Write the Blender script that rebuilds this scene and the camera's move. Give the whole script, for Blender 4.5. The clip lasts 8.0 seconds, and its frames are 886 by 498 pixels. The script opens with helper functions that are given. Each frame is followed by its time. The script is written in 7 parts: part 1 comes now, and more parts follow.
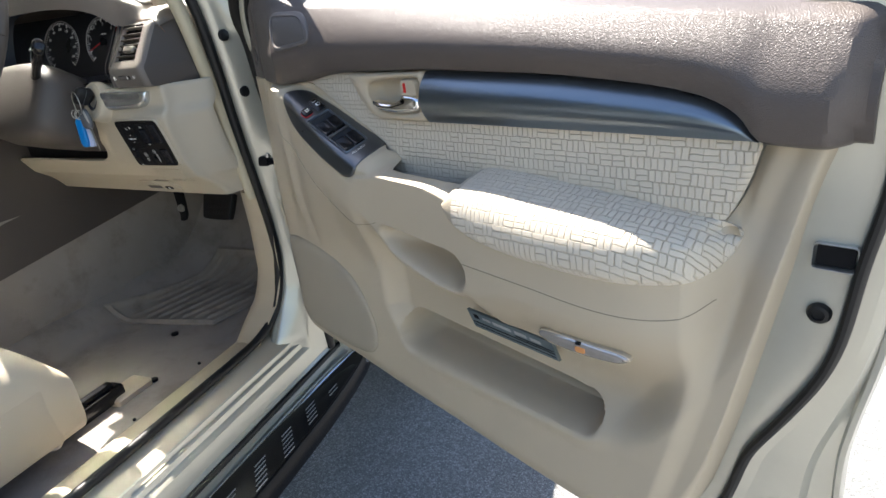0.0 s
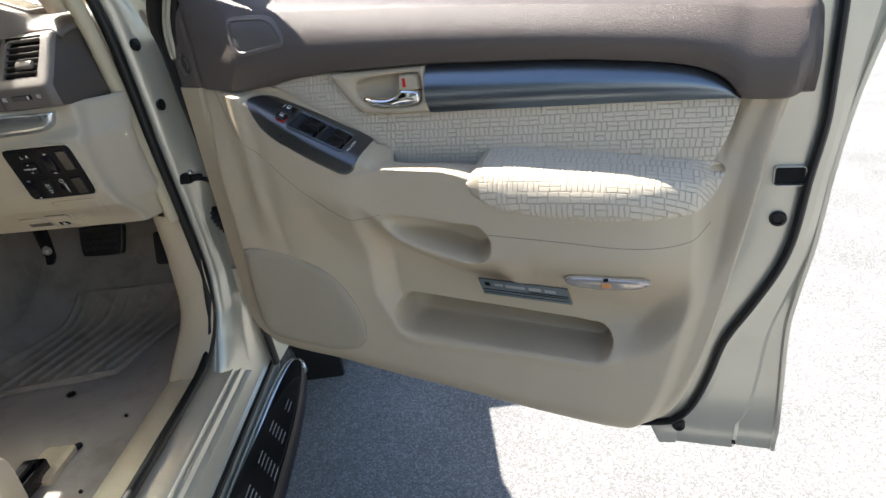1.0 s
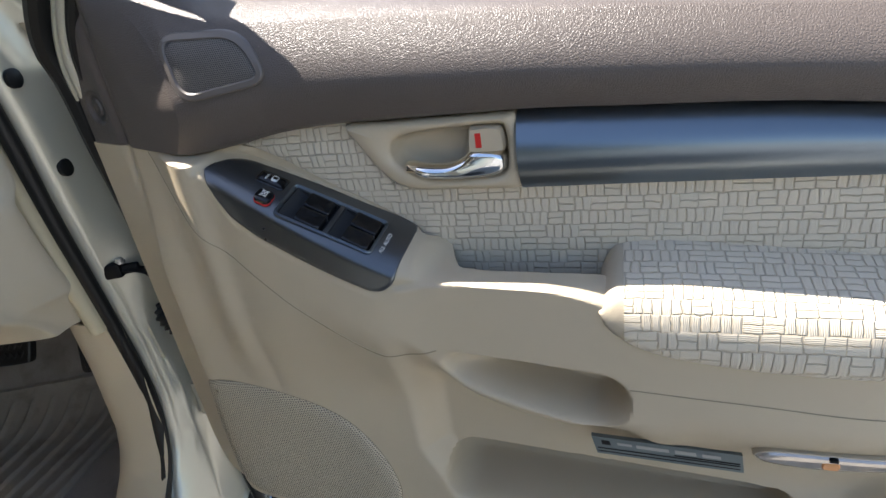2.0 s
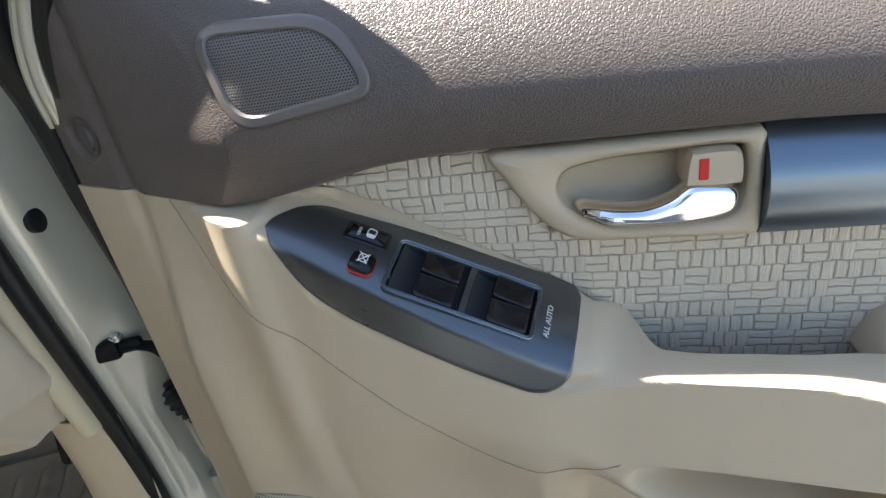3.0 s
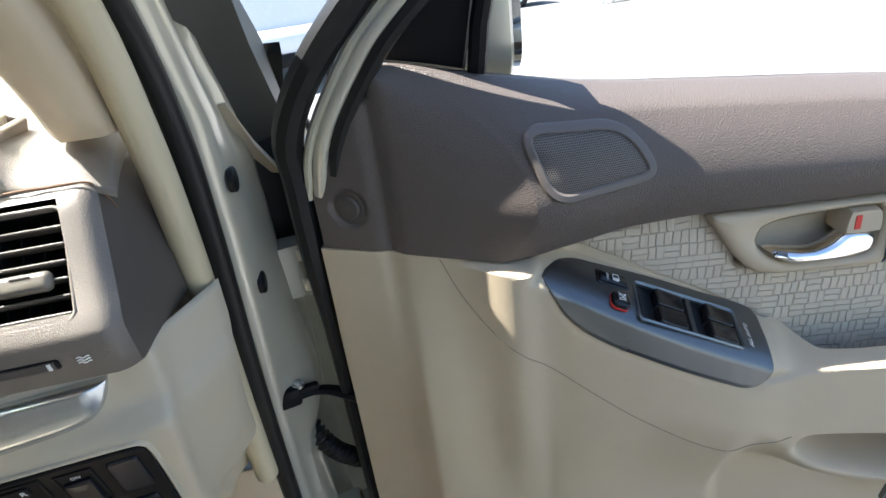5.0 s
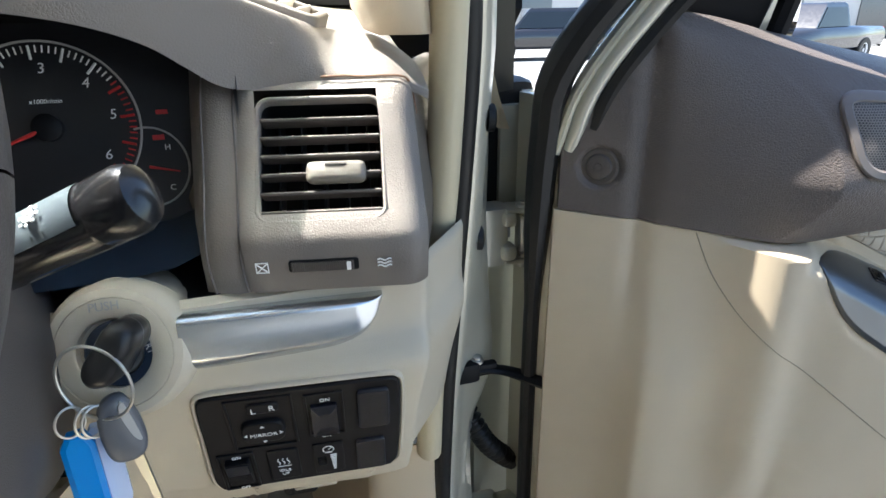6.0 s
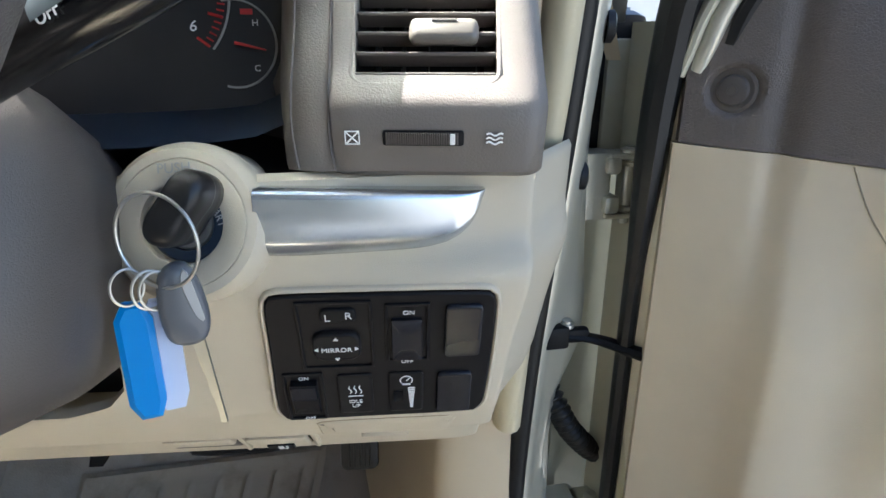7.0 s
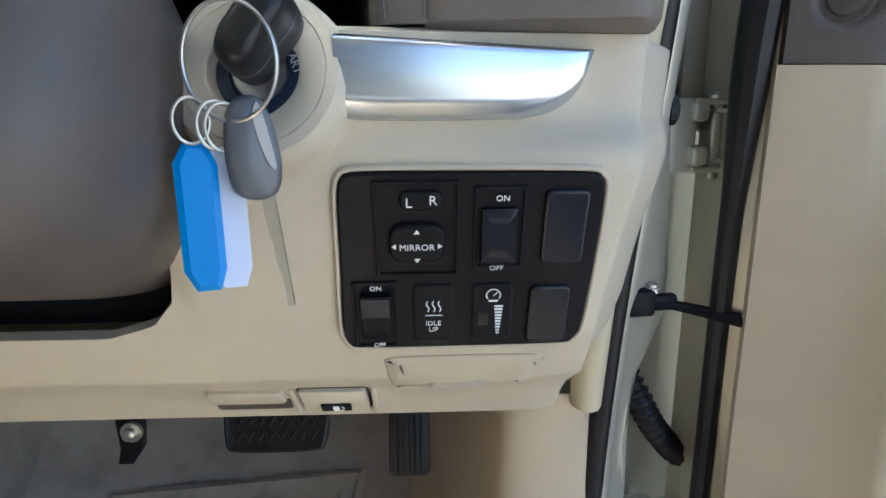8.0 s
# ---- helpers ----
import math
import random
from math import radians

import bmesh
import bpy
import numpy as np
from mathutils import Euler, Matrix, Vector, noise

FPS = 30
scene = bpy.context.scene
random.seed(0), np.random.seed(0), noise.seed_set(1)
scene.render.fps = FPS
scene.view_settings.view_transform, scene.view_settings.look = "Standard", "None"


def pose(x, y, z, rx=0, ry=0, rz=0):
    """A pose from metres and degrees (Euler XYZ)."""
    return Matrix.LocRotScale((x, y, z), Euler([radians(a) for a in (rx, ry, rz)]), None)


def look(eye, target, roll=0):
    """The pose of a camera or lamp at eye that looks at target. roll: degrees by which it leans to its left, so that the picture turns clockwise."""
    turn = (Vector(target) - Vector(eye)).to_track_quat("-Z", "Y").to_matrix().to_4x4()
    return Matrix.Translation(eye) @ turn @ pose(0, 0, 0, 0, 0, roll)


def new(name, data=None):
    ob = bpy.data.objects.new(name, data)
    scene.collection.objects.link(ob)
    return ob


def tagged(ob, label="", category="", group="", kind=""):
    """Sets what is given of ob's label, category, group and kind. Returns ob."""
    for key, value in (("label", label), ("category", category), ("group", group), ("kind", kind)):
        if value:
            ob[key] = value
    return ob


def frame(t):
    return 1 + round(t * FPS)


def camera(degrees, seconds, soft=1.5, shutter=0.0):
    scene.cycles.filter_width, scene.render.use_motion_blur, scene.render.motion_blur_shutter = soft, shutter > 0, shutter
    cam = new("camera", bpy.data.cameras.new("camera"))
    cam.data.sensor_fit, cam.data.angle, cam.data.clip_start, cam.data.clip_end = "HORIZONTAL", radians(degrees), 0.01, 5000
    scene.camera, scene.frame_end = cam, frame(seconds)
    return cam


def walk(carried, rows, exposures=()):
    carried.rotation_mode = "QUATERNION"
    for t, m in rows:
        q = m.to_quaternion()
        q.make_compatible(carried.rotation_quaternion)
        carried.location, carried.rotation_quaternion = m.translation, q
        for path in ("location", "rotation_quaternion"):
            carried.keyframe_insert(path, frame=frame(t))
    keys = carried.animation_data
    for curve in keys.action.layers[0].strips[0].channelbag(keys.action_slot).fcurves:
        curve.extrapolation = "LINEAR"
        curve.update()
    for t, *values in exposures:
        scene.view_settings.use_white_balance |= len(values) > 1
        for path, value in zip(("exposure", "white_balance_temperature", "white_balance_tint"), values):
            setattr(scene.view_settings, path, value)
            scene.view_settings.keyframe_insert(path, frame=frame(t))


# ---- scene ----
cam = camera(75.1, 8.0)

PATH = [
    (0, (1.773, -0.842, 1.381), (0.853, 0.765, 0.625), -6.9),
    (0.2, (1.689, -0.933, 1.385), (1.009, 0.793, 0.638), -7.2),
    (0.5, (1.492, -1.052, 1.412), (1.179, 0.751, 0.605), -8.4),
    (1, (1.446, -1.033, 1.414), (1.193, 0.774, 0.595), -7.9),
    (1.5, (1.367, -0.848, 1.414), (1.196, 0.963, 0.583), -8.2),
    (2, (1.266, -0.601, 1.431), (1.146, 1.202, 0.574), -9.0),
    (2.2, (1.219, -0.514, 1.436), (1.105, 1.287, 0.573), -9.1),
    (3.3, (1.072, -0.384, 1.43), (1.153, 1.388, 0.505), -11.7),
    (3.5, (1.061, -0.383, 1.441), (1.168, 1.38, 0.503), -12.7),
    (4, (1.027, -0.381, 1.461), (1.216, 1.36, 0.495), -13.8),
    (4.2, (0.983, -0.392, 1.49), (1.277, 1.312, 0.484), -12.3),
    (5.3, (0.686, -0.419, 1.55), (1.139, 1.348, 0.73), -6.3),
    (5.5, (0.64, -0.399, 1.533), (1.078, 1.384, 0.74), -4.4),
    (6, (0.566, -0.358, 1.475), (0.924, 1.459, 0.721), -0.9),
    (6.5, (0.549, -0.343, 1.433), (0.794, 1.504, 0.707), 0.2),
    (7, (0.541, -0.326, 1.376), (0.698, 1.549, 0.7), 0.2),
    (7.5, (0.522, -0.319, 1.311), (0.612, 1.589, 0.716), -0.1),
    (8, (0.505, -0.305, 1.264), (0.567, 1.638, 0.792), -0.4),
]
walk(cam, [(t, look(eye, target, roll)) for t, eye, target, roll in PATH], [(0.0, 2.02, 6550, 11), (1.0, 1.80, 6550, 11), (2.2, 1.90, 6600, 11), (3.4, 2.42, 6550, 9), (4.2, 2.46, 6550, 9), (5.5, 2.04, 6150, 9), (6.0, 2.50, 6150, 9), (6.5, 2.74, 6100, 10), (8.0, 2.86, 6050, 10)])

# ---------- light: clear sky and a high sun from the front left of the car ----------
SUN = Vector((-0.500, 0.285, 1.0)).normalized()
elev = math.asin(SUN.z)
world = bpy.data.worlds.new("sky")
scene.world = world
world.use_nodes = True
wn = world.node_tree
wn.nodes.clear()
sky = wn.nodes.new("ShaderNodeTexSky")
sky.sky_type = "NISHITA"
sky.sun_disc = False
sky.sun_elevation = elev
sky.sun_rotation = math.atan2(SUN.x, SUN.y)
bg = wn.nodes.new("ShaderNodeBackground")
bg.inputs["Strength"].default_value = 0.082
wo = wn.nodes.new("ShaderNodeOutputWorld")
wn.links.new(sky.outputs[0], bg.inputs[0])
wn.links.new(bg.outputs[0], wo.inputs[0])
sun = new("sun", bpy.data.lights.new("sun", "SUN"))
sun.data.energy, sun.data.angle, sun.data.color = 5.0, radians(0.53), (1.0, 0.95, 0.88)
sun.matrix_world = Matrix.Translation((0, 0, 8)) @ SUN.to_track_quat("Z", "Y").to_matrix().to_4x4()


# ---------- materials ----------
def node_mat(name):
    m = bpy.data.materials.new(name)
    m.use_nodes = True
    return m, m.node_tree, m.node_tree.nodes["Principled BSDF"]


def surface(name, color, rough=0.5, metal=0.0, grain=0.0, grain_size=0.001, vary=0.08, vary_size=0.08,
            cells=False, coat=0.0, spread=0.08, sheen=0.0, dirt=None, dirt_size=0.15, dirt_amount=0.35, spec=0.5):
    """A plain surface: colour that varies at two scales, uneven gloss and a fine relief."""
    m, t, b = node_mat(name)
    n, l = t.nodes, t.links
    co = n.new("ShaderNodeTexCoord")
    big = n.new("ShaderNodeTexNoise")
    big.inputs["Scale"].default_value = 1.0 / vary_size
    big.inputs["Detail"].default_value = 5
    l.new(co.outputs["Object"], big.inputs["Vector"])
    mix = n.new("ShaderNodeMix")
    mix.data_type = "RGBA"
    mix.inputs[6].default_value = (*[c * (1 - vary) for c in color], 1)
    mix.inputs[7].default_value = (*[min(1, c * (1 + vary)) for c in color], 1)
    l.new(big.outputs["Fac"], mix.inputs[0])
    col = mix.outputs[2]
    if dirt:
        d = n.new("ShaderNodeTexNoise")
        d.inputs["Scale"].default_value = 1.0 / dirt_size
        d.inputs["Detail"].default_value = 8
        d.inputs["Roughness"].default_value = 0.65
        l.new(co.outputs["Object"], d.inputs["Vector"])
        r = n.new("ShaderNodeMapRange")
        r.inputs[1].default_value, r.inputs[2].default_value = 0.5, 0.75
        r.inputs[4].default_value = dirt_amount
        l.new(d.outputs["Fac"], r.inputs[0])
        m2 = n.new("ShaderNodeMix")
        m2.data_type = "RGBA"
        m2.inputs[7].default_value = (*dirt, 1)
        l.new(r.outputs[0], m2.inputs[0])
        l.new(col, m2.inputs[6])
        col = m2.outputs[2]
    l.new(col, b.inputs["Base Color"])
    rr = n.new("ShaderNodeMapRange")
    rr.inputs[3].default_value, rr.inputs[4].default_value = max(0.02, rough - spread), min(1, rough + spread)
    l.new(big.outputs["Fac"], rr.inputs[0])
    l.new(rr.outputs[0], b.inputs["Roughness"])
    b.inputs["Metallic"].default_value = metal
    b.inputs["Coat Weight"].default_value = coat
    b.inputs["Coat Roughness"].default_value = 0.06
    b.inputs["Sheen Weight"].default_value = sheen
    b.inputs["Specular IOR Level"].default_value = spec
    if grain:
        if cells:
            g = n.new("ShaderNodeTexVoronoi")
            g.feature = "DISTANCE_TO_EDGE"
            out = g.outputs["Distance"]
            wob = n.new("ShaderNodeTexNoise")
            wob.inputs["Scale"].default_value = 0.6 / grain_size
            off = n.new("ShaderNodeVectorMath")
            off.operation = "MULTIPLY_ADD"
            off.inputs[1].default_value = (grain_size * 1.2,) * 3
            l.new(co.outputs["Object"], wob.inputs["Vector"])
            l.new(wob.outputs["Color"], off.inputs[0])
            l.new(co.outputs["Object"], off.inputs[2])
            l.new(off.outputs[0], g.inputs["Vector"])
            cap = n.new("ShaderNodeMapRange")
            cap.inputs[2].default_value = 0.25
            l.new(out, cap.inputs[0])
            out = cap.outputs[0]
        else:
            g = n.new("ShaderNodeTexNoise")
            g.inputs["Detail"].default_value = 4
            l.new(co.outputs["Object"], g.inputs["Vector"])
            out = g.outputs["Fac"]
        g.inputs["Scale"].default_value = 1.0 / grain_size
        bump = n.new("ShaderNodeBump")
        bump.inputs["Strength"].default_value = grain
        bump.inputs["Distance"].default_value = grain_size * 0.35
        l.new(out, bump.inputs["Height"])
        l.new(bump.outputs[0], b.inputs["Normal"])
    return m


def math_node(t, op, a, b=None, c=None):
    x = t.nodes.new("ShaderNodeMath")
    x.operation = op
    for i, v in enumerate((a, b, c)):
        if v is None:
            continue
        if isinstance(v, (int, float)):
            x.inputs[i].default_value = v
        else:
            t.links.new(v, x.inputs[i])
    return x.outputs[0]


def weave_fabric(name, color, across, cell=0.0168):
    """Basket weave: square cells, each split into strips one way or the other, by chance."""
    m, t, b = node_mat(name)
    n, l = t.nodes, t.links
    co = n.new("ShaderNodeTexCoord")
    wob = n.new("ShaderNodeTexNoise")
    wob.inputs["Scale"].default_value = 90
    l.new(co.outputs["Object"], wob.inputs["Vector"])
    off = n.new("ShaderNodeVectorMath")
    off.operation = "MULTIPLY_ADD"
    off.inputs[1].default_value = (0.0035,) * 3
    l.new(wob.outputs["Color"], off.inputs[0])
    l.new(co.outputs["Object"], off.inputs[2])
    sep = n.new("ShaderNodeSeparateXYZ")
    l.new(off.outputs[0], sep.inputs[0])
    dot = n.new("ShaderNodeVectorMath")
    dot.operation = "DOT_PRODUCT"
    dot.inputs[1].default_value = across
    l.new(off.outputs[0], dot.inputs[0])
    x = math_node(t, "DIVIDE", sep.outputs[0], cell)
    y = math_node(t, "DIVIDE", dot.outputs["Value"], cell * 0.9)
    # every other row is shifted by a chance amount
    row = math_node(t, "FLOOR", y)
    wr = n.new("ShaderNodeTexWhiteNoise")
    wr.noise_dimensions = "1D"
    l.new(row, wr.inputs["W"])
    x = math_node(t, "ADD", x, wr.outputs["Value"])
    fx, fy = math_node(t, "FRACT", x), math_node(t, "FRACT", y)
    ids = n.new("ShaderNodeCombineXYZ")
    l.new(math_node(t, "FLOOR", x), ids.inputs[0])
    l.new(row, ids.inputs[1])
    wc = n.new("ShaderNodeTexWhiteNoise")
    wc.noise_dimensions = "2D"
    l.new(ids.outputs[0], wc.inputs["Vector"])
    pick = math_node(t, "GREATER_THAN", wc.outputs["Value"], 0.5)

    def strips(along, across, count):
        s = math_node(t, "FRACT", math_node(t, "MULTIPLY", along, count))
        e1 = math_node(t, "MINIMUM", s, math_node(t, "SUBTRACT", 1.0, s))
        e2 = math_node(t, "MINIMUM", math_node(t, "ADD", across, math_node(t, "GREATER_THAN", wc.outputs["Color"], 0.55)), math_node(t, "SUBTRACT", 1.0, across))
        return math_node(t, "MINIMUM", math_node(t, "DIVIDE", e1, count * 1.0), e2)

    def blend(a, c):
        q = n.new("ShaderNodeMix")
        l.new(pick, q.inputs[0])
        l.new(a, q.inputs[2])
        l.new(c, q.inputs[3])
        return q.outputs[0]

    edge = blend(strips(fx, fy, 2.0), strips(fy, fx, 2.0))
    hgt = n.new("ShaderNodeMapRange")
    hgt.interpolation_type = "SMOOTHSTEP"
    hgt.inputs[1].default_value, hgt.inputs[2].default_value = 0.0, 0.075
    l.new(edge, hgt.inputs[0])
    thread = math_node(t, "SINE", math_node(t, "MULTIPLY", blend(fx, fy), 60.0))
    total = math_node(t, "MULTIPLY_ADD", thread, 0.10, hgt.outputs[0])
    bump = n.new("ShaderNodeBump")
    bump.inputs["Strength"].default_value = 1.0
    bump.inputs["Distance"].default_value = 0.0013
    l.new(total, bump.inputs["Height"])
    l.new(bump.outputs[0], b.inputs["Normal"])
    big = n.new("ShaderNodeTexNoise")
    big.inputs["Scale"].default_value = 7
    big.inputs["Detail"].default_value = 6
    l.new(co.outputs["Object"], big.inputs["Vector"])
    mix = n.new("ShaderNodeMix")
    mix.data_type = "RGBA"
    mix.inputs[6].default_value = (*[c * 0.9 for c in color], 1)
    mix.inputs[7].default_value = (*color, 1)
    l.new(big.outputs["Fac"], mix.inputs[0])
    dark = n.new("ShaderNodeMix")
    dark.data_type = "RGBA"
    dark.inputs[6].default_value = (*[c * s for c, s in zip(color, (0.82, 0.78, 0.72))], 1)
    l.new(mix.outputs[2], dark.inputs[7])
    l.new(hgt.outputs[0], dark.inputs[0])
    l.new(dark.outputs[2], b.inputs["Base Color"])
    b.inputs["Roughness"].default_value = 0.92
    b.inputs["Sheen Weight"].default_value = 0.2
    b.inputs["Specular IOR Level"].default_value = 0.2
    return m


def perforated(name, color, axes, pitch=0.0028, hole=0.30, depth=0.0008, rough=0.6):
    """Plastic with rows of small punched holes."""
    m, t, b = node_mat(name)
    n, l = t.nodes, t.links
    co = n.new("ShaderNodeTexCoord")
    sep = n.new("ShaderNodeSeparateXYZ")
    l.new(co.outputs["Object"], sep.inputs[0])
    x = math_node(t, "DIVIDE", sep.outputs[axes[0]], pitch)
    y = math_node(t, "DIVIDE", sep.outputs[axes[1]], pitch * 0.866)
    odd = math_node(t, "MULTIPLY", math_node(t, "FLOORED_MODULO", math_node(t, "FLOOR", y), 2.0), 0.5)
    fx = math_node(t, "SUBTRACT", math_node(t, "FRACT", math_node(t, "ADD", x, odd)), 0.5)
    fy = math_node(t, "SUBTRACT", math_node(t, "FRACT", y), 0.5)
    d = math_node(t, "SQRT", math_node(t, "ADD", math_node(t, "MULTIPLY", fx, fx), math_node(t, "MULTIPLY", fy, fy)))
    r = n.new("ShaderNodeMapRange")
    r.interpolation_type = "SMOOTHSTEP"
    r.inputs[1].default_value, r.inputs[2].default_value = hole - 0.06, hole + 0.06
    l.new(d, r.inputs[0])
    mix = n.new("ShaderNodeMix")
    mix.data_type = "RGBA"
    mix.inputs[6].default_value = (*[c * 0.22 for c in color], 1)
    mix.inputs[7].default_value = (*color, 1)
    l.new(r.outputs[0], mix.inputs[0])
    l.new(mix.outputs[2], b.inputs["Base Color"])
    bump = n.new("ShaderNodeBump")
    bump.inputs["Strength"].default_value = 0.6
    bump.inputs["Distance"].default_value = depth
    l.new(r.outputs[0], bump.inputs["Height"])
    l.new(bump.outputs[0], b.inputs["Normal"])
    b.inputs["Roughness"].default_value = rough
    return m


def clear(name, color, rough=0.02, trans=1.0):
    m, t, b = node_mat(name)
    b.inputs["Base Color"].default_value = (*color, 1)
    b.inputs["Roughness"].default_value = rough
    b.inputs["Transmission Weight"].default_value = trans
    b.inputs["IOR"].default_value = 1.45
    return m


CREAM = surface("cream_plastic", (0.525, 0.437, 0.310), 0.48, grain=0.25, grain_size=0.0012, cells=True, vary=0.04, vary_size=0.25,
                dirt=(0.40, 0.34, 0.25), dirt_size=0.12, dirt_amount=0.25)
CREAM_SOFT = surface("cream_soft_vinyl", (0.47, 0.40, 0.295), 0.45, grain=0.35, grain_size=0.0016, cells=True, vary=0.05, vary_size=0.2)
CREAM_DASH = surface("cream_dash_plastic", (0.50, 0.44, 0.335), 0.5, grain=0.3, grain_size=0.0012, cells=True, vary=0.04, vary_size=0.2,
                     dirt=(0.46, 0.40, 0.31), dirt_size=0.07, dirt_amount=0.25)
BROWN = surface("brown_vinyl", (0.112, 0.093, 0.082), 0.43, grain=0.40, grain_size=0.0024, cells=True, vary=0.07, vary_size=0.15, spec=0.38)
BROWN_HARD = surface("brown_plastic", (0.080, 0.068, 0.060), 0.45, grain=0.20, grain_size=0.0014, cells=True, vary=0.06, vary_size=0.1)
DASH_BROWN = surface("dash_vinyl", (0.150, 0.130, 0.112), 0.48, grain=0.16, grain_size=0.0022, cells=True, vary=0.06, vary_size=0.12)
DASH_SILVER = surface("bright_silver_trim", (0.60, 0.63, 0.66), 0.24, metal=0.92, grain=0.04, grain_size=0.0006, vary=0.05, spread=0.04)
SILVER = surface("silver_trim", (0.20, 0.235, 0.27), 0.30, metal=0.9, grain=0.05, grain_size=0.0006, vary=0.05, spread=0.04)
TWEETER_RIM = surface("tweeter_plastic", (0.135, 0.116, 0.103), 0.42, grain=0.08, grain_size=0.001, vary=0.06)
SWITCH_SILVER = surface("dark_silver_trim", (0.150, 0.158, 0.165), 0.29, metal=0.88, grain=0.05, grain_size=0.0006, vary=0.05, spread=0.04)
CHROME = surface("chrome", (0.85, 0.85, 0.85), 0.07, metal=1.0, vary=0.03, spread=0.03)
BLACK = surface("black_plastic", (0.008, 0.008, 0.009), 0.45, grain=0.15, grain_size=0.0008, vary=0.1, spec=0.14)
BLACK_GLOSS = surface("black_gloss", (0.010, 0.010, 0.011), 0.18, vary=0.1, spread=0.05)
RUBBER = surface("black_rubber", (0.009, 0.009, 0.009), 0.45, grain=0.2, grain_size=0.002, vary=0.15, spec=0.35)
PAINT = surface("champagne_paint", (0.56, 0.535, 0.44), 0.31, metal=0.42, coat=0.6, grain=0.03, grain_size=0.0009, vary=0.03, vary_size=0.3,
                dirt=(0.36, 0.33, 0.27), dirt_size=0.2, dirt_amount=0.25)
PAINT_IN = surface("inner_body_paint", (0.50, 0.48, 0.37), 0.40, metal=0.15, coat=0.3, vary=0.04, vary_size=0.2,
                   dirt=(0.30, 0.27, 0.2), dirt_size=0.08, dirt_amount=0.35)
CARPET = surface("grey_beige_carpet", (0.30, 0.27, 0.24), 0.95, grain=1.0, grain_size=0.003, vary=0.12, vary_size=0.09, sheen=0.2,
                 dirt=(0.10, 0.085, 0.07), dirt_size=0.10, dirt_amount=0.5, spec=0.1)
MAT = surface("beige_mat_vinyl", (0.33, 0.29, 0.24), 0.8, grain=0.6, grain_size=0.002, vary=0.1, vary_size=0.08,
              dirt=(0.10, 0.083, 0.066), dirt_size=0.06, dirt_amount=0.5)
SEAT = surface("cream_seat_leather", (0.50, 0.43, 0.32), 0.55, grain=0.3, grain_size=0.002, cells=True, vary=0.05)
TREAD = surface("black_tread_rubber", (0.007, 0.007, 0.008), 0.42, grain=0.3, grain_size=0.002, vary=0.15, spec=0.2)
STEEL = surface("dull_steel", (0.55, 0.54, 0.50), 0.35, metal=0.9, vary=0.1, vary_size=0.03)
def aggregate(name, pale, dark, size):
    """Worn asphalt: stones of many greys in a dark binder, with broad stains."""
    m, t, b = node_mat(name)
    n, l = t.nodes, t.links
    co = n.new("ShaderNodeTexCoord")
    cell = n.new("ShaderNodeTexVoronoi")
    cell.inputs["Scale"].default_value = 1.0 / size
    l.new(co.outputs["Object"], cell.inputs["Vector"])
    edge = n.new("ShaderNodeTexVoronoi")
    edge.feature = "DISTANCE_TO_EDGE"
    edge.inputs["Scale"].default_value = 1.0 / size
    l.new(co.outputs["Object"], edge.inputs["Vector"])
    pick = n.new("ShaderNodeSeparateColor")
    l.new(cell.outputs["Color"], pick.inputs[0])
    tone = math_node(t, "POWER", pick.outputs[0], 1.6)
    stone = n.new("ShaderNodeMix")
    stone.data_type = "RGBA"
    stone.inputs[6].default_value, stone.inputs[7].default_value = (*dark, 1), (*pale, 1)
    l.new(tone, stone.inputs[0])
    gap = n.new("ShaderNodeMapRange")
    gap.inputs[1].default_value, gap.inputs[2].default_value, gap.inputs[3].default_value = 0.0, 0.22, 0.55
    l.new(edge.outputs["Distance"], gap.inputs[0])
    big = n.new("ShaderNodeTexNoise")
    big.inputs["Scale"].default_value, big.inputs["Detail"].default_value = 2.2, 7
    l.new(co.outputs["Object"], big.inputs["Vector"])
    stain = n.new("ShaderNodeMapRange")
    stain.inputs[1].default_value, stain.inputs[2].default_value, stain.inputs[3].default_value = 0.3, 0.7, 0.75
    l.new(big.outputs["Fac"], stain.inputs[0])
    k = math_node(t, "MULTIPLY", gap.outputs[0], stain.outputs[0])
    mul = n.new("ShaderNodeVectorMath")
    mul.operation = "SCALE"
    l.new(stone.outputs[2], mul.inputs[0])
    l.new(k, mul.inputs["Scale"])
    l.new(mul.outputs[0], b.inputs["Base Color"])
    b.inputs["Roughness"].default_value = 0.85
    b.inputs["Specular IOR Level"].default_value = 0.25
    bump = n.new("ShaderNodeBump")
    bump.inputs["Strength"].default_value, bump.inputs["Distance"].default_value = 0.8, 0.003
    l.new(math_node(t, "ADD", gap.outputs[0], math_node(t, "MULTIPLY", tone, 0.8)), bump.inputs["Height"])
    l.new(bump.outputs[0], b.inputs["Normal"])
    return m


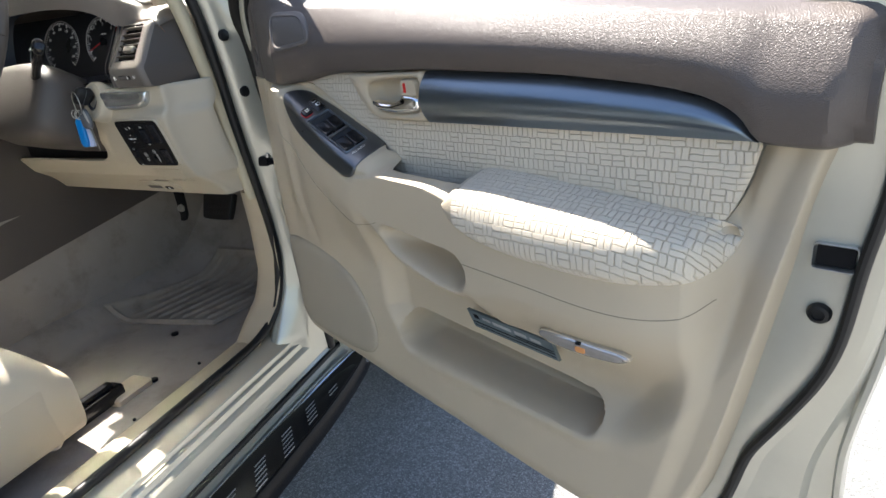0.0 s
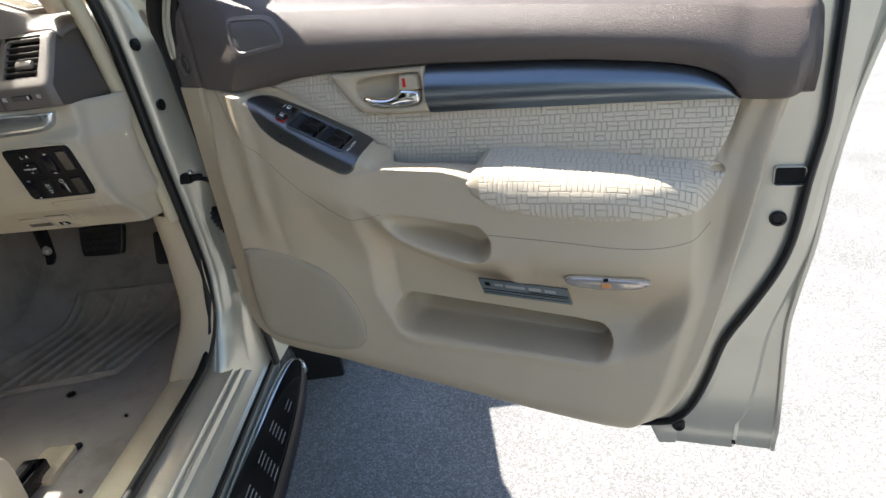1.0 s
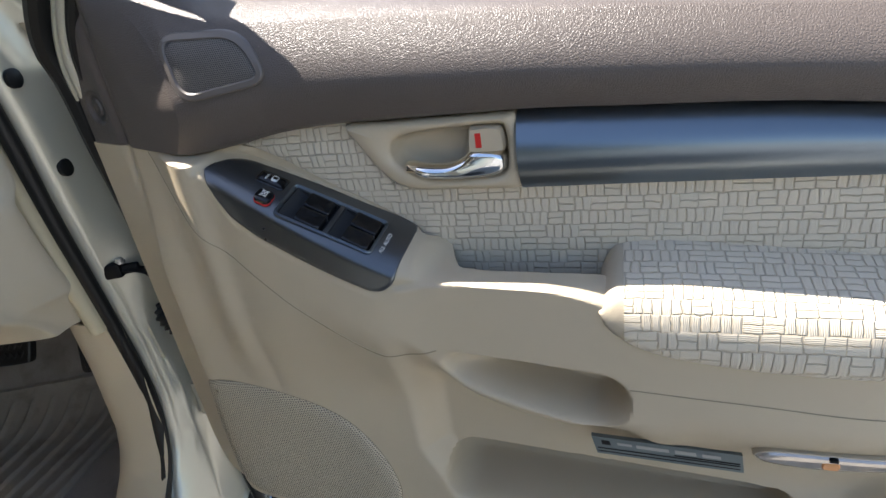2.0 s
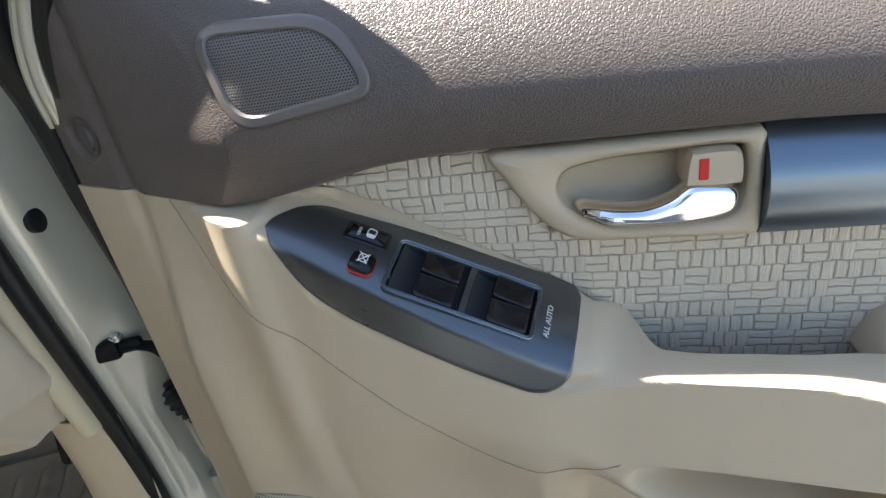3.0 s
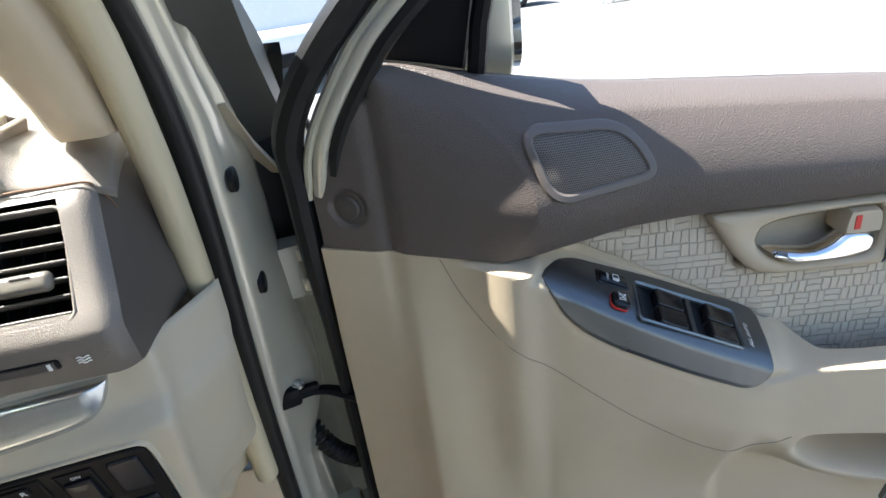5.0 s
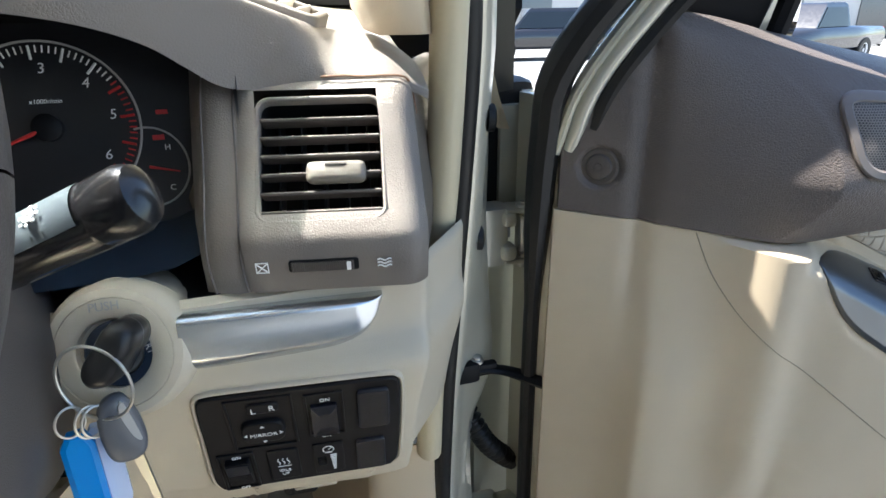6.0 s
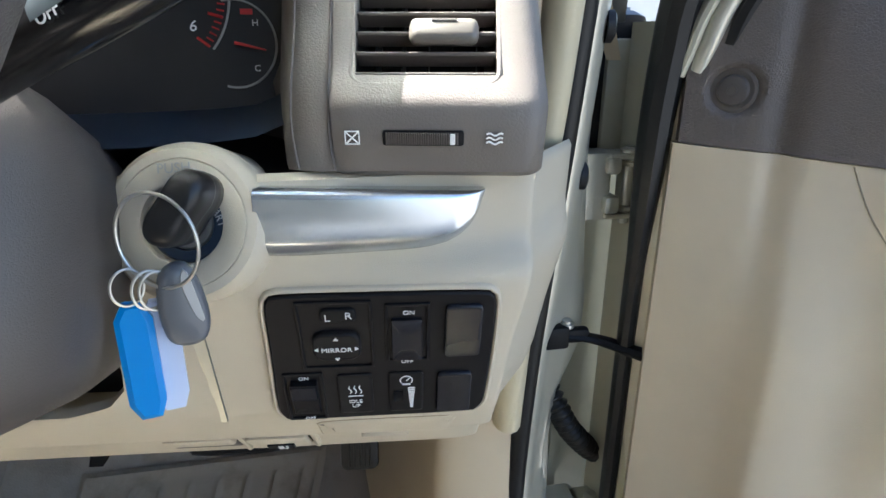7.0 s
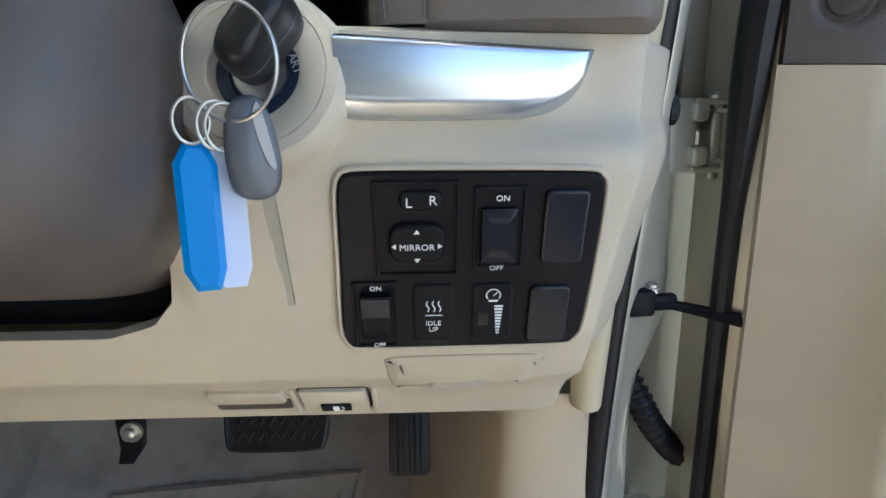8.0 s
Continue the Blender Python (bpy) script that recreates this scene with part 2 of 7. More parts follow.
ASPHALT = aggregate("worn_asphalt", (0.46, 0.46, 0.45), (0.24, 0.24, 0.235), 0.0055)
GRILLE = perforated("speaker_grille", (0.51, 0.435, 0.322), (0, 2), pitch=0.0036, hole=0.30)
GRILLE_DARK = perforated("tweeter_grille", (0.15, 0.132, 0.118), (0, 2), pitch=0.0022, hole=0.34)
FABRIC = weave_fabric("basket_weave_fabric", (0.70, 0.62, 0.49), (0, 0, 1))
FABRIC_ARM = weave_fabric("arm_pad_fabric", (0.70, 0.62, 0.49), (0, 0.75, 0.75))
RED = surface("red_mark", (0.62, 0.02, 0.015), 0.4, vary=0.05)
WHITE = surface("white_print", (0.80, 0.80, 0.78), 0.5, vary=0.03)
WELL = surface("switch_well_plastic", (0.030, 0.031, 0.034), 0.48, vary=0.06, spread=0.05, spec=0.3)
GREY_PRINT = surface("grey_print", (0.38, 0.37, 0.35), 0.5, vary=0.03)
LABEL = surface("grey_blue_sticker", (0.15, 0.18, 0.185), 0.35, metal=0.3, vary=0.08, vary_size=0.02)
LENS = surface("lamp_lens", (0.62, 0.55, 0.48), 0.08, metal=0.55, vary=0.25, vary_size=0.02)
AMBER = surface("amber_bulb", (0.75, 0.33, 0.12), 0.2, vary=0.1)
BLUE = surface("blue_key_tag", (0.0, 0.21, 0.58), 0.30, vary=0.06, spec=0.3)
TAG_CLEAR = surface("milky_tag_back", (0.55, 0.62, 0.78), 0.2, vary=0.05)
KEY_PLASTIC = surface("grey_key_plastic", (0.10, 0.105, 0.115), 0.35, vary=0.08, coat=0.2)
KEY_DARK = surface("black_key_plastic", (0.012, 0.012, 0.013), 0.30, vary=0.08, spec=0.3)
BLADE = surface("nickel_blade", (0.58, 0.56, 0.48), 0.35, metal=0.9, vary=0.06)
SWITCH_BLUE = surface("dark_switch_face", (0.010, 0.011, 0.016), 0.22, vary=0.08, vary_size=0.05, spec=0.32, spread=0.03)
GAUGE = surface("gauge_face", (0.012, 0.013, 0.016), 0.3, vary=0.1)
RED_NEEDLE = surface("red_needle", (0.55, 0.03, 0.03), 0.4, vary=0.05)
CLUSTER_BLUE = surface("dark_blue_bezel", (0.010, 0.020, 0.038), 0.4, vary=0.08)
SCREEN = clear("windscreen_glass", (0.66, 0.74, 0.70))
MIRROR = surface("mirror_silver", (0.9, 0.9, 0.9), 0.01, metal=1.0, vary=0.01, spread=0.0)
CAR_WHITE = surface("white_car_paint", (0.75, 0.76, 0.76), 0.25, coat=0.6, vary=0.03)
CAR_BLACK = surface("black_car_paint", (0.02, 0.02, 0.024), 0.2, coat=0.8, vary=0.05)
CAR_SILVER = surface("silver_car_paint", (0.48, 0.50, 0.52), 0.3, metal=0.5, coat=0.5, vary=0.04)
BIN_GREEN = surface("faded_green_plastic", (0.13, 0.19, 0.15), 0.6, vary=0.1, vary_size=0.3)
BIN_BEIGE = surface("beige_sack", (0.45, 0.40, 0.32), 0.8, vary=0.1)
ALU = surface("ladder_aluminium", (0.7, 0.7, 0.7), 0.35, metal=0.8, vary=0.05)
GLASS_DARK = surface("tinted_glass", (0.02, 0.025, 0.028), 0.05, vary=0.05)
WALL = surface("pale_render_wall", (0.55, 0.53, 0.50), 0.9, grain=0.4, grain_size=0.02, vary=0.08, vary_size=1.0)


# ---------- tools ----------
def thing(name, m, label, category, group="", kind=""):
    e = new(name)
    e.empty_display_size = 0.05
    e.matrix_world = m
    return tagged(e, label, category, group, kind)


def part(name, vf, mat, parent, label="", sharp=35, closed=False):
    """One mesh object out of (verts, faces) under a thing or a part."""
    me = bpy.data.meshes.new(name)
    me.from_pydata([tuple(map(float, v)) for v in vf[0]], [], vf[1])
    if closed:
        bm = bmesh.new()
        bm.from_mesh(me)
        bmesh.ops.recalc_face_normals(bm, faces=bm.faces)
        bm.to_mesh(me)
        bm.free()
    me.shade_smooth()
    me.set_sharp_from_angle(angle=radians(sharp))
    me.materials.append(mat)
    ob = new(name, me)
    ob.parent = parent
    if label:
        ob["label"] = label
    return ob


def join(*meshes):
    v, f = [], []
    for mv, mf in meshes:
        k = len(v)
        v += [tuple(map(float, p)) for p in mv]
        f += [[i + k for i in q] for q in mf]
    return v, f


def moved(vf, m):
    return [tuple(m @ Vector(p)) for p in vf[0]], vf[1]


def ss(a, b, x):
    t = np.clip((np.asarray(x, float) - a) / (b - a), 0, 1)
    return t * t * (3 - 2 * t)


def curve(pts):
    """A smooth function through (x, y) control points (monotone cubic)."""
    xs, ys = np.array([p[0] for p in pts], float), np.array([p[1] for p in pts], float)
    d = np.diff(ys) / np.diff(xs)
    m = np.concatenate([[d[0]], (d[1:] + d[:-1]) / 2, [d[-1]]])
    for i in range(len(d)):
        if d[i] == 0:
            m[i] = m[i + 1] = 0
        else:
            a, b = m[i] / d[i], m[i + 1] / d[i]
            if a < 0:
                m[i] = 0
            if b < 0:
                m[i + 1] = 0
            s = a * a + b * b
            if s > 9:
                m[i], m[i + 1] = 3 * a / math.sqrt(s) * d[i], 3 * b / math.sqrt(s) * d[i]

    def f(x):
        x = np.clip(np.asarray(x, float), xs[0], xs[-1])
        i = np.clip(np.searchsorted(xs, x, side="right") - 1, 0, len(d) - 1)
        h = xs[i + 1] - xs[i]
        t = (x - xs[i]) / h
        return ((1 + 2 * t) * (1 - t) ** 2 * ys[i] + t * (1 - t) ** 2 * h * m[i]
                + t * t * (3 - 2 * t) * ys[i + 1] + t * t * (t - 1) * h * m[i + 1])
    return f


def grid_faces(n, m, k=0, flip=False):
    f = []
    for i in range(n - 1):
        for j in range(m - 1):
            q = [k + i * m + j, k + (i + 1) * m + j, k + (i + 1) * m + j + 1, k + i * m + j + 1]
            f.append(q[::-1] if flip else q)
    return f


def slab(P, back):
    """A sheet (n x m x 3) with a thickness: back is the offset to its rear side."""
    P = np.asarray(P, float)
    n, m = P.shape[:2]
    B = P + np.asarray(back, float)
    v = np.concatenate([P.reshape(-1, 3), B.reshape(-1, 3)])
    f = grid_faces(n, m) + grid_faces(n, m, n * m, True)
    rim = [(0, j) for j in range(m)] + [(i, m - 1) for i in range(1, n)] + [(n - 1, j) for j in range(m - 2, -1, -1)] + [(i, 0) for i in range(n - 2, 0, -1)]
    ids = [i * m + j for i, j in rim]
    for a, b in zip(ids, ids[1:] + ids[:1]):
        f.append([a, b, b + n * m, a + n * m])
    return v, f


def loft(rings, caps=(True, True), loop=True):
    k = len(rings[0])
    v = [p for r in rings for p in r]
    f = []
    for i in range(len(rings) - 1):
        for j in range(k if loop else k - 1):
            a, b = i * k + j, i * k + (j + 1) % k
            f.append([a, b, b + k, a + k])
    if caps[0]:
        f.append(list(range(k))[::-1])
    if caps[1]:
        f.append([(len(rings) - 1) * k + j for j in range(k)])
    return v, f


def smooth_closed(pts, n=64):
    """A closed Catmull-Rom line through control points, n samples evenly along it."""
    p = np.array(pts, float)
    k = len(p)
    out = []
    for i in range(k):
        a, b, c, d = p[i - 1], p[i], p[(i + 1) % k], p[(i + 2) % k]
        for t in np.linspace(0, 1, 12, endpoint=False):
            out.append(0.5 * (2 * b + (c - a) * t + (2 * a - 5 * b + 4 * c - d) * t * t + (3 * b - a - 3 * c + d) * t ** 3))
    return resample(np.array(out), n, True)


def smooth_open(pts, n=40):
    p = np.array(pts, float)
    p = np.concatenate([[2 * p[0] - p[1]], p, [2 * p[-1] - p[-2]]])
    out = []
    for i in range(1, len(p) - 2):
        a, b, c, d = p[i - 1], p[i], p[i + 1], p[i + 2]
        for t in np.linspace(0, 1, 12, endpoint=False):
            out.append(0.5 * (2 * b + (c - a) * t + (2 * a - 5 * b + 4 * c - d) * t * t + (3 * b - a - 3 * c + d) * t ** 3))
    out.append(p[-2])
    return resample(np.array(out), n, False)


def resample(p, n, closed):
    q = np.concatenate([p, p[:1]]) if closed else p
    s = np.concatenate([[0], np.cumsum(np.linalg.norm(np.diff(q, axis=0), axis=1))])
    t = np.linspace(0, s[-1], n, endpoint=not closed)
    return np.stack([np.interp(t, s, q[:, i]) for i in range(q.shape[1])], 1)


def inset(o, d):
    """A closed 2D outline moved inwards by d."""
    o = np.asarray(o, float)
    t = np.roll(o, -1, 0) - np.roll(o, 1, 0)
    t /= np.linalg.norm(t, axis=1, keepdims=True) + 1e-12
    nrm = np.stack([-t[:, 1], t[:, 0]], 1)
    area = 0.5 * np.sum(o[:, 0] * np.roll(o[:, 1], -1) - o[:, 1] * np.roll(o[:, 0], -1))
    return o + nrm * d * (1 if area > 0 else -1)


def rrect(cx, cy, w, h, r, n=6):
    """A rectangle with rounded corners, anticlockwise."""
    r = min(r, w / 2 - 1e-5, h / 2 - 1e-5)
    out = []
    for sx, sy, a0 in ((1, 1, 0), (-1, 1, 90), (-1, -1, 180), (1, -1, 270)):
        for i in range(n + 1):
            a = radians(a0 + 90 * i / n)
            out.append((cx + sx * (w / 2 - r) + r * math.cos(a), cy + sy * (h / 2 - r) + r * math.sin(a)))
    return np.array(out)


def plate(outline, place, profile, bottom=True):
    """Rings of an outline: profile is rows of (inset, height); place maps (x, y, height) to a point."""
    rings = []
    for d, h in profile:
        o = inset(outline, d)
        rings.append([tuple(place(x, y, h)) for x, y in o])
    return loft(rings, (bottom, True))


def frame_ring(outer, inner, place, h0, h1, lip=0.0008):
    """A flat ring between two outlines of the same count, h0 at its foot and h1 at its top."""
    rows = [(outer, h0), (outer, h1 - lip), (inset(outer, lip), h1), (inset(inner, -lip), h1), (inner, h1 - lip), (inner, h0)]
    rings = [[tuple(place(x, y, h)) for x, y in o] for o, h in rows]
    return loft(rings + [rings[0]], (False, False))


def tube(path, r, sides=10, flat=1.0, caps=True):
    """A round bar along a path; r is one radius or one for each point."""
    P = np.asarray(path, float)
    n = len(P)
    r = np.full(n, r) if np.isscalar(r) else np.asarray(r, float)
    T = np.gradient(P, axis=0)
    T /= np.linalg.norm(T, axis=1, keepdims=True)
    up = np.array([0, 0, 1.0]) if abs(T[0][2]) < 0.9 else np.array([1.0, 0, 0])
    rings = []
    a = np.cross(T[0], up)
    for i in range(n):
        a = a - T[i] * (a @ T[i])
        a /= np.linalg.norm(a)
        b = np.cross(T[i], a)
        rings.append([tuple(P[i] + r[i] * (math.cos(2 * math.pi * k / sides) * a + flat * math.sin(2 * math.pi * k / sides) * b)) for k in range(sides)])
    return loft(rings, (caps, caps))


def lathe(profile, m, sides=28):
    """A turned body: profile is rows of (radius, height) along the z axis of m."""
    rings = []
    for r, h in profile:
        rings.append([tuple(m @ Vector((r * math.cos(2 * math.pi * k / sides), r * math.sin(2 * math.pi * k / sides), h))) for k in range(sides)])
    return loft(rings, (True, True))


def rbox(cx, cy, cz, sx, sy, sz, r=0.004, seg=2, m=None):
    """A box with rounded edges."""
    bm = bmesh.new()
    bmesh.ops.create_cube(bm, size=1)
    bmesh.ops.scale(bm, vec=(sx, sy, sz), verts=bm.verts)
    r = min(r, 0.45 * min(sx, sy, sz))
    bmesh.ops.bevel(bm, geom=bm.edges[:], offset=r, segments=seg, profile=0.5, affect="EDGES")
    bmesh.ops.translate(bm, vec=(cx, cy, cz), verts=bm.verts)
    if m is not None:
        bmesh.ops.transform(bm, matrix=m, verts=bm.verts)
    bm.verts.index_update()
    vf = [tuple(v.co) for v in bm.verts], [[v.index for v in f.verts] for f in bm.faces]
    bm.free()
    return vf


def words(name, text, size, m, mat, parent, label="", thick=0.0002, align="CENTER", shear=0.0):
    """Raised lettering in the built-in font: centred on m, facing its z axis."""
    c = bpy.data.curves.new(name, "FONT")
    c.body, c.size, c.extrude, c.align_x, c.align_y, c.shear = text, size, thick, align, "CENTER", shear
    c.resolution_u = 3
    tmp = new(name, c)
    me = bpy.data.meshes.new_from_object(tmp)
    bpy.data.objects.remove(tmp)
    me.transform(m)
    me.materials.clear()
    me.materials.append(mat)
    ob = new(name, me)
    ob.parent = parent
    if label:
        ob["label"] = label
    return ob


def frame_of(origin, xdir, ydir):
    """A matrix with the given x axis, y axis near ydir, z across."""
    x = Vector(xdir).normalized()
    z = x.cross(Vector(ydir)).normalized()
    y = z.cross(x)
    m = Matrix((x, y, z)).transposed().to_4x4()
    m.translation = Vector(origin)
    return m


CAR = pose(0.66, 0, 0, 0, 0, 6)
DOOR = pose(0.784, 0.149, 0, 0, 0, -15.5)


# ---------- the open front door ----------
# Its own axes: u along the door from the hinge, v up, w out of the inner face.
def L(u, v, w):
    return (u, -w, v)


BROWN_FOOT = curve([(-0.02, 1.297), (0.0, 1.296), (0.09, 1.292), (0.155, 1.288), (0.2, 1.286), (0.255, 1.290), (0.302, 1.297), (0.387, 1.302),
                    (0.565, 1.302), (0.66, 1.298), (0.80, 1.291), (0.88, 1.283), (0.958, 1.272), (0.996, 1.261), (1.026, 1.242), (1.044, 1.219), (1.06, 1.216), (1.14, 1.214)])
BELT = curve([(-0.005, 1.365), (0.006, 1.385), (0.026, 1.430), (0.060, 1.468), (0.085, 1.474), (0.17, 1.456), (0.28, 1.434), (0.40, 1.421),
              (0.52, 1.410), (0.72, 1.390), (0.94, 1.366), (1.14, 1.348)])
FABRIC_FOOT = curve([(0.24, 1.2880), (0.251, 1.2845), (0.290, 1.266), (0.334, 1.240), (0.398, 1.205), (0.445, 1.177), (0.470, 1.1645), (0.485, 1.1540), (0.497, 1.1490),
                     (0.51, 1.1475), (0.60, 1.1440), (0.66, 1.135), (0.70, 1.118), (0.98, 1.112), (1.004, 1.116), (1.016, 1.130), (1.035, 1.176), (1.044, 1.214)])
CARD_FOOT = curve([(-0.006, 0.95), (-0.004, 0.80), (0.000, 0.765), (0.008, 0.738), (0.035, 0.703), (0.094, 0.677), (0.247, 0.655), (0.389, 0.630), (0.524, 0.611),
                   (0.65, 0.590), (0.768, 0.573), (0.859, 0.564), (0.913, 0.567), (0.944, 0.585), (0.983, 0.627), (1.009, 0.691), (1.039, 0.816),
                   (1.058, 0.917), (1.08, 1.038), (1.10, 1.144), (1.12, 1.212)])
FRONT_RAMP = curve([(-0.03, -0.012), (0.0, 0.002), (0.060, 0.033), (0.072, 0.043), (0.088, 0.056), (0.13, 0.060), (0.3, 0.061), (1.2, 0.061)])
SPINE_V = curve([(0.10, 1.282), (0.205, 1.276), (0.2143, 1.2705), (0.2226, 1.2500), (0.2365, 1.2264), (0.267, 1.2013), (0.3075, 1.180), (0.3481, 1.160), (0.3891, 1.1416), (0.4056, 1.1350),
                 (0.430, 1.1350), (0.46, 1.1385), (0.50, 1.1410), (0.55, 1.1400), (0.60, 1.1370), (0.66, 1.118), (0.70, 1.092), (0.80, 1.084), (1.0, 1.080), (1.12, 1.08)])
SPINE_W = curve([(0.0, 0.0), (0.11, 0.0), (0.15, 0.010), (0.18, 0.021), (0.2143, 0.0190), (0.25, 0.0275), (0.30, 0.0365), (0.35, 0.0425), (0.406, 0.0455), (0.43, 0.0440), (0.46, 0.0415), (0.50, 0.042), (0.65, 0.050), (0.80, 0.054), (0.92, 0.046), (0.99, 0.022), (1.04, 0.0), (1.12, 0.0)])
BACK_V = curve([(0.0, 1.290), (0.20, 1.288), (0.251, 1.286), (0.334, 1.242), (0.445, 1.178), (0.470, 1.1660), (0.485, 1.1555), (0.497, 1.1505), (0.51, 1.1490), (0.60, 1.1455), (0.66, 1.136), (0.70, 1.119), (0.98, 1.1135), (1.004, 1.1175), (1.016, 1.131), (1.12, 1.131)])
FALL_A = curve([(0.0, 0.20), (0.20, 0.19), (0.25, 0.12), (0.33, 0.050), (0.42, 0.055), (0.50, 0.130), (0.60, 0.155), (0.66, 0.130), (0.70, 0.105), (0.74, 0.085), (1.12, 0.085)])
FALL_B = curve([(0.0, 0.36), (0.20, 0.35), (0.25, 0.29), (0.33, 0.23), (0.42, 0.205), (0.46, 0.195), (0.52, 0.210), (0.60, 0.235), (0.66, 0.235), (0.72, 0.25), (1.12, 0.25)])
BOWL_RIGHT = curve([(0.60, 0.84), (0.74, 0.88), (0.80, 0.925), (0.90, 0.985), (1.0, 1.03), (1.2, 1.06)])

PAN_HIGH = curve([(0.2143, 1.2712), (0.2165, 1.2728), (0.2198, 1.2741), (0.2305, 1.2744), (0.2421, 1.2722), (0.2543, 1.2681), (0.2711, 1.2607), (0.3007, 1.2477), (0.3395, 1.2301), (0.3831, 1.2096), (0.4229, 1.1911),
                  (0.4340, 1.1855), (0.4382, 1.1832), (0.4420, 1.1806), (0.4444, 1.1772)])
PAN_LOW = curve([(0.2143, 1.2706), (0.2160, 1.2665), (0.2226, 1.2500), (0.2365, 1.2264), (0.267, 1.2013), (0.3075, 1.1800), (0.3481, 1.1600), (0.3891, 1.1416), (0.4056, 1.1350), (0.4150, 1.1345), (0.4230, 1.1372), (0.4300, 1.1430),
                 (0.4343, 1.1500), (0.4372, 1.1600), (0.4415, 1.1700), (0.4444, 1.1765)])
PAN_W = curve([(0.2143, 0.0792), (0.25, 0.089), (0.30, 0.098), (0.35, 0.104), (0.406, 0.107), (0.43, 0.1045), (0.445, 0.101)])


def panel_face(u, v):
    """The switch panel's face: a flat that slopes gently to the front and a rounded apron below it."""
    flat = 0.0444 + (1.2399 - 0.465 * (u - 0.3103) - v) / 0.374
    apron = PAN_W(u) + 0.002 - 0.16 * np.clip(v - PAN_LOW(u), 0, 1) - 0.35 * np.clip(0.006 - (v - PAN_LOW(u)), 0, 0.006)
    k = 0.034
    h = np.clip(0.5 + 0.5 * (apron - flat) / k, 0, 1)
    return np.clip(apron * (1 - h) + flat * h - k * h * (1 - h), 0.031, 0.2)


def capsule(u, v, a, b, r0, r1):
    """Signed distance to a slot with round ends."""
    ax, ay, bx, by = *a, *b
    t = np.clip(((u - ax) * (bx - ax) + (v - ay) * (by - ay)) / ((bx - ax) ** 2 + (by - ay) ** 2), 0, 1)
    return np.hypot(u - ax - t * (bx - ax), v - ay - t * (by - ay)) - (r0 + t * (r1 - r0))


HINGE_RAMP = curve([(-0.03, -0.012), (0.0, 0.001), (0.066, 0.0225), (0.075, 0.0265), (0.14, 0.0480), (0.183, 0.0625), (0.21, 0.0630), (0.25, 0.056), (0.3, 0.056), (1.2, 0.056)])


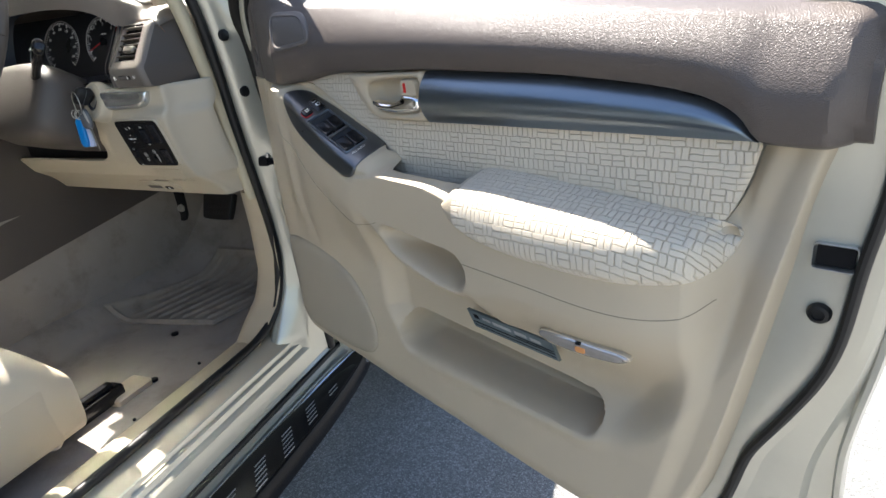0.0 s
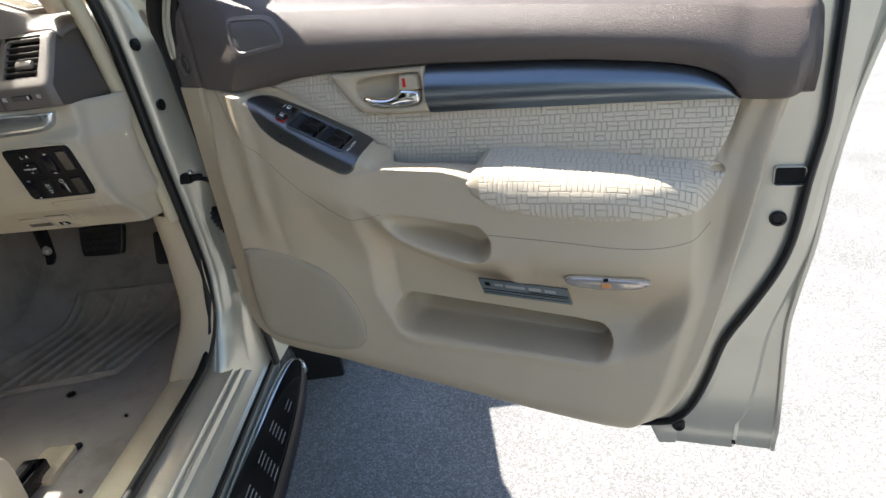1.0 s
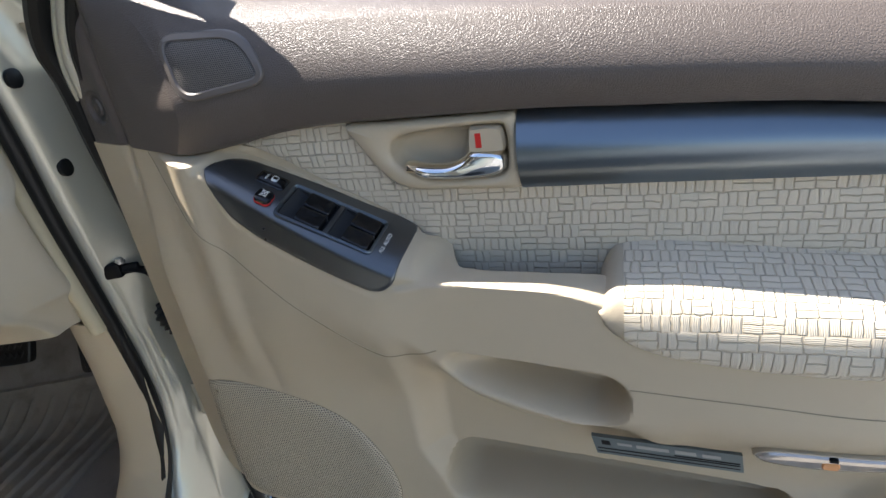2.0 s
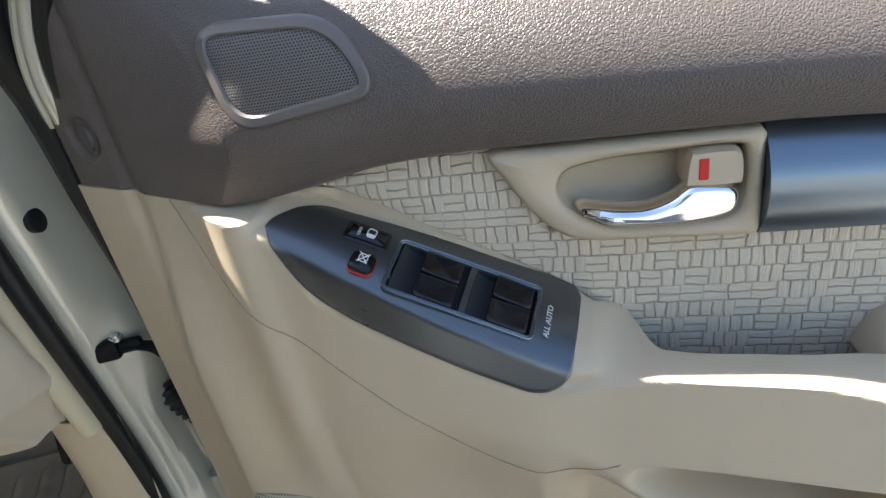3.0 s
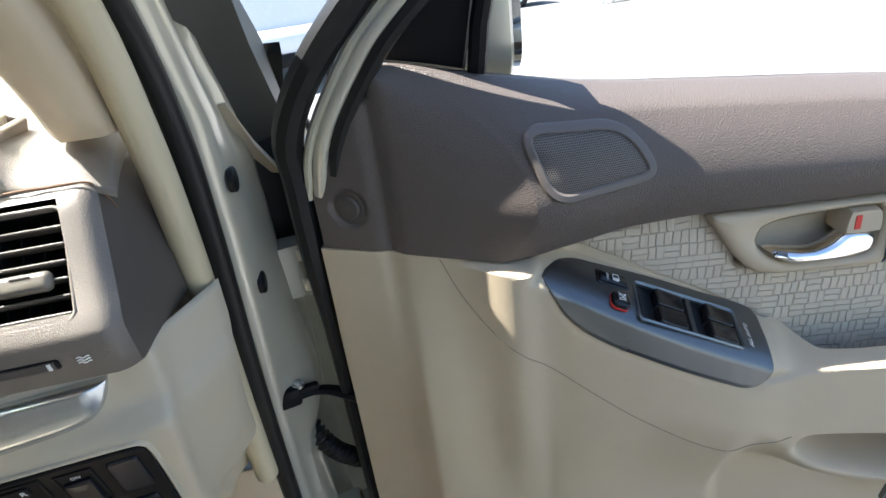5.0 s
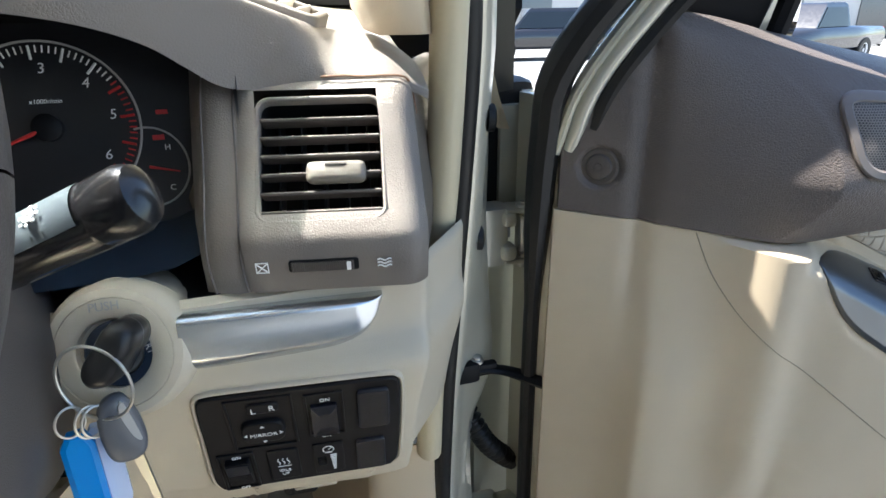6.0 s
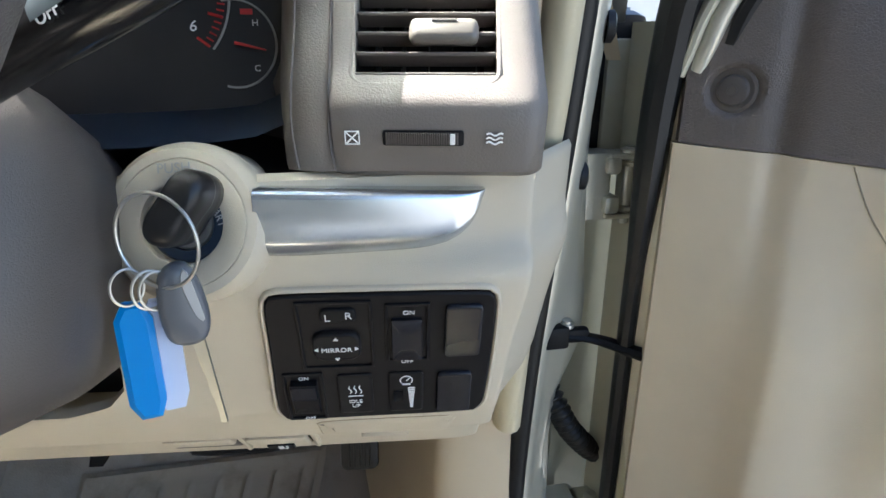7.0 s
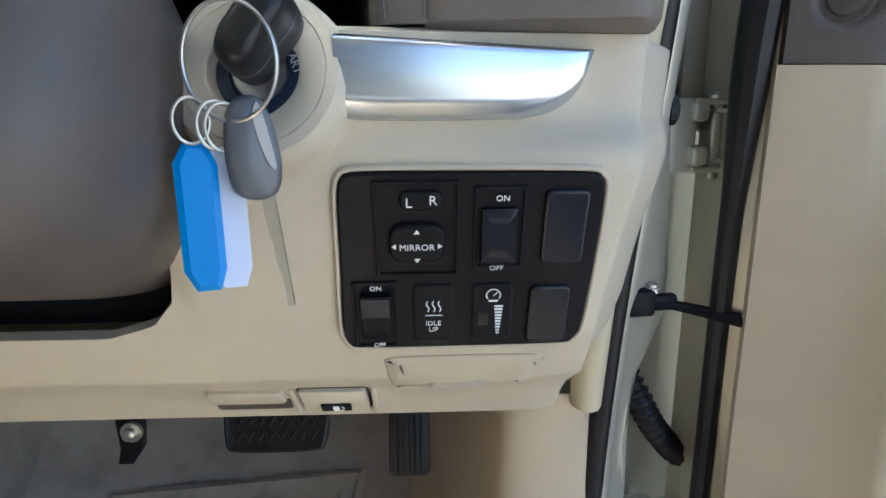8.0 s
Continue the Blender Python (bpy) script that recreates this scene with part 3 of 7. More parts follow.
def card_w(u, v):
    """How far the cream door card stands out at (u, v)."""
    u, v = np.asarray(u, float), np.asarray(v, float)
    m = ss(1.10, 1.285, v)
    w = FRONT_RAMP(u) * (1 - m) + HINGE_RAMP(u) * m - 0.005 * m * np.exp(-((u - 0.070) / 0.010) ** 2)
    # hollow of the middle, between the speaker, the arm rest and the pocket's lip
    bowl = ss(0.398, 0.440, u - 0.5 * np.clip(0.86 - v, 0, 1)) * (1 - ss(-0.035, 0.035, u - BOWL_RIGHT(v))) * ss(0.75, 0.83, v)
    w = w - 0.038 * bowl
    # arm rest
    sv, bv = SPINE_V(u), BACK_V(u)
    up = np.clip((v - sv) / np.maximum(bv - sv, 1e-4), 0, 1)
    down = ss(FALL_A(u), FALL_B(u), sv - v)
    top = FRONT_RAMP(u) + SPINE_W(u)
    arm = ss(0.12, 0.20, u) * (1 - ss(0.985, 1.04, u))
    fab = 0.036 - 0.006 * ss(0.2, 0.5, u) + 0.046 * ss(0.475, 0.50, u) * (1 - ss(0.66, 0.70, u))
    above = top + (np.minimum(fab, top) - top) * up ** (1.0 + 0.5 * ss(0.45, 0.55, u))
    w = np.where(v > sv, w + (above - w) * arm, w + (top - w) * (1 - down) * arm)
    # the side above the arm rest's end, towards the rear edge
    w = w - 0.014 * ss(0.98, 1.04, u) * ss(1.06, 1.14, v)
    # seat of the switch panel
    uc = np.clip(u, 0.2143, 0.4444)
    lo, hi = PAN_LOW(np.minimum(uc, 0.43)), PAN_HIGH(uc)
    seat = ss(0.198, 0.2143, u) * (1 - ss(0.4444, 0.475, u)) * ss(-0.010, 0.002, v - lo) * (1 - ss(0.0, 0.012, v - hi) * (1 - ss(0.240, 0.262, u)))
    under = ss(0.236, 0.246, u) * (1 - ss(0.424, 0.434, u)) * ss(0.003, 0.010, v - lo) * (1 - ss(-0.010, -0.003, v - hi))
    w = w + (panel_face(uc, v) - 0.0022 - 0.024 * under - w) * seat
    # pull cup
    cup = capsule(u, v, (0.490, 1.034), (0.634, 1.006), 0.024, 0.039)
    w = w - 0.066 * ss(0.001, -0.020, cup) * ss(0.445, 0.56, u + 0.5 * (v - 1.03))
    # pocket
    pok = capsule(u, v, (0.472, 0.814), (0.832, 0.785), 0.038, 0.031)
    w = w + 0.006 * ss(0.035, 0.0, np.abs(pok)) * ss(0.80, 0.74, v - 0.04 * (0.65 - u)) * ss(0.0, 0.01, pok)
    w = w - 0.105 * ss(0.0025, -0.0060, pok) * (0.80 + 0.20 * ss(-0.005, -0.03, pok))
    # rolled edges
    foot = CARD_FOOT(u)
    d = np.maximum(v - foot, 0)
    w = w - 0.045 * (1 - np.clip(d / 0.075, 0, 1)) ** 2 * ss(0.0, 0.12, u)
    edge = np.interp(v, [0.56, 0.63, 0.69, 0.816, 0.917, 1.038, 1.144, 1.214], [0.95, 0.985, 1.009, 1.039, 1.058, 1.08, 1.10, 1.12])
    e = np.clip(edge - u, 0, 1)
    w = w - 0.016 * (1 - ss(0.036, 0.066, e)) - 0.030 * (1 - np.clip(e / 0.014, 0, 1)) ** 1.5
    return w


surface_seam = surface("seam_shadow_gap", (0.27, 0.23, 0.165), 0.8, vary=0.1)
door = thing("open_front_door", DOOR, "open front car door with cream and brown trim and champagne paint", "car door")


def region(name, u, foot, head, w_of, nv, mat, back, label="", power=None):
    t = np.linspace(0, 1, nv)
    if power is not None:
        t = power(t)
    U = np.repeat(np.asarray(u)[:, None], nv, 1)
    lo, hi = np.asarray(foot)[:, None], np.asarray(head)[:, None]
    V = lo + (hi - lo) * t[None]
    W = w_of(U, V, np.repeat(t[None], len(u), 0))
    return part(name, slab(np.stack([U, -W, V], 2), (0, back, 0)), mat, door, label)


# lower card
u = np.unique(np.concatenate([np.linspace(-0.006, 0.10, 40), np.linspace(0.10, 0.93, 250), np.linspace(0.93, 1.12, 60)]))
head = np.where(u < 0.245, BROWN_FOOT(u), np.where(u < 1.044, FABRIC_FOOT(u), 1.216)) - 0.001
card = region("door_card", u, np.minimum(CARD_FOOT(u), head - 0.004), head, lambda U, V, T: card_w(U, V), 290, CREAM, 0.012, "cream moulded plastic door card")


# upper brown pad
RIDGE_U = curve([(1.28, 0.170), (1.2925, 0.1825), (1.314, 0.2005), (1.338, 0.2115), (1.360, 0.2085), (1.3806, 0.2010), (1.4065, 0.1835), (1.428, 0.1605), (1.4455, 0.1375), (1.460, 0.113), (1.475, 0.080)])
RIDGE_W = curve([(1.28, 0.060), (1.2925, 0.064), (1.315, 0.0745), (1.3406, 0.0815), (1.365, 0.0755), (1.39, 0.0655), (1.43, 0.040), (1.46, 0.021), (1.475, 0.012)])


def brown_w(U, V, T):
    face = 0.049 + 0.020 * np.sin(np.clip(T / 0.40, 0, 1) * math.pi / 2)
    face = face - 0.042 * np.clip((T - 0.38) / 0.62, 0, 1) ** 1.7 - 0.030 * np.clip((T - 0.86) / 0.14, 0, 1) ** 2
    face = face - 0.014 * (1 - np.clip(T / 0.06, 0, 1)) ** 2
    ru, rw = RIDGE_U(V), RIDGE_W(V)
    face = face + (rw - face) * (1 - ss(0.0, 0.12, U - ru)) + 0.007 * ss(0.0, 0.03, U - ru) * (1 - ss(0.26, 0.34, U)) * np.exp(-((V - 1.395) / 0.028) ** 2)
    strip = -0.001 + 0.35 * np.clip(U, -0.05, 0.090) - 0.02 * np.clip((T - 0.8) / 0.2, 0, 1) ** 2
    q = np.clip((U - 0.072) / np.maximum(ru - 0.072, 0.008), 0, 1)
    facet = 0.0245 + (rw - 0.0245) * q + 0.004 * np.sin(q * math.pi) * (1 - q)
    facet = np.where(U < 0.072, strip, facet)
    w = np.where(U < ru, facet, face)
    groove = 0.0055 * np.exp(-((U - 0.070) / 0.010) ** 2)
    dimple = 0.0060 * (1 - ss(0.0150, 0.0225, np.hypot(U - 0.033, V - 1.340)))
    rear = 1.12 + (V - 1.214) * 0.13
    return w - groove - dimple - 0.035 * (1 - np.clip((rear - U) / 0.022, 0, 1)) ** 2


u = np.unique(np.concatenate([np.linspace(-0.002, 0.30, 170), np.linspace(0.30, 1.137, 110)]))
head = BELT(u)
region("door_upper_pad", u, BROWN_FOOT(u), head, brown_w, 110, BROWN, 0.012, "dark brown grained vinyl upper pad")
# fabric insert
u = np.unique(np.concatenate([np.linspace(0.2445, 0.60, 110), np.linspace(0.60, 1.0435, 60)]))
region("fabric_insert", u, FABRIC_FOOT(u) - (0.035 + 0.035 * (1 - ss(0.64, 0.70, u))) * ss(0.440, 0.46, u) * (1 - ss(0.97, 1.0, u)), BROWN_FOOT(u) - 0.001, lambda U, V, T: 0.030 + 0.004 * np.sin(T * math.pi) - 0.024 * ss(0.412, 0.436, U ) * (1 - ss(0.556, 0.562, U)) * ss(1.230, 1.237, V) * (1 - ss(1.291, 1.296, V)), 44, FABRIC, 0.006, "cream basket-weave fabric insert")

# arm pad: a cushion on the arm rest, tapering at both ends
PAD_FRONT = curve([(0.642, 1.118), (0.648, 1.100), (0.661, 1.086), (0.690, 1.072), (0.735, 1.064), (0.843, 1.056), (0.927, 1.053), (0.985, 1.056), (1.015, 1.068), (1.028, 1.090), (1.032, 1.106)])
PAD_BACK = curve([(0.642, 1.124), (0.648, 1.141), (0.662, 1.155), (0.70, 1.158), (0.79, 1.151), (0.92, 1.137), (1.004, 1.125), (1.028, 1.118), (1.032, 1.109)])
s = np.linspace(0, 1, 110)
u = 0.642 + 0.39 * (0.5 - 0.5 * np.cos(math.pi * s))
U = np.repeat(u[:, None], 44, 1)
t = np.linspace(0, 1, 44)[None]
fat = np.clip(np.sin(np.clip((U - 0.640) / 0.394, 0, 1) * math.pi), 0, 1) ** 0.32
PAD_TOP = curve([(0.642, 1.1225), (0.648, 1.1345), (0.662, 1.1425), (0.70, 1.1420), (0.79, 1.1340), (0.88, 1.1270), (0.95, 1.1200), (1.0, 1.1130), (1.028, 1.1090), (1.032, 1.1075)])
hold = card_w(np.clip(u, 0.65, 1.03), PAD_FRONT(u) + 0.006)
V, W = np.zeros(U.shape), np.zeros(U.shape)
for i, q in enumerate(u):
    vf, vt, vb = float(PAD_FRONT(q)), float(PAD_TOP(q)), max(float(PAD_BACK(q)), float(PAD_TOP(q)) + 0.001)
    wf = float(hold[i]) + 0.012 * float(fat[i, 0])
    hgt = vt - vf
    line = smooth_open([(wf - 0.013, vf), (wf - 0.001, vf + 0.18 * hgt), (wf, vf + 0.52 * hgt), (wf - 0.008, vf + 0.84 * hgt), (wf - 0.026, vt), (0.5 * (wf - 0.026) + 0.016, 0.5 * (vt + vb) + 0.001), (0.031, vb)], 44)
    W[i], V[i] = line[:, 0], line[:, 1]
P = np.stack([U, -W, V], 2)
cut = int(np.searchsorted(u, 0.663))
pad = part("arm_pad", slab(P[cut:], (0, 0.012, -0.004)), FABRIC_ARM, door, "cream basket-weave fabric arm pad", sharp=50)
part("arm_pad_cap", slab(P[:cut + 1] + np.array([0, 0.0008, 0]), (0, 0.012, -0.004)), CREAM_SOFT, door, "smooth cream end cap of the arm pad", sharp=50)

# long metallic trim above the fabric
u = 0.567 + (1.0435 - 0.567) * np.sin(np.linspace(0, 1, 90) * math.pi / 2)
lo = np.interp(u, [0.567, 0.655, 0.795, 0.921, 1.044], [1.2235, 1.2235, 1.2225, 1.2215, 1.2195])


def trim_w(U, V, T):
    h = np.clip((BROWN_FOOT(U) - 1.2225) / 0.08, 0.05, 1)
    return 0.036 + (0.006 + 0.018 * h) * np.sin(np.clip(0.06 + 0.94 * T, 0, 1) * math.pi) ** 0.8


region("metallic_trim", u, lo, np.maximum(BROWN_FOOT(u) - 0.001, lo + 0.0015), trim_w, 26, SILVER, 0.012, "long blue-grey metallic trim strip")


# handle bezel, a cream frame round a cup
def on_door(w0):
    return lambda x, y, h: L(x, y, w0 + h)


bez = smooth_closed([(0.386, 1.3005), (0.42, 1.3010), (0.47, 1.3012), (0.52, 1.3012), (0.553, 1.3012), (0.5655, 1.3000), (0.5665, 1.288), (0.5672, 1.262), (0.568, 1.236), (0.5665, 1.2258),
                     (0.552, 1.2245), (0.50, 1.2255), (0.455, 1.2270), (0.430, 1.236), (0.410, 1.258), (0.395, 1.282)], 72)
hole = smooth_closed([(0.4330, 1.2735), (0.440, 1.2835), (0.465, 1.2890), (0.51, 1.2915), (0.548, 1.2918), (0.5555, 1.286), (0.5565, 1.262), (0.553, 1.243), (0.535, 1.2365),
                      (0.49, 1.2365), (0.462, 1.2400), (0.443, 1.252), (0.434, 1.263)], 72)
k = np.argmin(np.linalg.norm(hole[:, None] - bez[0][None, None], axis=2)[:, 0])
hole = np.roll(hole, -k, 0)
bezel = part("handle_bezel", join(frame_ring(bez, hole, on_door(0.030), 0.0, 0.018, 0.004),
                                  loft([[L(x, y, 0.0450) for x, y in hole], [L(x, y, 0.030) for x, y in inset(hole, 0.0015)], [L(x, y, 0.022) for x, y in inset(hole, 0.005)], [L(x, y, 0.0195) for x, y in inset(hole, 0.010)]], (False, True))),
             CREAM, door, "cream plastic handle bezel", sharp=50)
lev = smooth_closed([(0.4435, 1.2560), (0.4520, 1.2585), (0.472, 1.2560), (0.492, 1.2545), (0.508, 1.2590), (0.520, 1.2675), (0.534, 1.2675), (0.547, 1.2650), (0.5545, 1.2580), (0.5535, 1.2460), (0.547, 1.2390), (0.528, 1.2360), (0.509, 1.2360), (0.485, 1.2380), (0.463, 1.2420), (0.4485, 1.2500)], 64)


def on_lever(x, y, h):
    return L(x, y, 0.034 + 0.35 * max(0.0, 0.545 - x) * max(0.0, min(1.0, (x - 0.44) / 0.03)) * 0.35 + h)


part("release_lever", plate(lev, on_lever, [(0.003, -0.006), (0.0, 0.000), (0.0002, 0.005), (0.0010, 0.0085), (0.0022, 0.0115), (0.0038, 0.0138), (0.0056, 0.0152), (0.0072, 0.0157)]), CHROME, bezel, "polished chrome release lever", sharp=60)
knob = plate(smooth_closed([(0.5165, 1.2685), (0.5190, 1.2885), (0.5240, 1.2905), (0.5460, 1.2905), (0.5530, 1.2850), (0.5545, 1.2680), (0.5490, 1.2640), (0.5210, 1.2645)], 36), on_door(0.0205),
             [(0, 0), (0.0004, 0.024), (0.0022, 0.030)])
lock = part("lock_knob", knob, CREAM, bezel, "cream lock knob")
part("red_mark", plate(rrect(0.5285, 1.2775, 0.0062, 0.0150, 0.001), on_door(0.0507), [(0, 0), (0.0003, 0.0006)]), RED, lock, "red lock mark")

# power window panel, lying on the sloping front of the arm rest
SWF = frame_of(L(0.3588, 1.2070, 0.0704), Vector(L(0.1048, -0.0496, 0.0023)), Vector(L(0.0079, 0.0163, -0.0496))) @ Matrix.Translation((0.006, -0.0125, 0.0))


def in_panel(x, y, h):
    return tuple(SWF @ Vector((x * 0.985, y * 1.14, h)))


rec = rrect(-0.006, 0.011, 0.120, 0.0455, 0.006)
u = 0.2143 + (0.4444 - 0.2143) * (0.5 - 0.5 * np.cos(math.pi * np.linspace(0, 1, 170)))
t = np.linspace(0, 1, 84)[None]
V = PAN_LOW(u)[:, None] + (PAN_HIGH(u) - PAN_LOW(u))[:, None] * t
U = np.repeat(u[:, None], 84, 1)
# rolled rim round the panel's outline
rim_in = np.minimum(np.minimum(t, 1 - t) * (PAN_HIGH(u) - PAN_LOW(u))[:, None], 0.0022) / 0.0022
W = panel_face(U, V) - 0.0022 + 0.0024 * np.sqrt(np.clip(rim_in, 0, 1))
P = np.stack([U, -W, V], 2)
pv, pf = slab(P, (0, 0.006, -0.004))
INV = SWF.inverted()
hole_v = [INV @ Vector(q) for q in pv]
inside = [abs(q.x / 0.985 + 0.006) < 0.0580 and abs(q.y / 1.14 - 0.011) < 0.0208 for q in hole_v]
pf = [q for q in pf if not all(inside[i] for i in q)]
win = part("window_switch_panel", (pv, pf), SWITCH_SILVER, door, "dark silver window switch panel")

part("lock_switch", join(plate(rrect(-0.0905, 0.0255, 0.036, 0.0165, 0.003), in_panel, [(0, -0.006), (0, 0.0008), (0.001, 0.0014)]),
                         plate(rrect(-0.0905, 0.0255, 0.032, 0.0125, 0.002), in_panel, [(0, 0.000), (0.0005, 0.0026), (0.003, 0.0036)])), BLACK_GLOSS, win, "black window lock switch")
words("lock_symbol", "LOCK", 0.0032, SWF @ pose(-0.0955, 0.0285, 0.0040, 0, 0, 90), WHITE, win, "white lettering")
part("window_symbol", join(frame_ring(rrect(-0.0875, 0.0262, 0.0075, 0.0080, 0.002), rrect(-0.0875, 0.0262, 0.0060, 0.0066, 0.0015), in_panel, 0.003, 0.0042, 0.0002),
                           plate(rrect(-0.0875, 0.0240, 0.0070, 0.0030, 0.0004), in_panel, [(0, 0.003), (0.0002, 0.0042)])), WHITE, win, "white window symbol")
bt = rrect(-0.0848, 0.0022, 0.0195, 0.0165, 0.0055)
part("lock_button", plate(bt, in_panel, [(0, -0.004), (0, 0.0026), (0.0008, 0.0044), (0.003, 0.0054)]), BLACK_GLOSS, win, "black square button")
part("amber_ring", frame_ring(inset(bt, -0.0005), bt, in_panel, -0.002, 0.0009, 0.0002), RED_NEEDLE, win, "thin orange-red ring")
part("button_symbol", join(frame_ring(rrect(-0.0848, 0.0036, 0.0070, 0.0068, 0.002), rrect(-0.0848, 0.0036, 0.0060, 0.0058, 0.0015), in_panel, 0.005, 0.0060, 0.0002),
                           tube([in_panel(-0.0888, -0.0004, 0.0058), in_panel(-0.0808, 0.0076, 0.0058)], 0.0004, 6), tube([in_panel(-0.0888, 0.0076, 0.0058), in_panel(-0.0808, -0.0004, 0.0058)], 0.0004, 6)), WHITE, win, "white crossed symbol")
# the switch well: a thin double rim, a deep tray, a bar between its halves and two finger scoops
part("switch_surround", join(frame_ring(rec, inset(rec, 0.0016), in_panel, -0.002, 0.0016, 0.0006), frame_ring(inset(rec, 0.0018), inset(rec, 0.0034), in_panel, -0.003, 0.0010, 0.0005)), SILVER, win, "silver double rim of the switch well")
part("switch_well", loft([[in_panel(x, y, 0.0004) for x, y in inset(rec, 0.0030)], [in_panel(x, y, -0.0085) for x, y in inset(rec, 0.0042)]], (False, True)), WELL, win, "dark silver switch well", sharp=40)
part("well_bar", loft([[in_panel(x, y, h) for x, y in rrect(-0.0025, 0.011, wd, 0.0395, 0.0005)] for h, wd in ((-0.0085, 0.0075), (-0.0008, 0.0062), (0.0002, 0.0048))]), SWITCH_SILVER, win, "silver bar between the switches", sharp=40)
for cx in (-0.0262, 0.0318):
    for cy in (0.0207, 0.0008):
        def on_rocker(x, y, h):
            return in_panel(x, y, h + 10.0 * (x - cx) ** 2 - 0.0020 + 0.04 * (cx - x))
        rk = [[on_rocker(x, y, h) for x, y in rrect(cx, cy, 0.0315 * sc, 0.0183 * sc, 0.0025)] for h, sc in ((-0.0075, 1.0), (0.0010, 1.0), (0.0022, 0.97), (0.0028, 0.92))]
        rk += [[on_rocker(x, y, 0.0030) for x, y in rrect(cx, cy, 0.0315 * q, 0.0183 * q, 0.0025 * q)] for q in (0.75, 0.5, 0.25, 0.04)]
        part("window_switch", loft(rk), BLACK_GLOSS, win, "black rocker window switch", sharp=50)
    part("switch_web", rbox(0, 0, 0, 0.030, 0.0016, 0.008, 0.0005, 1, SWF @ Matrix.Translation((cx * 0.985, 0.01075 * 1.14, -0.0040))), SWITCH_SILVER, win, "silver web between the rockers")
    x0, x1 = cx - 0.0345, cx - 0.0150
    sc = [[in_panel(x0 + (x1 - x0) * q, y, -0.0004 - 0.0080 * math.sin(q * math.pi / 2) ** 0.8) for y in np.linspace(-0.0085, 0.0305, 8)] for q in np.linspace(0, 1, 14)]
    part("finger_scoop", slab(np.array(sc), (0, 0, -0.001)), WELL, win, "silver finger scoop")
words("all_auto_text", "ALL AUTO", 0.0062, SWF @ pose(0.0615, 0.0080, 0.0016, 0, 0, 90), WHITE, win, "white lettering", shear=0.15)

# speaker grille
spk = smooth_closed([(0.088, 0.943), (0.100, 0.953), (0.130, 0.956), (0.193, 0.947), (0.271, 0.921), (0.317, 0.886), (0.347, 0.834), (0.359, 0.785), (0.354, 0.752), (0.341, 0.735), (0.320, 0.722), (0.249, 0.716), (0.130, 0.730), (0.092, 0.752), (0.077, 0.790), (0.076, 0.860)], 90)


def on_card(x, y, h):
    return L(x, y, float(card_w(x, y)) + h)


grille = part("speaker_rim", frame_ring(inset(spk, -0.0012), spk, on_card, -0.004, 0.0005, 0.0003), surface_seam, door)
part("speaker_grille", loft([[on_card(x, y, -0.002) for x, y in spk], [on_card(x, y, 0.0005) for x, y in spk], [on_card(x, y, 0.0040) for x, y in inset(spk, 0.006)], [on_card(x, y, 0.0048) for x, y in inset(spk, 0.02)],
                             *[[on_card(x, y, 0.0050) for x, y in spk.mean(0) + (inset(spk, 0.02) - spk.mean(0)) * q] for q in (0.8, 0.55, 0.3, 0.05)]]), GRILLE, door, "cream perforated speaker grille", sharp=60)
# tweeter
twt = []
corners = [(0.1975, 1.4165), (0.2995, 1.4100), (0.3290, 1.3570), (0.2235, 1.3455)]
for k in range(4):
    p, c, q = (np.array(corners[(k + i) % 4]) for i in (-1, 0, 1))
    a0 = c + (p - c) / np.linalg.norm(p - c) * (0.027, 0.030, 0.026, 0.024)[k]
    a1 = c + (q - c) / np.linalg.norm(q - c) * (0.027, 0.030, 0.026, 0.024)[k]
    twt += [(1 - f) ** 2 * a0 + 2 * f * (1 - f) * c + f * f * a1 for f in np.linspace(0, 1, 18)]
twt = np.array(twt)


def brown_at(x, y):
    f, h = float(BROWN_FOOT(x)), float(BELT(x))
    return float(brown_w(np.array(x), np.array(y), np.array((y - f) / (h - f))))


def on_brown(x, y, h):
    return L(x, y, brown_at(x, y) + h)


tweet = part("tweeter_rim", frame_ring(twt, inset(twt, 0.008), on_brown, -0.006, 0.0045, 0.0015), TWEETER_RIM, door, "brown plastic tweeter rim")
part("tweeter_grille", loft([[on_brown(x, y, -0.002) for x, y in inset(twt, 0.006)], [on_brown(x, y, 0.0022) for x, y in inset(twt, 0.007)], *[[on_brown(x, y, 0.0032) for x, y in twt.mean(0) + (inset(twt, 0.009) - twt.mean(0)) * q] for q in (0.85, 0.6, 0.35, 0.1)]]),
     GRILLE_DARK, tweet, "fine perforated tweeter grille", sharp=60)
# cover plug of the brown pad's front
sm = frame_of(L(0.033, 1.340, brown_at(0.033, 1.340) + 0.001), (0.90, -0.43, 0), (0, 0, 1))
part("screw_cover", lathe([(0.0185, -0.005), (0.0185, 0.0004), (0.0160, 0.0012), (0.0140, 0.0006), (0.0125, 0.0006), (0.0112, 0.0030), (0.0085, 0.0038), (0.0040, 0.0038), (0.0036, 0.0044), (0.0, 0.0044)], sm), BROWN_HARD, door, "round brown screw cover", sharp=30)
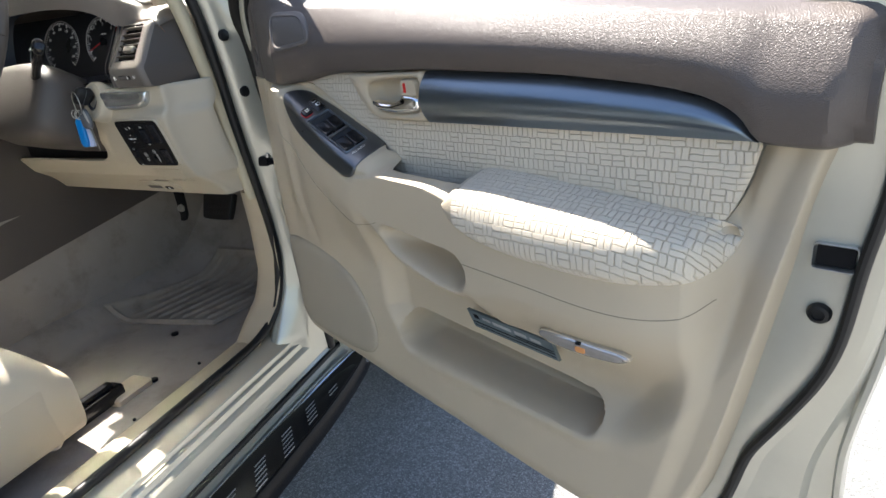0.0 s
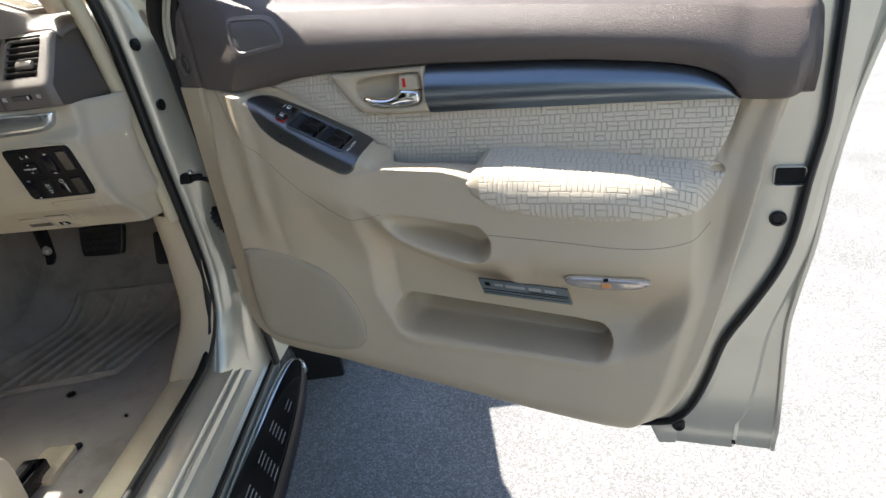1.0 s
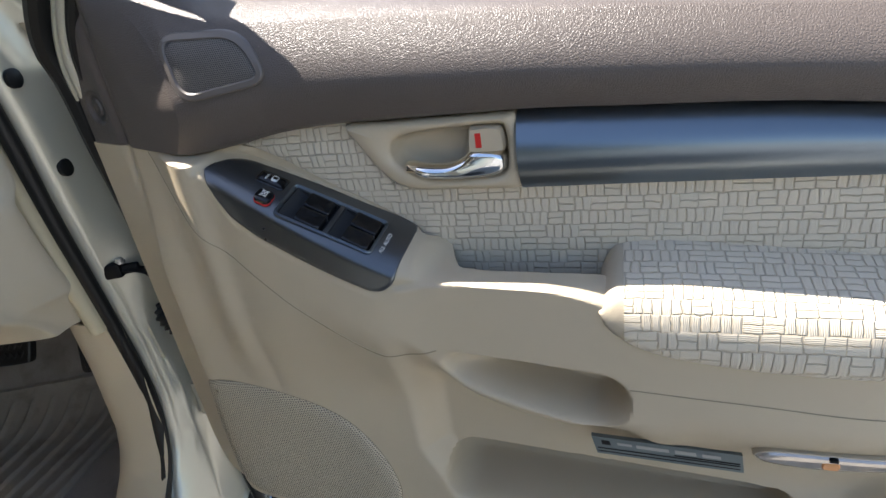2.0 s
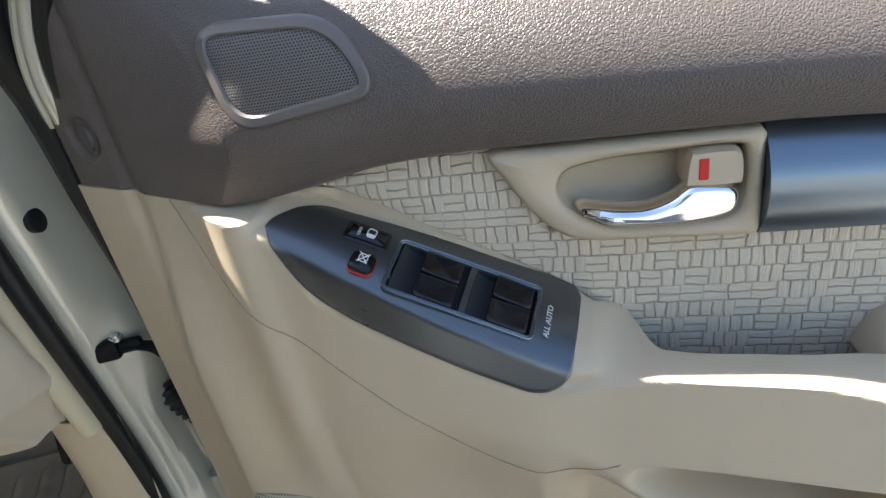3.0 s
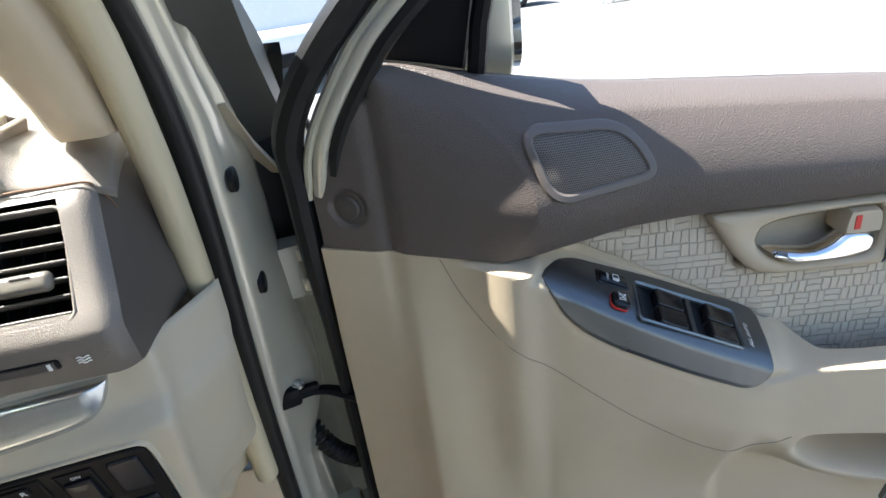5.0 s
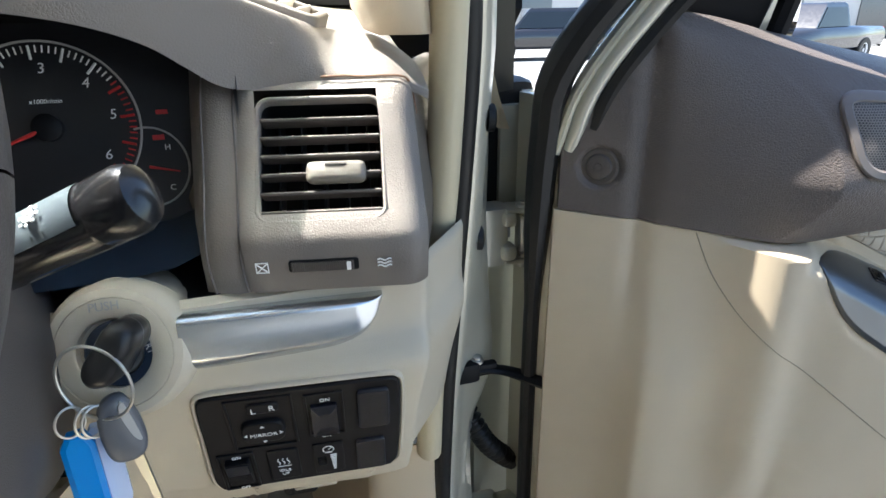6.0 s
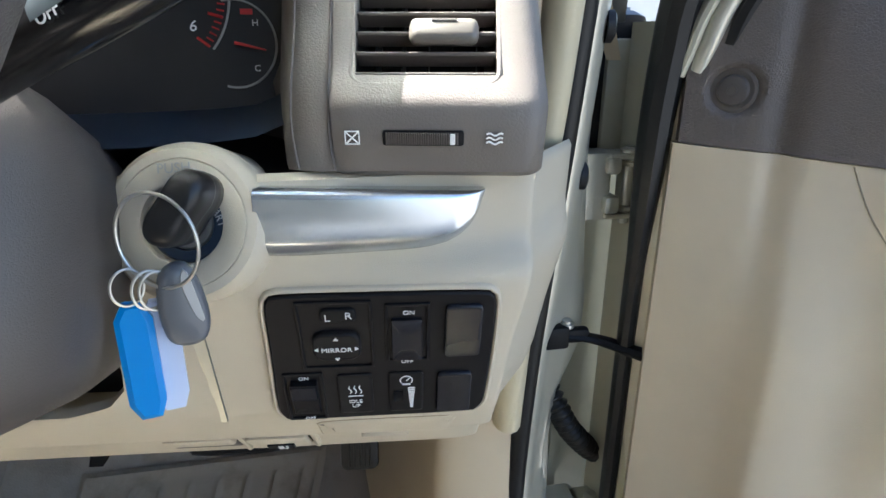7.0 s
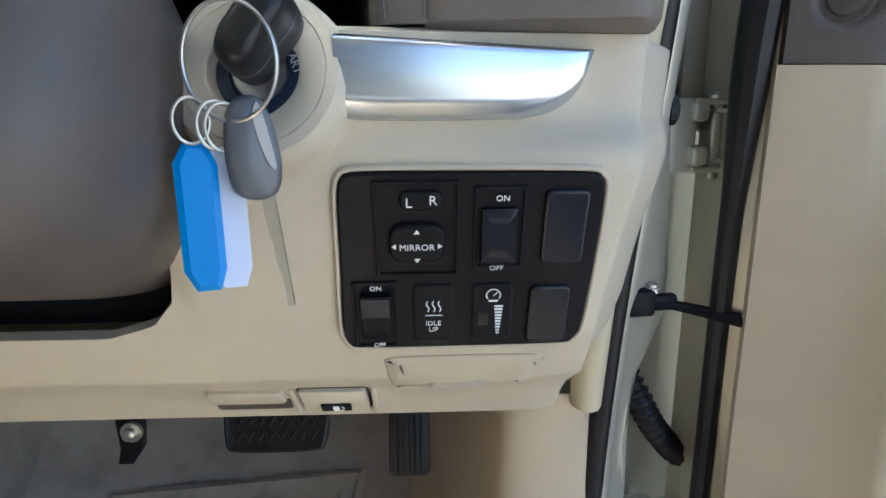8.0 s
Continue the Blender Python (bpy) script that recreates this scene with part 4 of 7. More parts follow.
# courtesy lamp and sticker
lmp = smooth_closed([(0.793, 0.9405), (0.805, 0.9490), (0.835, 0.9505), (0.863, 0.9500), (0.900, 0.9480), (0.920, 0.9455), (0.929, 0.9380), (0.914, 0.9275), (0.880, 0.9245), (0.844, 0.9240), (0.805, 0.9290)], 60)
lamp_w = [float(card_w(x, y)) for x, y in ((0.80, 0.9385), (0.86, 0.9375), (0.92, 0.9365))]
lamp = part("courtesy_lamp", plate(lmp, lambda x, y, h: L(x, y, float(card_w(x, 0.9375)) + 0.35 * (y - 0.9375) + 0.006 + h), [(0, -0.012), (0.0002, 0.004), (0.0025, 0.0068), (0.007, 0.0080)]), LENS, door, "clear ribbed courtesy lamp lens")
part("lamp_rim", frame_ring(inset(lmp, -0.0022), lmp, lambda x, y, h: L(x, y, float(card_w(x, 0.9375)) + 0.35 * (y - 0.9375) + 0.006 + h), -0.010, 0.0048, 0.0008), CREAM, lamp)
part("bulb_clip", join(rbox(*L(0.861, 0.9480, sum(lamp_w) / 3 + 0.0175), 0.008, 0.006, 0.004, 0.001)), BLACK, lamp, "small dark clip")
part("bulb", plate(rrect(0.861, 0.9355, 0.016, 0.010, 0.004), lambda x, y, h: L(x, y, sum(lamp_w) / 3 + 0.0140 + h), [(0, 0), (0.001, 0.0012)]), AMBER, lamp, "faint amber bulb")
su, sv_ = np.meshgrid(np.linspace(0, 1, 16), np.linspace(0, 1, 8), indexing="ij")
UU = 0.627 + 0.163 * su + 0.006 * (1 - sv_)
VV = 0.880 - 0.0150 * su + 0.0375 * sv_


def sticker_w(a, b):
    lo = max(float(card_w(x, y)) - 0.30 * (y - 0.892) for x in (0.63, 0.67, 0.71, 0.75, 0.79) for y in (0.872, 0.890, 0.910))
    return lo + 0.30 * (b - 0.892)


sticker = part("sticker", slab(np.stack([UU, -(sticker_w(UU, VV) + 0.0012), VV], 2), (0, 0.006, 0)), LABEL, door, "grey-blue rectangular sticker with unreadable print")
for a, b, c, d, mt in ((0.02, 0.98, 0.34, 0.40, BLACK), (0.55, 0.98, 0.46, 0.52, BLACK), (0.02, 0.98, 0.16, 0.20, BLACK), (0.30, 0.52, 0.62, 0.80, GREY_PRINT), (0.56, 0.70, 0.62, 0.82, GREY_PRINT), (0.74, 0.86, 0.62, 0.80, GREY_PRINT),
                       (0.06, 0.12, 0.60, 0.84, BLACK), (0.17, 0.27, 0.66, 0.80, GREY_PRINT)):
    q, r = np.meshgrid(np.linspace(a, b, 10), np.linspace(c, d, 3), indexing="ij")
    UB, VB = 0.627 + 0.163 * q + 0.006 * (1 - r), 0.880 - 0.0150 * q + 0.0375 * r
    part("print_bar", slab(np.stack([UB, -(sticker_w(UB, VB) + 0.0017), VB], 2), (0, 0.0003, 0)), mt, sticker)
# seams of the card, as thin dark grooves
for pts in ([(0.118, 1.288), (0.135, 1.250), (0.160, 1.215), (0.190, 1.188), (0.223, 1.165), (0.298, 1.107), (0.363, 1.061), (0.403, 1.044), (0.441, 1.050), (0.466, 1.058)],
            [(0.652, 1.028), (0.72, 1.024), (0.795, 1.019), (0.885, 1.010), (0.952, 1.008), (0.992, 1.015), (1.015, 1.03)]):
    ln = smooth_open(pts, 60)
    part("seam", tube([on_card(x, y, 0.0001) for x, y in ln], 0.0006, 6), surface_seam, door)

# ---------- painted shell, seals and window frame ----------
FRAME_LEAN = 0.25


def lean(v):
    """How far the upper door frame has come inwards at height v."""
    return FRAME_LEAN * (v - 1.38)


SHELL_W = curve([(0.42, -0.085), (0.47, -0.078), (0.53, -0.052), (0.62, -0.030), (0.80, -0.012), (1.02, 0.003), (1.30, 0.010), (1.42, 0.005)])
SEAL_U = curve([(0.545, 0.965), (0.563, 0.985), (0.60, 1.006), (0.640, 1.020), (0.70, 1.036), (0.773, 1.053), (0.80, 1.064), (0.859, 1.092), (0.93, 1.122), (0.979, 1.135), (1.084, 1.146), (1.195, 1.158), (1.289, 1.158), (1.36, 1.158)])
SKIN_U = curve([(0.44, 1.178), (0.452, 1.178), (0.631, 1.168), (0.795, 1.161), (0.859, 1.166), (0.962, 1.179), (1.089, 1.188), (1.201, 1.202), (1.300, 1.224), (1.36, 1.236)])
v = np.linspace(0.447, 1.352, 70)
sm_ = np.linspace(0, 1, 30)
edge = np.maximum(SEAL_U(v) + 0.020, 0.9)
Ug = -0.012 + (edge[:, None] + 0.012) * sm_[None]
Vg = np.repeat(v[:, None], 30, 1)
low = 0.447 + 0.055 * (1 - np.clip(Ug / 1.0, 0, 1)) + 0.15 * (1 - np.clip((Ug + 0.012) / 0.10, 0, 1)) ** 2
low = np.maximum(low, np.where(Ug < 0.945, CARD_FOOT(np.clip(Ug, 0, 0.90)) + 0.004, 0.0))
Vg = np.maximum(Vg, low)
Wg = SHELL_W(Vg) - 0.012 * ss(0.0, 0.03, Ug - np.repeat(SEAL_U(v)[:, None], 30, 1)) - 0.03 * (1 - ss(-0.012, 0.05, Ug)) - 0.075 * ss(0.36, 0.42, Ug) * (1 - ss(0.90, 0.96, Ug)) * ss(0.68, 0.72, Vg) * (1 - ss(1.08, 1.12, Vg))
shell = part("inner_shell", slab(np.stack([Ug, -Wg, Vg], 2), (0, 0.030, 0)), PAINT, door, "champagne painted inner door shell")
Ug = -0.012 + (SKIN_U(v)[:, None] + 0.012) * sm_[None]
Vg = np.maximum(np.repeat(v[:, None], 30, 1), np.maximum(0.440 + 0.05 * (1 - np.clip(Ug / 1.0, 0, 1)), CARD_FOOT(Ug) - 0.035 - 0.5 * np.clip(Ug - 0.86, 0, 1)))
Wk = SHELL_W(Vg) - 0.030 - 0.090 * ss(0.46, 0.72, Vg)
part("outer_skin", slab(np.stack([Ug, -Wk, Vg], 2), (0, 0.05, 0)), PAINT, door, "champagne painted outer skin")
# folded flange beyond the seal
fl = []
for q in np.linspace(0.452, 1.348, 60):
    a, b = float(SEAL_U(q)) + 0.016, float(SKIN_U(q))
    w0 = float(SHELL_W(q))
    k = ss(0.48, 0.60, q)
    mid = a + (b - a) * 0.60
    fl.append([L(a, q, w0 - 0.010), L(mid - 0.004, q, w0 - 0.014), L(mid, q, w0 - 0.019), L(mid + 0.004, q, w0 - 0.024), L(b - 0.012, q, w0 - 0.026), L(b - 0.009, q, w0 - 0.020), L(b - 0.003, q, w0 - 0.020), L(b, q, w0 - 0.028)])
part("flange", slab(np.array(fl), (0, 0.012, 0)), PAINT, door, "folded painted flange")
vs = np.concatenate([np.linspace(0.547, 0.86, 30), np.linspace(0.87, 1.35, 30)])
sealp = [L(0.80, 0.520, -0.066), L(0.90, 0.526, -0.052)] + [L(float(SEAL_U(q)), q, float(SHELL_W(q)) + 0.004) for q in vs]
part("door_seal", tube(smooth_open(sealp, 120), 0.0090, 10, 0.75), RUBBER, door, "black rubber door seal")
# latch
lat = rrect(1.1205, 1.093, 0.040, 0.028, 0.004)
lw = float(SHELL_W(1.09))
latch = part("latch_frame", join(frame_ring(inset(lat, -0.0016), lat, on_door(lw - 0.004), -0.01, 0.0120, 0.0012),
                                 loft([[L(x, y, lw + 0.0075) for x, y in lat], [L(x, y, lw + 0.001) for x, y in inset(lat, 0.0015)]], (False, False))), STEEL, door, "bare steel latch frame")
part("latch", plate(inset(lat, 0.0012), on_door(lw - 0.003), [(0, -0.004), (0.001, 0.0055)]), BLACK, latch, "black latch opening")
for pu, pv, r in ((1.113, 1.021, 0.0125), (0.987, 0.535, 0.013), (1.095, 0.485, 0.004)):
    mm = frame_of(L(pu, pv, float(SHELL_W(pv)) - 0.002), (1, 0, 0), (0, 0, 1))
    part("rubber_plug", lathe([(r, -0.004), (r, 0.006 if r > 0.01 else 0.0005), (r * 0.85, 0.010 if r > 0.01 else 0.001), (r * 0.55, 0.011 if r > 0.01 else 0.001), (r * 0.5, 0.008 if r > 0.01 else 0), (0, 0.008 if r > 0.01 else 0)], mm), RUBBER, door, "black rubber plug")
# front edge: black weatherstrip along the hinge side, up the window frame and back over the top
front = [(-0.014, 0.56, -0.050), (-0.017, 0.75, -0.042), (-0.019, 0.95, -0.034), (-0.020, 1.15, -0.028), (-0.019, 1.30, -0.020), (-0.016, 1.375, -0.012), (-0.013, 1.415, 0.0), (0.004, 1.452, 0.012), (0.032, 1.490, 0.022), (0.067, 1.526, 0.032),
         (0.115, 1.570, 0.044), (0.19, 1.635, 0.058), (0.28, 1.700, 0.076), (0.38, 1.746, 0.089), (0.48, 1.763, 0.094), (0.80, 1.768, 0.094), (1.00, 1.748, 0.090), (1.075, 1.693, 0.076), (1.105, 1.58, 0.046), (1.130, 1.45, 0.010), (1.145, 1.34, -0.010)]
frame_in = curve([(0.5, 1.0), (1.40, 1.0), (1.45, 0.72), (1.56, 0.72), (1.66, 0.72), (1.705, 1.0), (1.73, 1.12), (1.80, 1.12)])
path = smooth_open([L(a_, b_, c_ * float(frame_in(b_))) for a_, b_, c_ in front], 150)
part("weatherstrip", tube(path, np.interp(np.linspace(0, 1, 150), [0, 0.25, 0.29, 0.34, 0.5, 1], [0.011, 0.012, 0.018, 0.0200, 0.017, 0.015]), 10, 0.8), RUBBER, door, "black rubber weatherstrip")
fr = [(0.006, 1.355, -0.006), (0.011, 1.375, 0.000), (0.017, 1.399, 0.005), (0.031, 1.429, 0.013), (0.056, 1.466, 0.024), (0.081, 1.498, 0.033), (0.110, 1.525, 0.040), (0.18, 1.588, 0.055), (0.27, 1.658, 0.074), (0.38, 1.710, 0.088), (0.48, 1.730, 0.092), (0.80, 1.735, 0.093), (0.98, 1.717, 0.089),
      (1.045, 1.665, 0.076), (1.075, 1.57, 0.050), (1.100, 1.45, 0.016), (1.112, 1.34, -0.008)]
fr = [(a_, b_, c_ * float(frame_in(b_))) for a_, b_, c_ in fr]
path = smooth_open([L(*p) for p in fr], 140)
part("window_frame", tube(path, 0.0085, 12, 0.9), PAINT, door, "champagne painted window frame")
cen = np.array([0.58, 1.50])
fr3 = [(u_ - 0.0135 * (cen[0] - u_) / math.hypot(cen[0] - u_, cen[1] - v_), v_ - 0.0135 * (cen[1] - v_) / math.hypot(cen[0] - u_, cen[1] - v_), w_ - 0.004) for u_, v_, w_ in fr]
part("frame_flange", tube(smooth_open([L(*p) for p in fr3], 140), 0.0085, 10, 0.7), PAINT_IN, door, "greenish cream painted flange of the window frame")
fr2 = [(u_ + 0.017 * (cen[0] - u_) / math.hypot(cen[0] - u_, cen[1] - v_), v_ + 0.017 * (cen[1] - v_) / math.hypot(cen[0] - u_, cen[1] - v_), w_ + 0.001) for u_, v_, w_ in fr]
part("window_channel", tube(smooth_open([L(*p) for p in fr2], 140), np.interp(np.linspace(0, 1, 140), [0, 0.16, 0.22, 1], [0.0085, 0.0085, 0.0105, 0.0105]), 8), RUBBER, door, "black window run channel")
# black corner panel behind the mirror
sail = [(0.070, 1.468), (0.085, 1.474), (0.130, 1.464), (0.164, 1.456), (0.172, 1.49), (0.182, 1.540), (0.190, 1.580), (0.182, 1.582), (0.150, 1.556), (0.112, 1.520)]
part("corner_panel", loft([[L(x, y, lean(y) + w) for x, y in sail] for w in (-0.065, -0.034)] + [[L(x, y, lean(y) - 0.028) for x, y in inset(np.array(sail), 0.004)]]), BLACK, door, "black window corner panel", sharp=25)
part("corner_post", tube([L(q, r, lean(r) - 0.022) for q, r in ((0.174, 1.452), (0.180, 1.50), (0.194, 1.56), (0.213, 1.615))], 0.009, 8), BLACK, door, "black upright bar")
# outer sill strip of the window
part("belt_strip", tube([L(q, float(BELT(q)) - 0.018, -0.062) for q in np.linspace(0.10, 1.13, 30)], 0.010, 8), RUBBER, door, "black outer belt strip")
# door mirror: it stands out of the outer side and its glass looks along the door
mo = rrect(-0.175, 1.505, 0.20, 0.165, 0.045)
housing = part("mirror_housing", loft([[L(u_, v_, w_) for w_, v_ in inset(mo, d)] for d, u_ in ((0.008, 0.222), (0.0, 0.218), (-0.002, 0.197), (0.006, 0.157), (0.030, 0.130), (0.055, 0.122))]), PAINT, door, "champagne mirror housing", sharp=40)
part("mirror_glass", loft([[L(0.2225 + 0.10 * (w_ + 0.175) + q, v_, w_) for w_, v_ in inset(mo, 0.012 + d)] for d, q in ((0, -0.02), (0, 0.0), (0.001, 0.0006))]), MIRROR, housing, "silvered mirror glass")
part("mirror_arm", rbox(*L(0.135, 1.470, -0.075), 0.05, 0.09, 0.045, 0.012), BLACK, housing)

# front end face of the door, with its folded edge and bolts
rows = []
for q in np.linspace(0.76, 1.395, 40):
    row = []
    for k in np.linspace(0, 1, 12):
        step = 0.006 * ss(0.62, 0.68, k) - 0.008 * ss(0.86, 0.90, k)
        row.append(L(-0.010 - 0.026 * k - step, q, -0.028 - 0.105 * k))
    rows.append(row)
end = part("door_end", slab(np.array(rows), (0.010, 0, 0)), PAINT_IN, door, "greenish cream painted front end of the door", sharp=30)
for q in (1.255, 1.165, 0.84, 0.76):
    part("bolt", lathe([(0.009, 0.0), (0.009, 0.002), (0.0065, 0.002), (0.0065, 0.007), (0.005, 0.008), (0, 0.008)], frame_of(L(-0.022, q, -0.066), (0.25, 0.97, 0), (0, 0, 1)) @ pose(0, 0, 0), 6), STEEL, end, "dull steel bolt", sharp=20)


# ---------- the car's body round the door opening (car axes: a to the right, b ahead) ----------
body = thing("off_road_car", CAR, "champagne off-road car body with cream trimmed door opening", "car")


def extrude_b(profile, bs, shift=None):
    rows = []
    for b in bs:
        s = shift(b) if shift else (0, 0)
        rows.append([(a + s[0], b, z + s[1]) for a, z in profile])
    return np.array(rows)


bs = np.linspace(-1.30, 0.20, 30)
part("sill_trim", slab(extrude_b([(-0.135, 0.556), (-0.115, 0.585), (-0.095, 0.606), (-0.06, 0.616), (-0.02, 0.616), (0.0, 0.612), (0.020, 0.606), (0.040, 0.600), (0.050, 0.594)], bs), (0, 0, -0.012)), CREAM, body, "cream plastic scuff plate on the sill")
part("sill_panel", slab(extrude_b([(0.046, 0.592), (0.049, 0.596), (0.053, 0.594), (0.055, 0.582), (0.058, 0.579), (0.061, 0.582), (0.065, 0.579), (0.067, 0.566), (0.073, 0.562), (0.079, 0.556), (0.081, 0.535), (0.083, 0.515), (0.090, 0.508), (0.092, 0.480), (0.08, 0.43), (0.03, 0.40)], np.linspace(-1.30, 0.36, 30)), (-0.012, 0, 0)), PAINT, body, "champagne painted sill")
part("sill_seal", tube([(0.094, b, 0.500) for b in np.linspace(-1.3, 0.33, 12)], 0.008, 8), RUBBER, body, "black sill strip")
seal_path = [(0.0, -1.25, 0.628), (0.0, -0.6, 0.628), (0.0, -0.2, 0.628), (0.000, 0.0, 0.629), (0.003, 0.08, 0.638), (0.011, 0.142, 0.672), (0.021, 0.176, 0.74), (0.027, 0.193, 0.83), (0.028, 0.190, 0.93), (0.028, 0.172, 1.07), (0.030, 0.152, 1.20),
             (0.034, 0.134, 1.33), (0.034, 0.112, 1.45), (0.021, 0.072, 1.56), (-0.01, -0.06, 1.68), (-0.04, -0.30, 1.745), (-0.06, -0.7, 1.765), (-0.06, -1.2, 1.76)]
part("opening_seal", tube(smooth_open(seal_path, 170), 0.0115, 12), RUBBER, body, "black rubber seal round the door opening")
# kick panel and pillar garnish
kz = np.linspace(0, 1, 26)
rows = []
for s in np.linspace(0, 1, 26):
    row = []
    for z in 0.60 + 0.405 * kz:
        b0 = float(np.interp(z, [0.60, 0.65, 0.70, 0.78, 0.9, 1.01], [0.06, 0.10, 0.150, 0.180, 0.186, 0.180]))
        a0 = float(np.interp(z, [0.60, 0.66, 0.74, 1.01], [-0.012, 0.004, 0.022, 0.030]))
        q = min(1.0, s / 0.45)
        r = max(0.0, s - 0.45) / 0.55
        b = b0 + 0.035 * (1 - math.cos(q * math.pi / 2)) + r * (0.58 - b0)
        a = a0 - 0.088 * math.sin(q * math.pi / 2) - 0.03 * r
        row.append((a, b, z))
    rows.append(row)
part("kick_panel", slab(np.array(rows), (0.010, 0, 0)), CREAM, body, "cream plastic kick panel")
gar = smooth_open([(0.009, 0.176, 1.000), (0.009, 0.158, 1.12), (0.010, 0.138, 1.24), (0.012, 0.114, 1.35), (0.010, 0.088, 1.46), (0.000, 0.045, 1.57), (-0.035, -0.08, 1.69), (-0.06, -0.3, 1.75), (-0.08, -0.8, 1.77)], 70)
part("pillar_garnish", tube(gar, 0.017, 12, 0.85), surface("yellowed_cream_trim", (0.53, 0.46, 0.31), 0.5, grain=0.2, grain_size=0.0015, vary=0.05), body, "yellowed cream welt along the seal")
# upper windscreen pillar trim
pil = []
for k in np.linspace(0, 1, 16):
    z = 1.462 + 0.30 * k
    b = 0.085 - 0.02 * k - 0.42 * k ** 1.6
    a = -0.004 - 0.055 * k
    w, d = 0.048, 0.10
    pil.append([(a, b, z), (a - 0.012, b - 0.012, z), (a - w + 0.008, b - 0.004, z), (a - w, b + 0.012, z + 0.004), (a - w + 0.006, b + d, z + 0.02), (a + 0.01, b + d, z + 0.02)])
part("windscreen_pillar_trim", loft(pil), CREAM, body, "cream windscreen pillar trim", sharp=80)
# painted pillar face and hinge side
face = []
for z in np.linspace(0.54, 1.60, 70):
    sb = float(np.interp(z, [0.60, 0.68, 0.74, 0.83, 0.93, 1.07, 1.20, 1.33, 1.45, 1.56, 1.62], [0.10, 0.150, 0.180, 0.197, 0.194, 0.176, 0.156, 0.138, 0.116, 0.076, 0.045]))
    sa = float(np.interp(z, [0.60, 0.68, 0.74, 0.83, 1.07, 1.33, 1.45, 1.60], [0.018, 0.022, 0.030, 0.034, 0.035, 0.041, 0.041, 0.020]))
    ea = float(np.interp(z, [0.60, 0.80, 0.86, 0.94, 1.00, 1.03, 1.065, 1.11, 1.175, 1.265, 1.33, 1.40, 1.46, 1.60], [0.078, 0.083, 0.083, 0.079, 0.081, 0.092, 0.104, 0.105, 0.099, 0.094, 0.094, 0.092, 0.080, 0.045]))
    eb_ = float(np.interp(z, [0.60, 0.74, 0.93, 1.09, 1.29, 1.45, 1.60], [0.17, 0.218, 0.220, 0.218, 0.216, 0.205, 0.12]))
    ea = max(ea, sa + 0.036)
    eb_ = max(eb_, sb + 0.032)
    face.append([(sa - 0.01, sb + 0.015, z), (sa, sb + 0.004, z), (sa + 0.010, sb + 0.003, z), (sa + 0.018, sb + 0.008, z), (sa + 0.026, sb + 0.018, z), (0.5 * (sa + ea) + 0.010, 0.45 * sb + 0.55 * eb_, z), (ea - 0.008, eb_ - 0.006, z), (ea, eb_ + 0.002, z), (ea + 0.004, eb_ + 0.015, z), (ea + 0.006, eb_ + 0.10, z), (ea + 0.012, eb_ + 0.24, z)])
part("hinge_pillar", slab(np.array(face), (-0.01, 0.0, 0)), PAINT, body, "champagne painted hinge pillar", sharp=60)
for pa, pb, pz in ((0.0685, 0.144, 1.388), (0.0685, 0.170, 1.262)):
    mm = frame_of((pa, pb, pz), (0.22, 0.975, 0), (0, -0.10, 1))
    part("rubber_plug", lathe([(0.0125, -0.004), (0.0125, 0.0015), (0.010, 0.003), (0, 0.003)], mm), RUBBER, body, "round black rubber plug")
# hinges: a casting on the pillar, two fork plates and the pin
for z in (1.238, 0.80):
    hg = join(loft([[(x, y, z + q) for x, y in rrect(0.104, 0.236, 0.040, 0.034, 0.008)] for q in (-0.034, 0.034)]), rbox(0.122, 0.222, z + 0.022, 0.016, 0.020, 0.018, 0.005), rbox(0.122, 0.222, z - 0.018, 0.018, 0.024, 0.020, 0.006),
              rbox(0.142, 0.230, z + 0.031, 0.050, 0.030, 0.006, 0.002), rbox(0.142, 0.230, z - 0.031, 0.050, 0.030, 0.006, 0.002))
    h_ = part("hinge", hg, PAINT, body, "painted steel door hinge", sharp=30)
    part("hinge_pin", join(lathe([(0.0055, -0.040), (0.0055, 0.040)], Matrix.Translation((0.142, 0.224, z)), 14), lathe([(0.010, 0.034), (0.010, 0.037), (0.006, 0.039)], Matrix.Translation((0.142, 0.224, z)), 16)), STEEL, h_, "steel hinge pin")
    for q in (0.023, -0.023):
        part("hinge_leaf", rbox(0.158, 0.226, z + q, 0.045, 0.026, 0.005, 0.002), PAINT, h_, "door side leaf")
# check strap with its bolt
strap = smooth_open([(0.062, 0.190, 1.089), (0.088, 0.190, 1.086), (0.112, 0.183, 1.082), (0.143, 0.152, 1.080), (0.165, 0.132, 1.079)], 24)
st = part("check_strap", join(tube(strap, np.interp(np.linspace(0, 1, 24), [0, 0.2, 0.5, 0.8, 1], [0.0085, 0.0075, 0.0095, 0.0115, 0.014]), 8, 0.6),
                              rbox(0.060, 0.190, 1.090, 0.030, 0.022, 0.026, 0.005), rbox(0.082, 0.191, 1.088, 0.034, 0.012, 0.016, 0.004)), BLACK, body, "black steel door check strap", sharp=40)
part("strap_bolt", lathe([(0.0075, 0), (0.0075, 0.004), (0.0055, 0.0045), (0.0055, 0.0075), (0.004, 0.0085)], Matrix.Translation((0.074, 0.190, 1.099)), 12), STEEL, st, "steel pin")
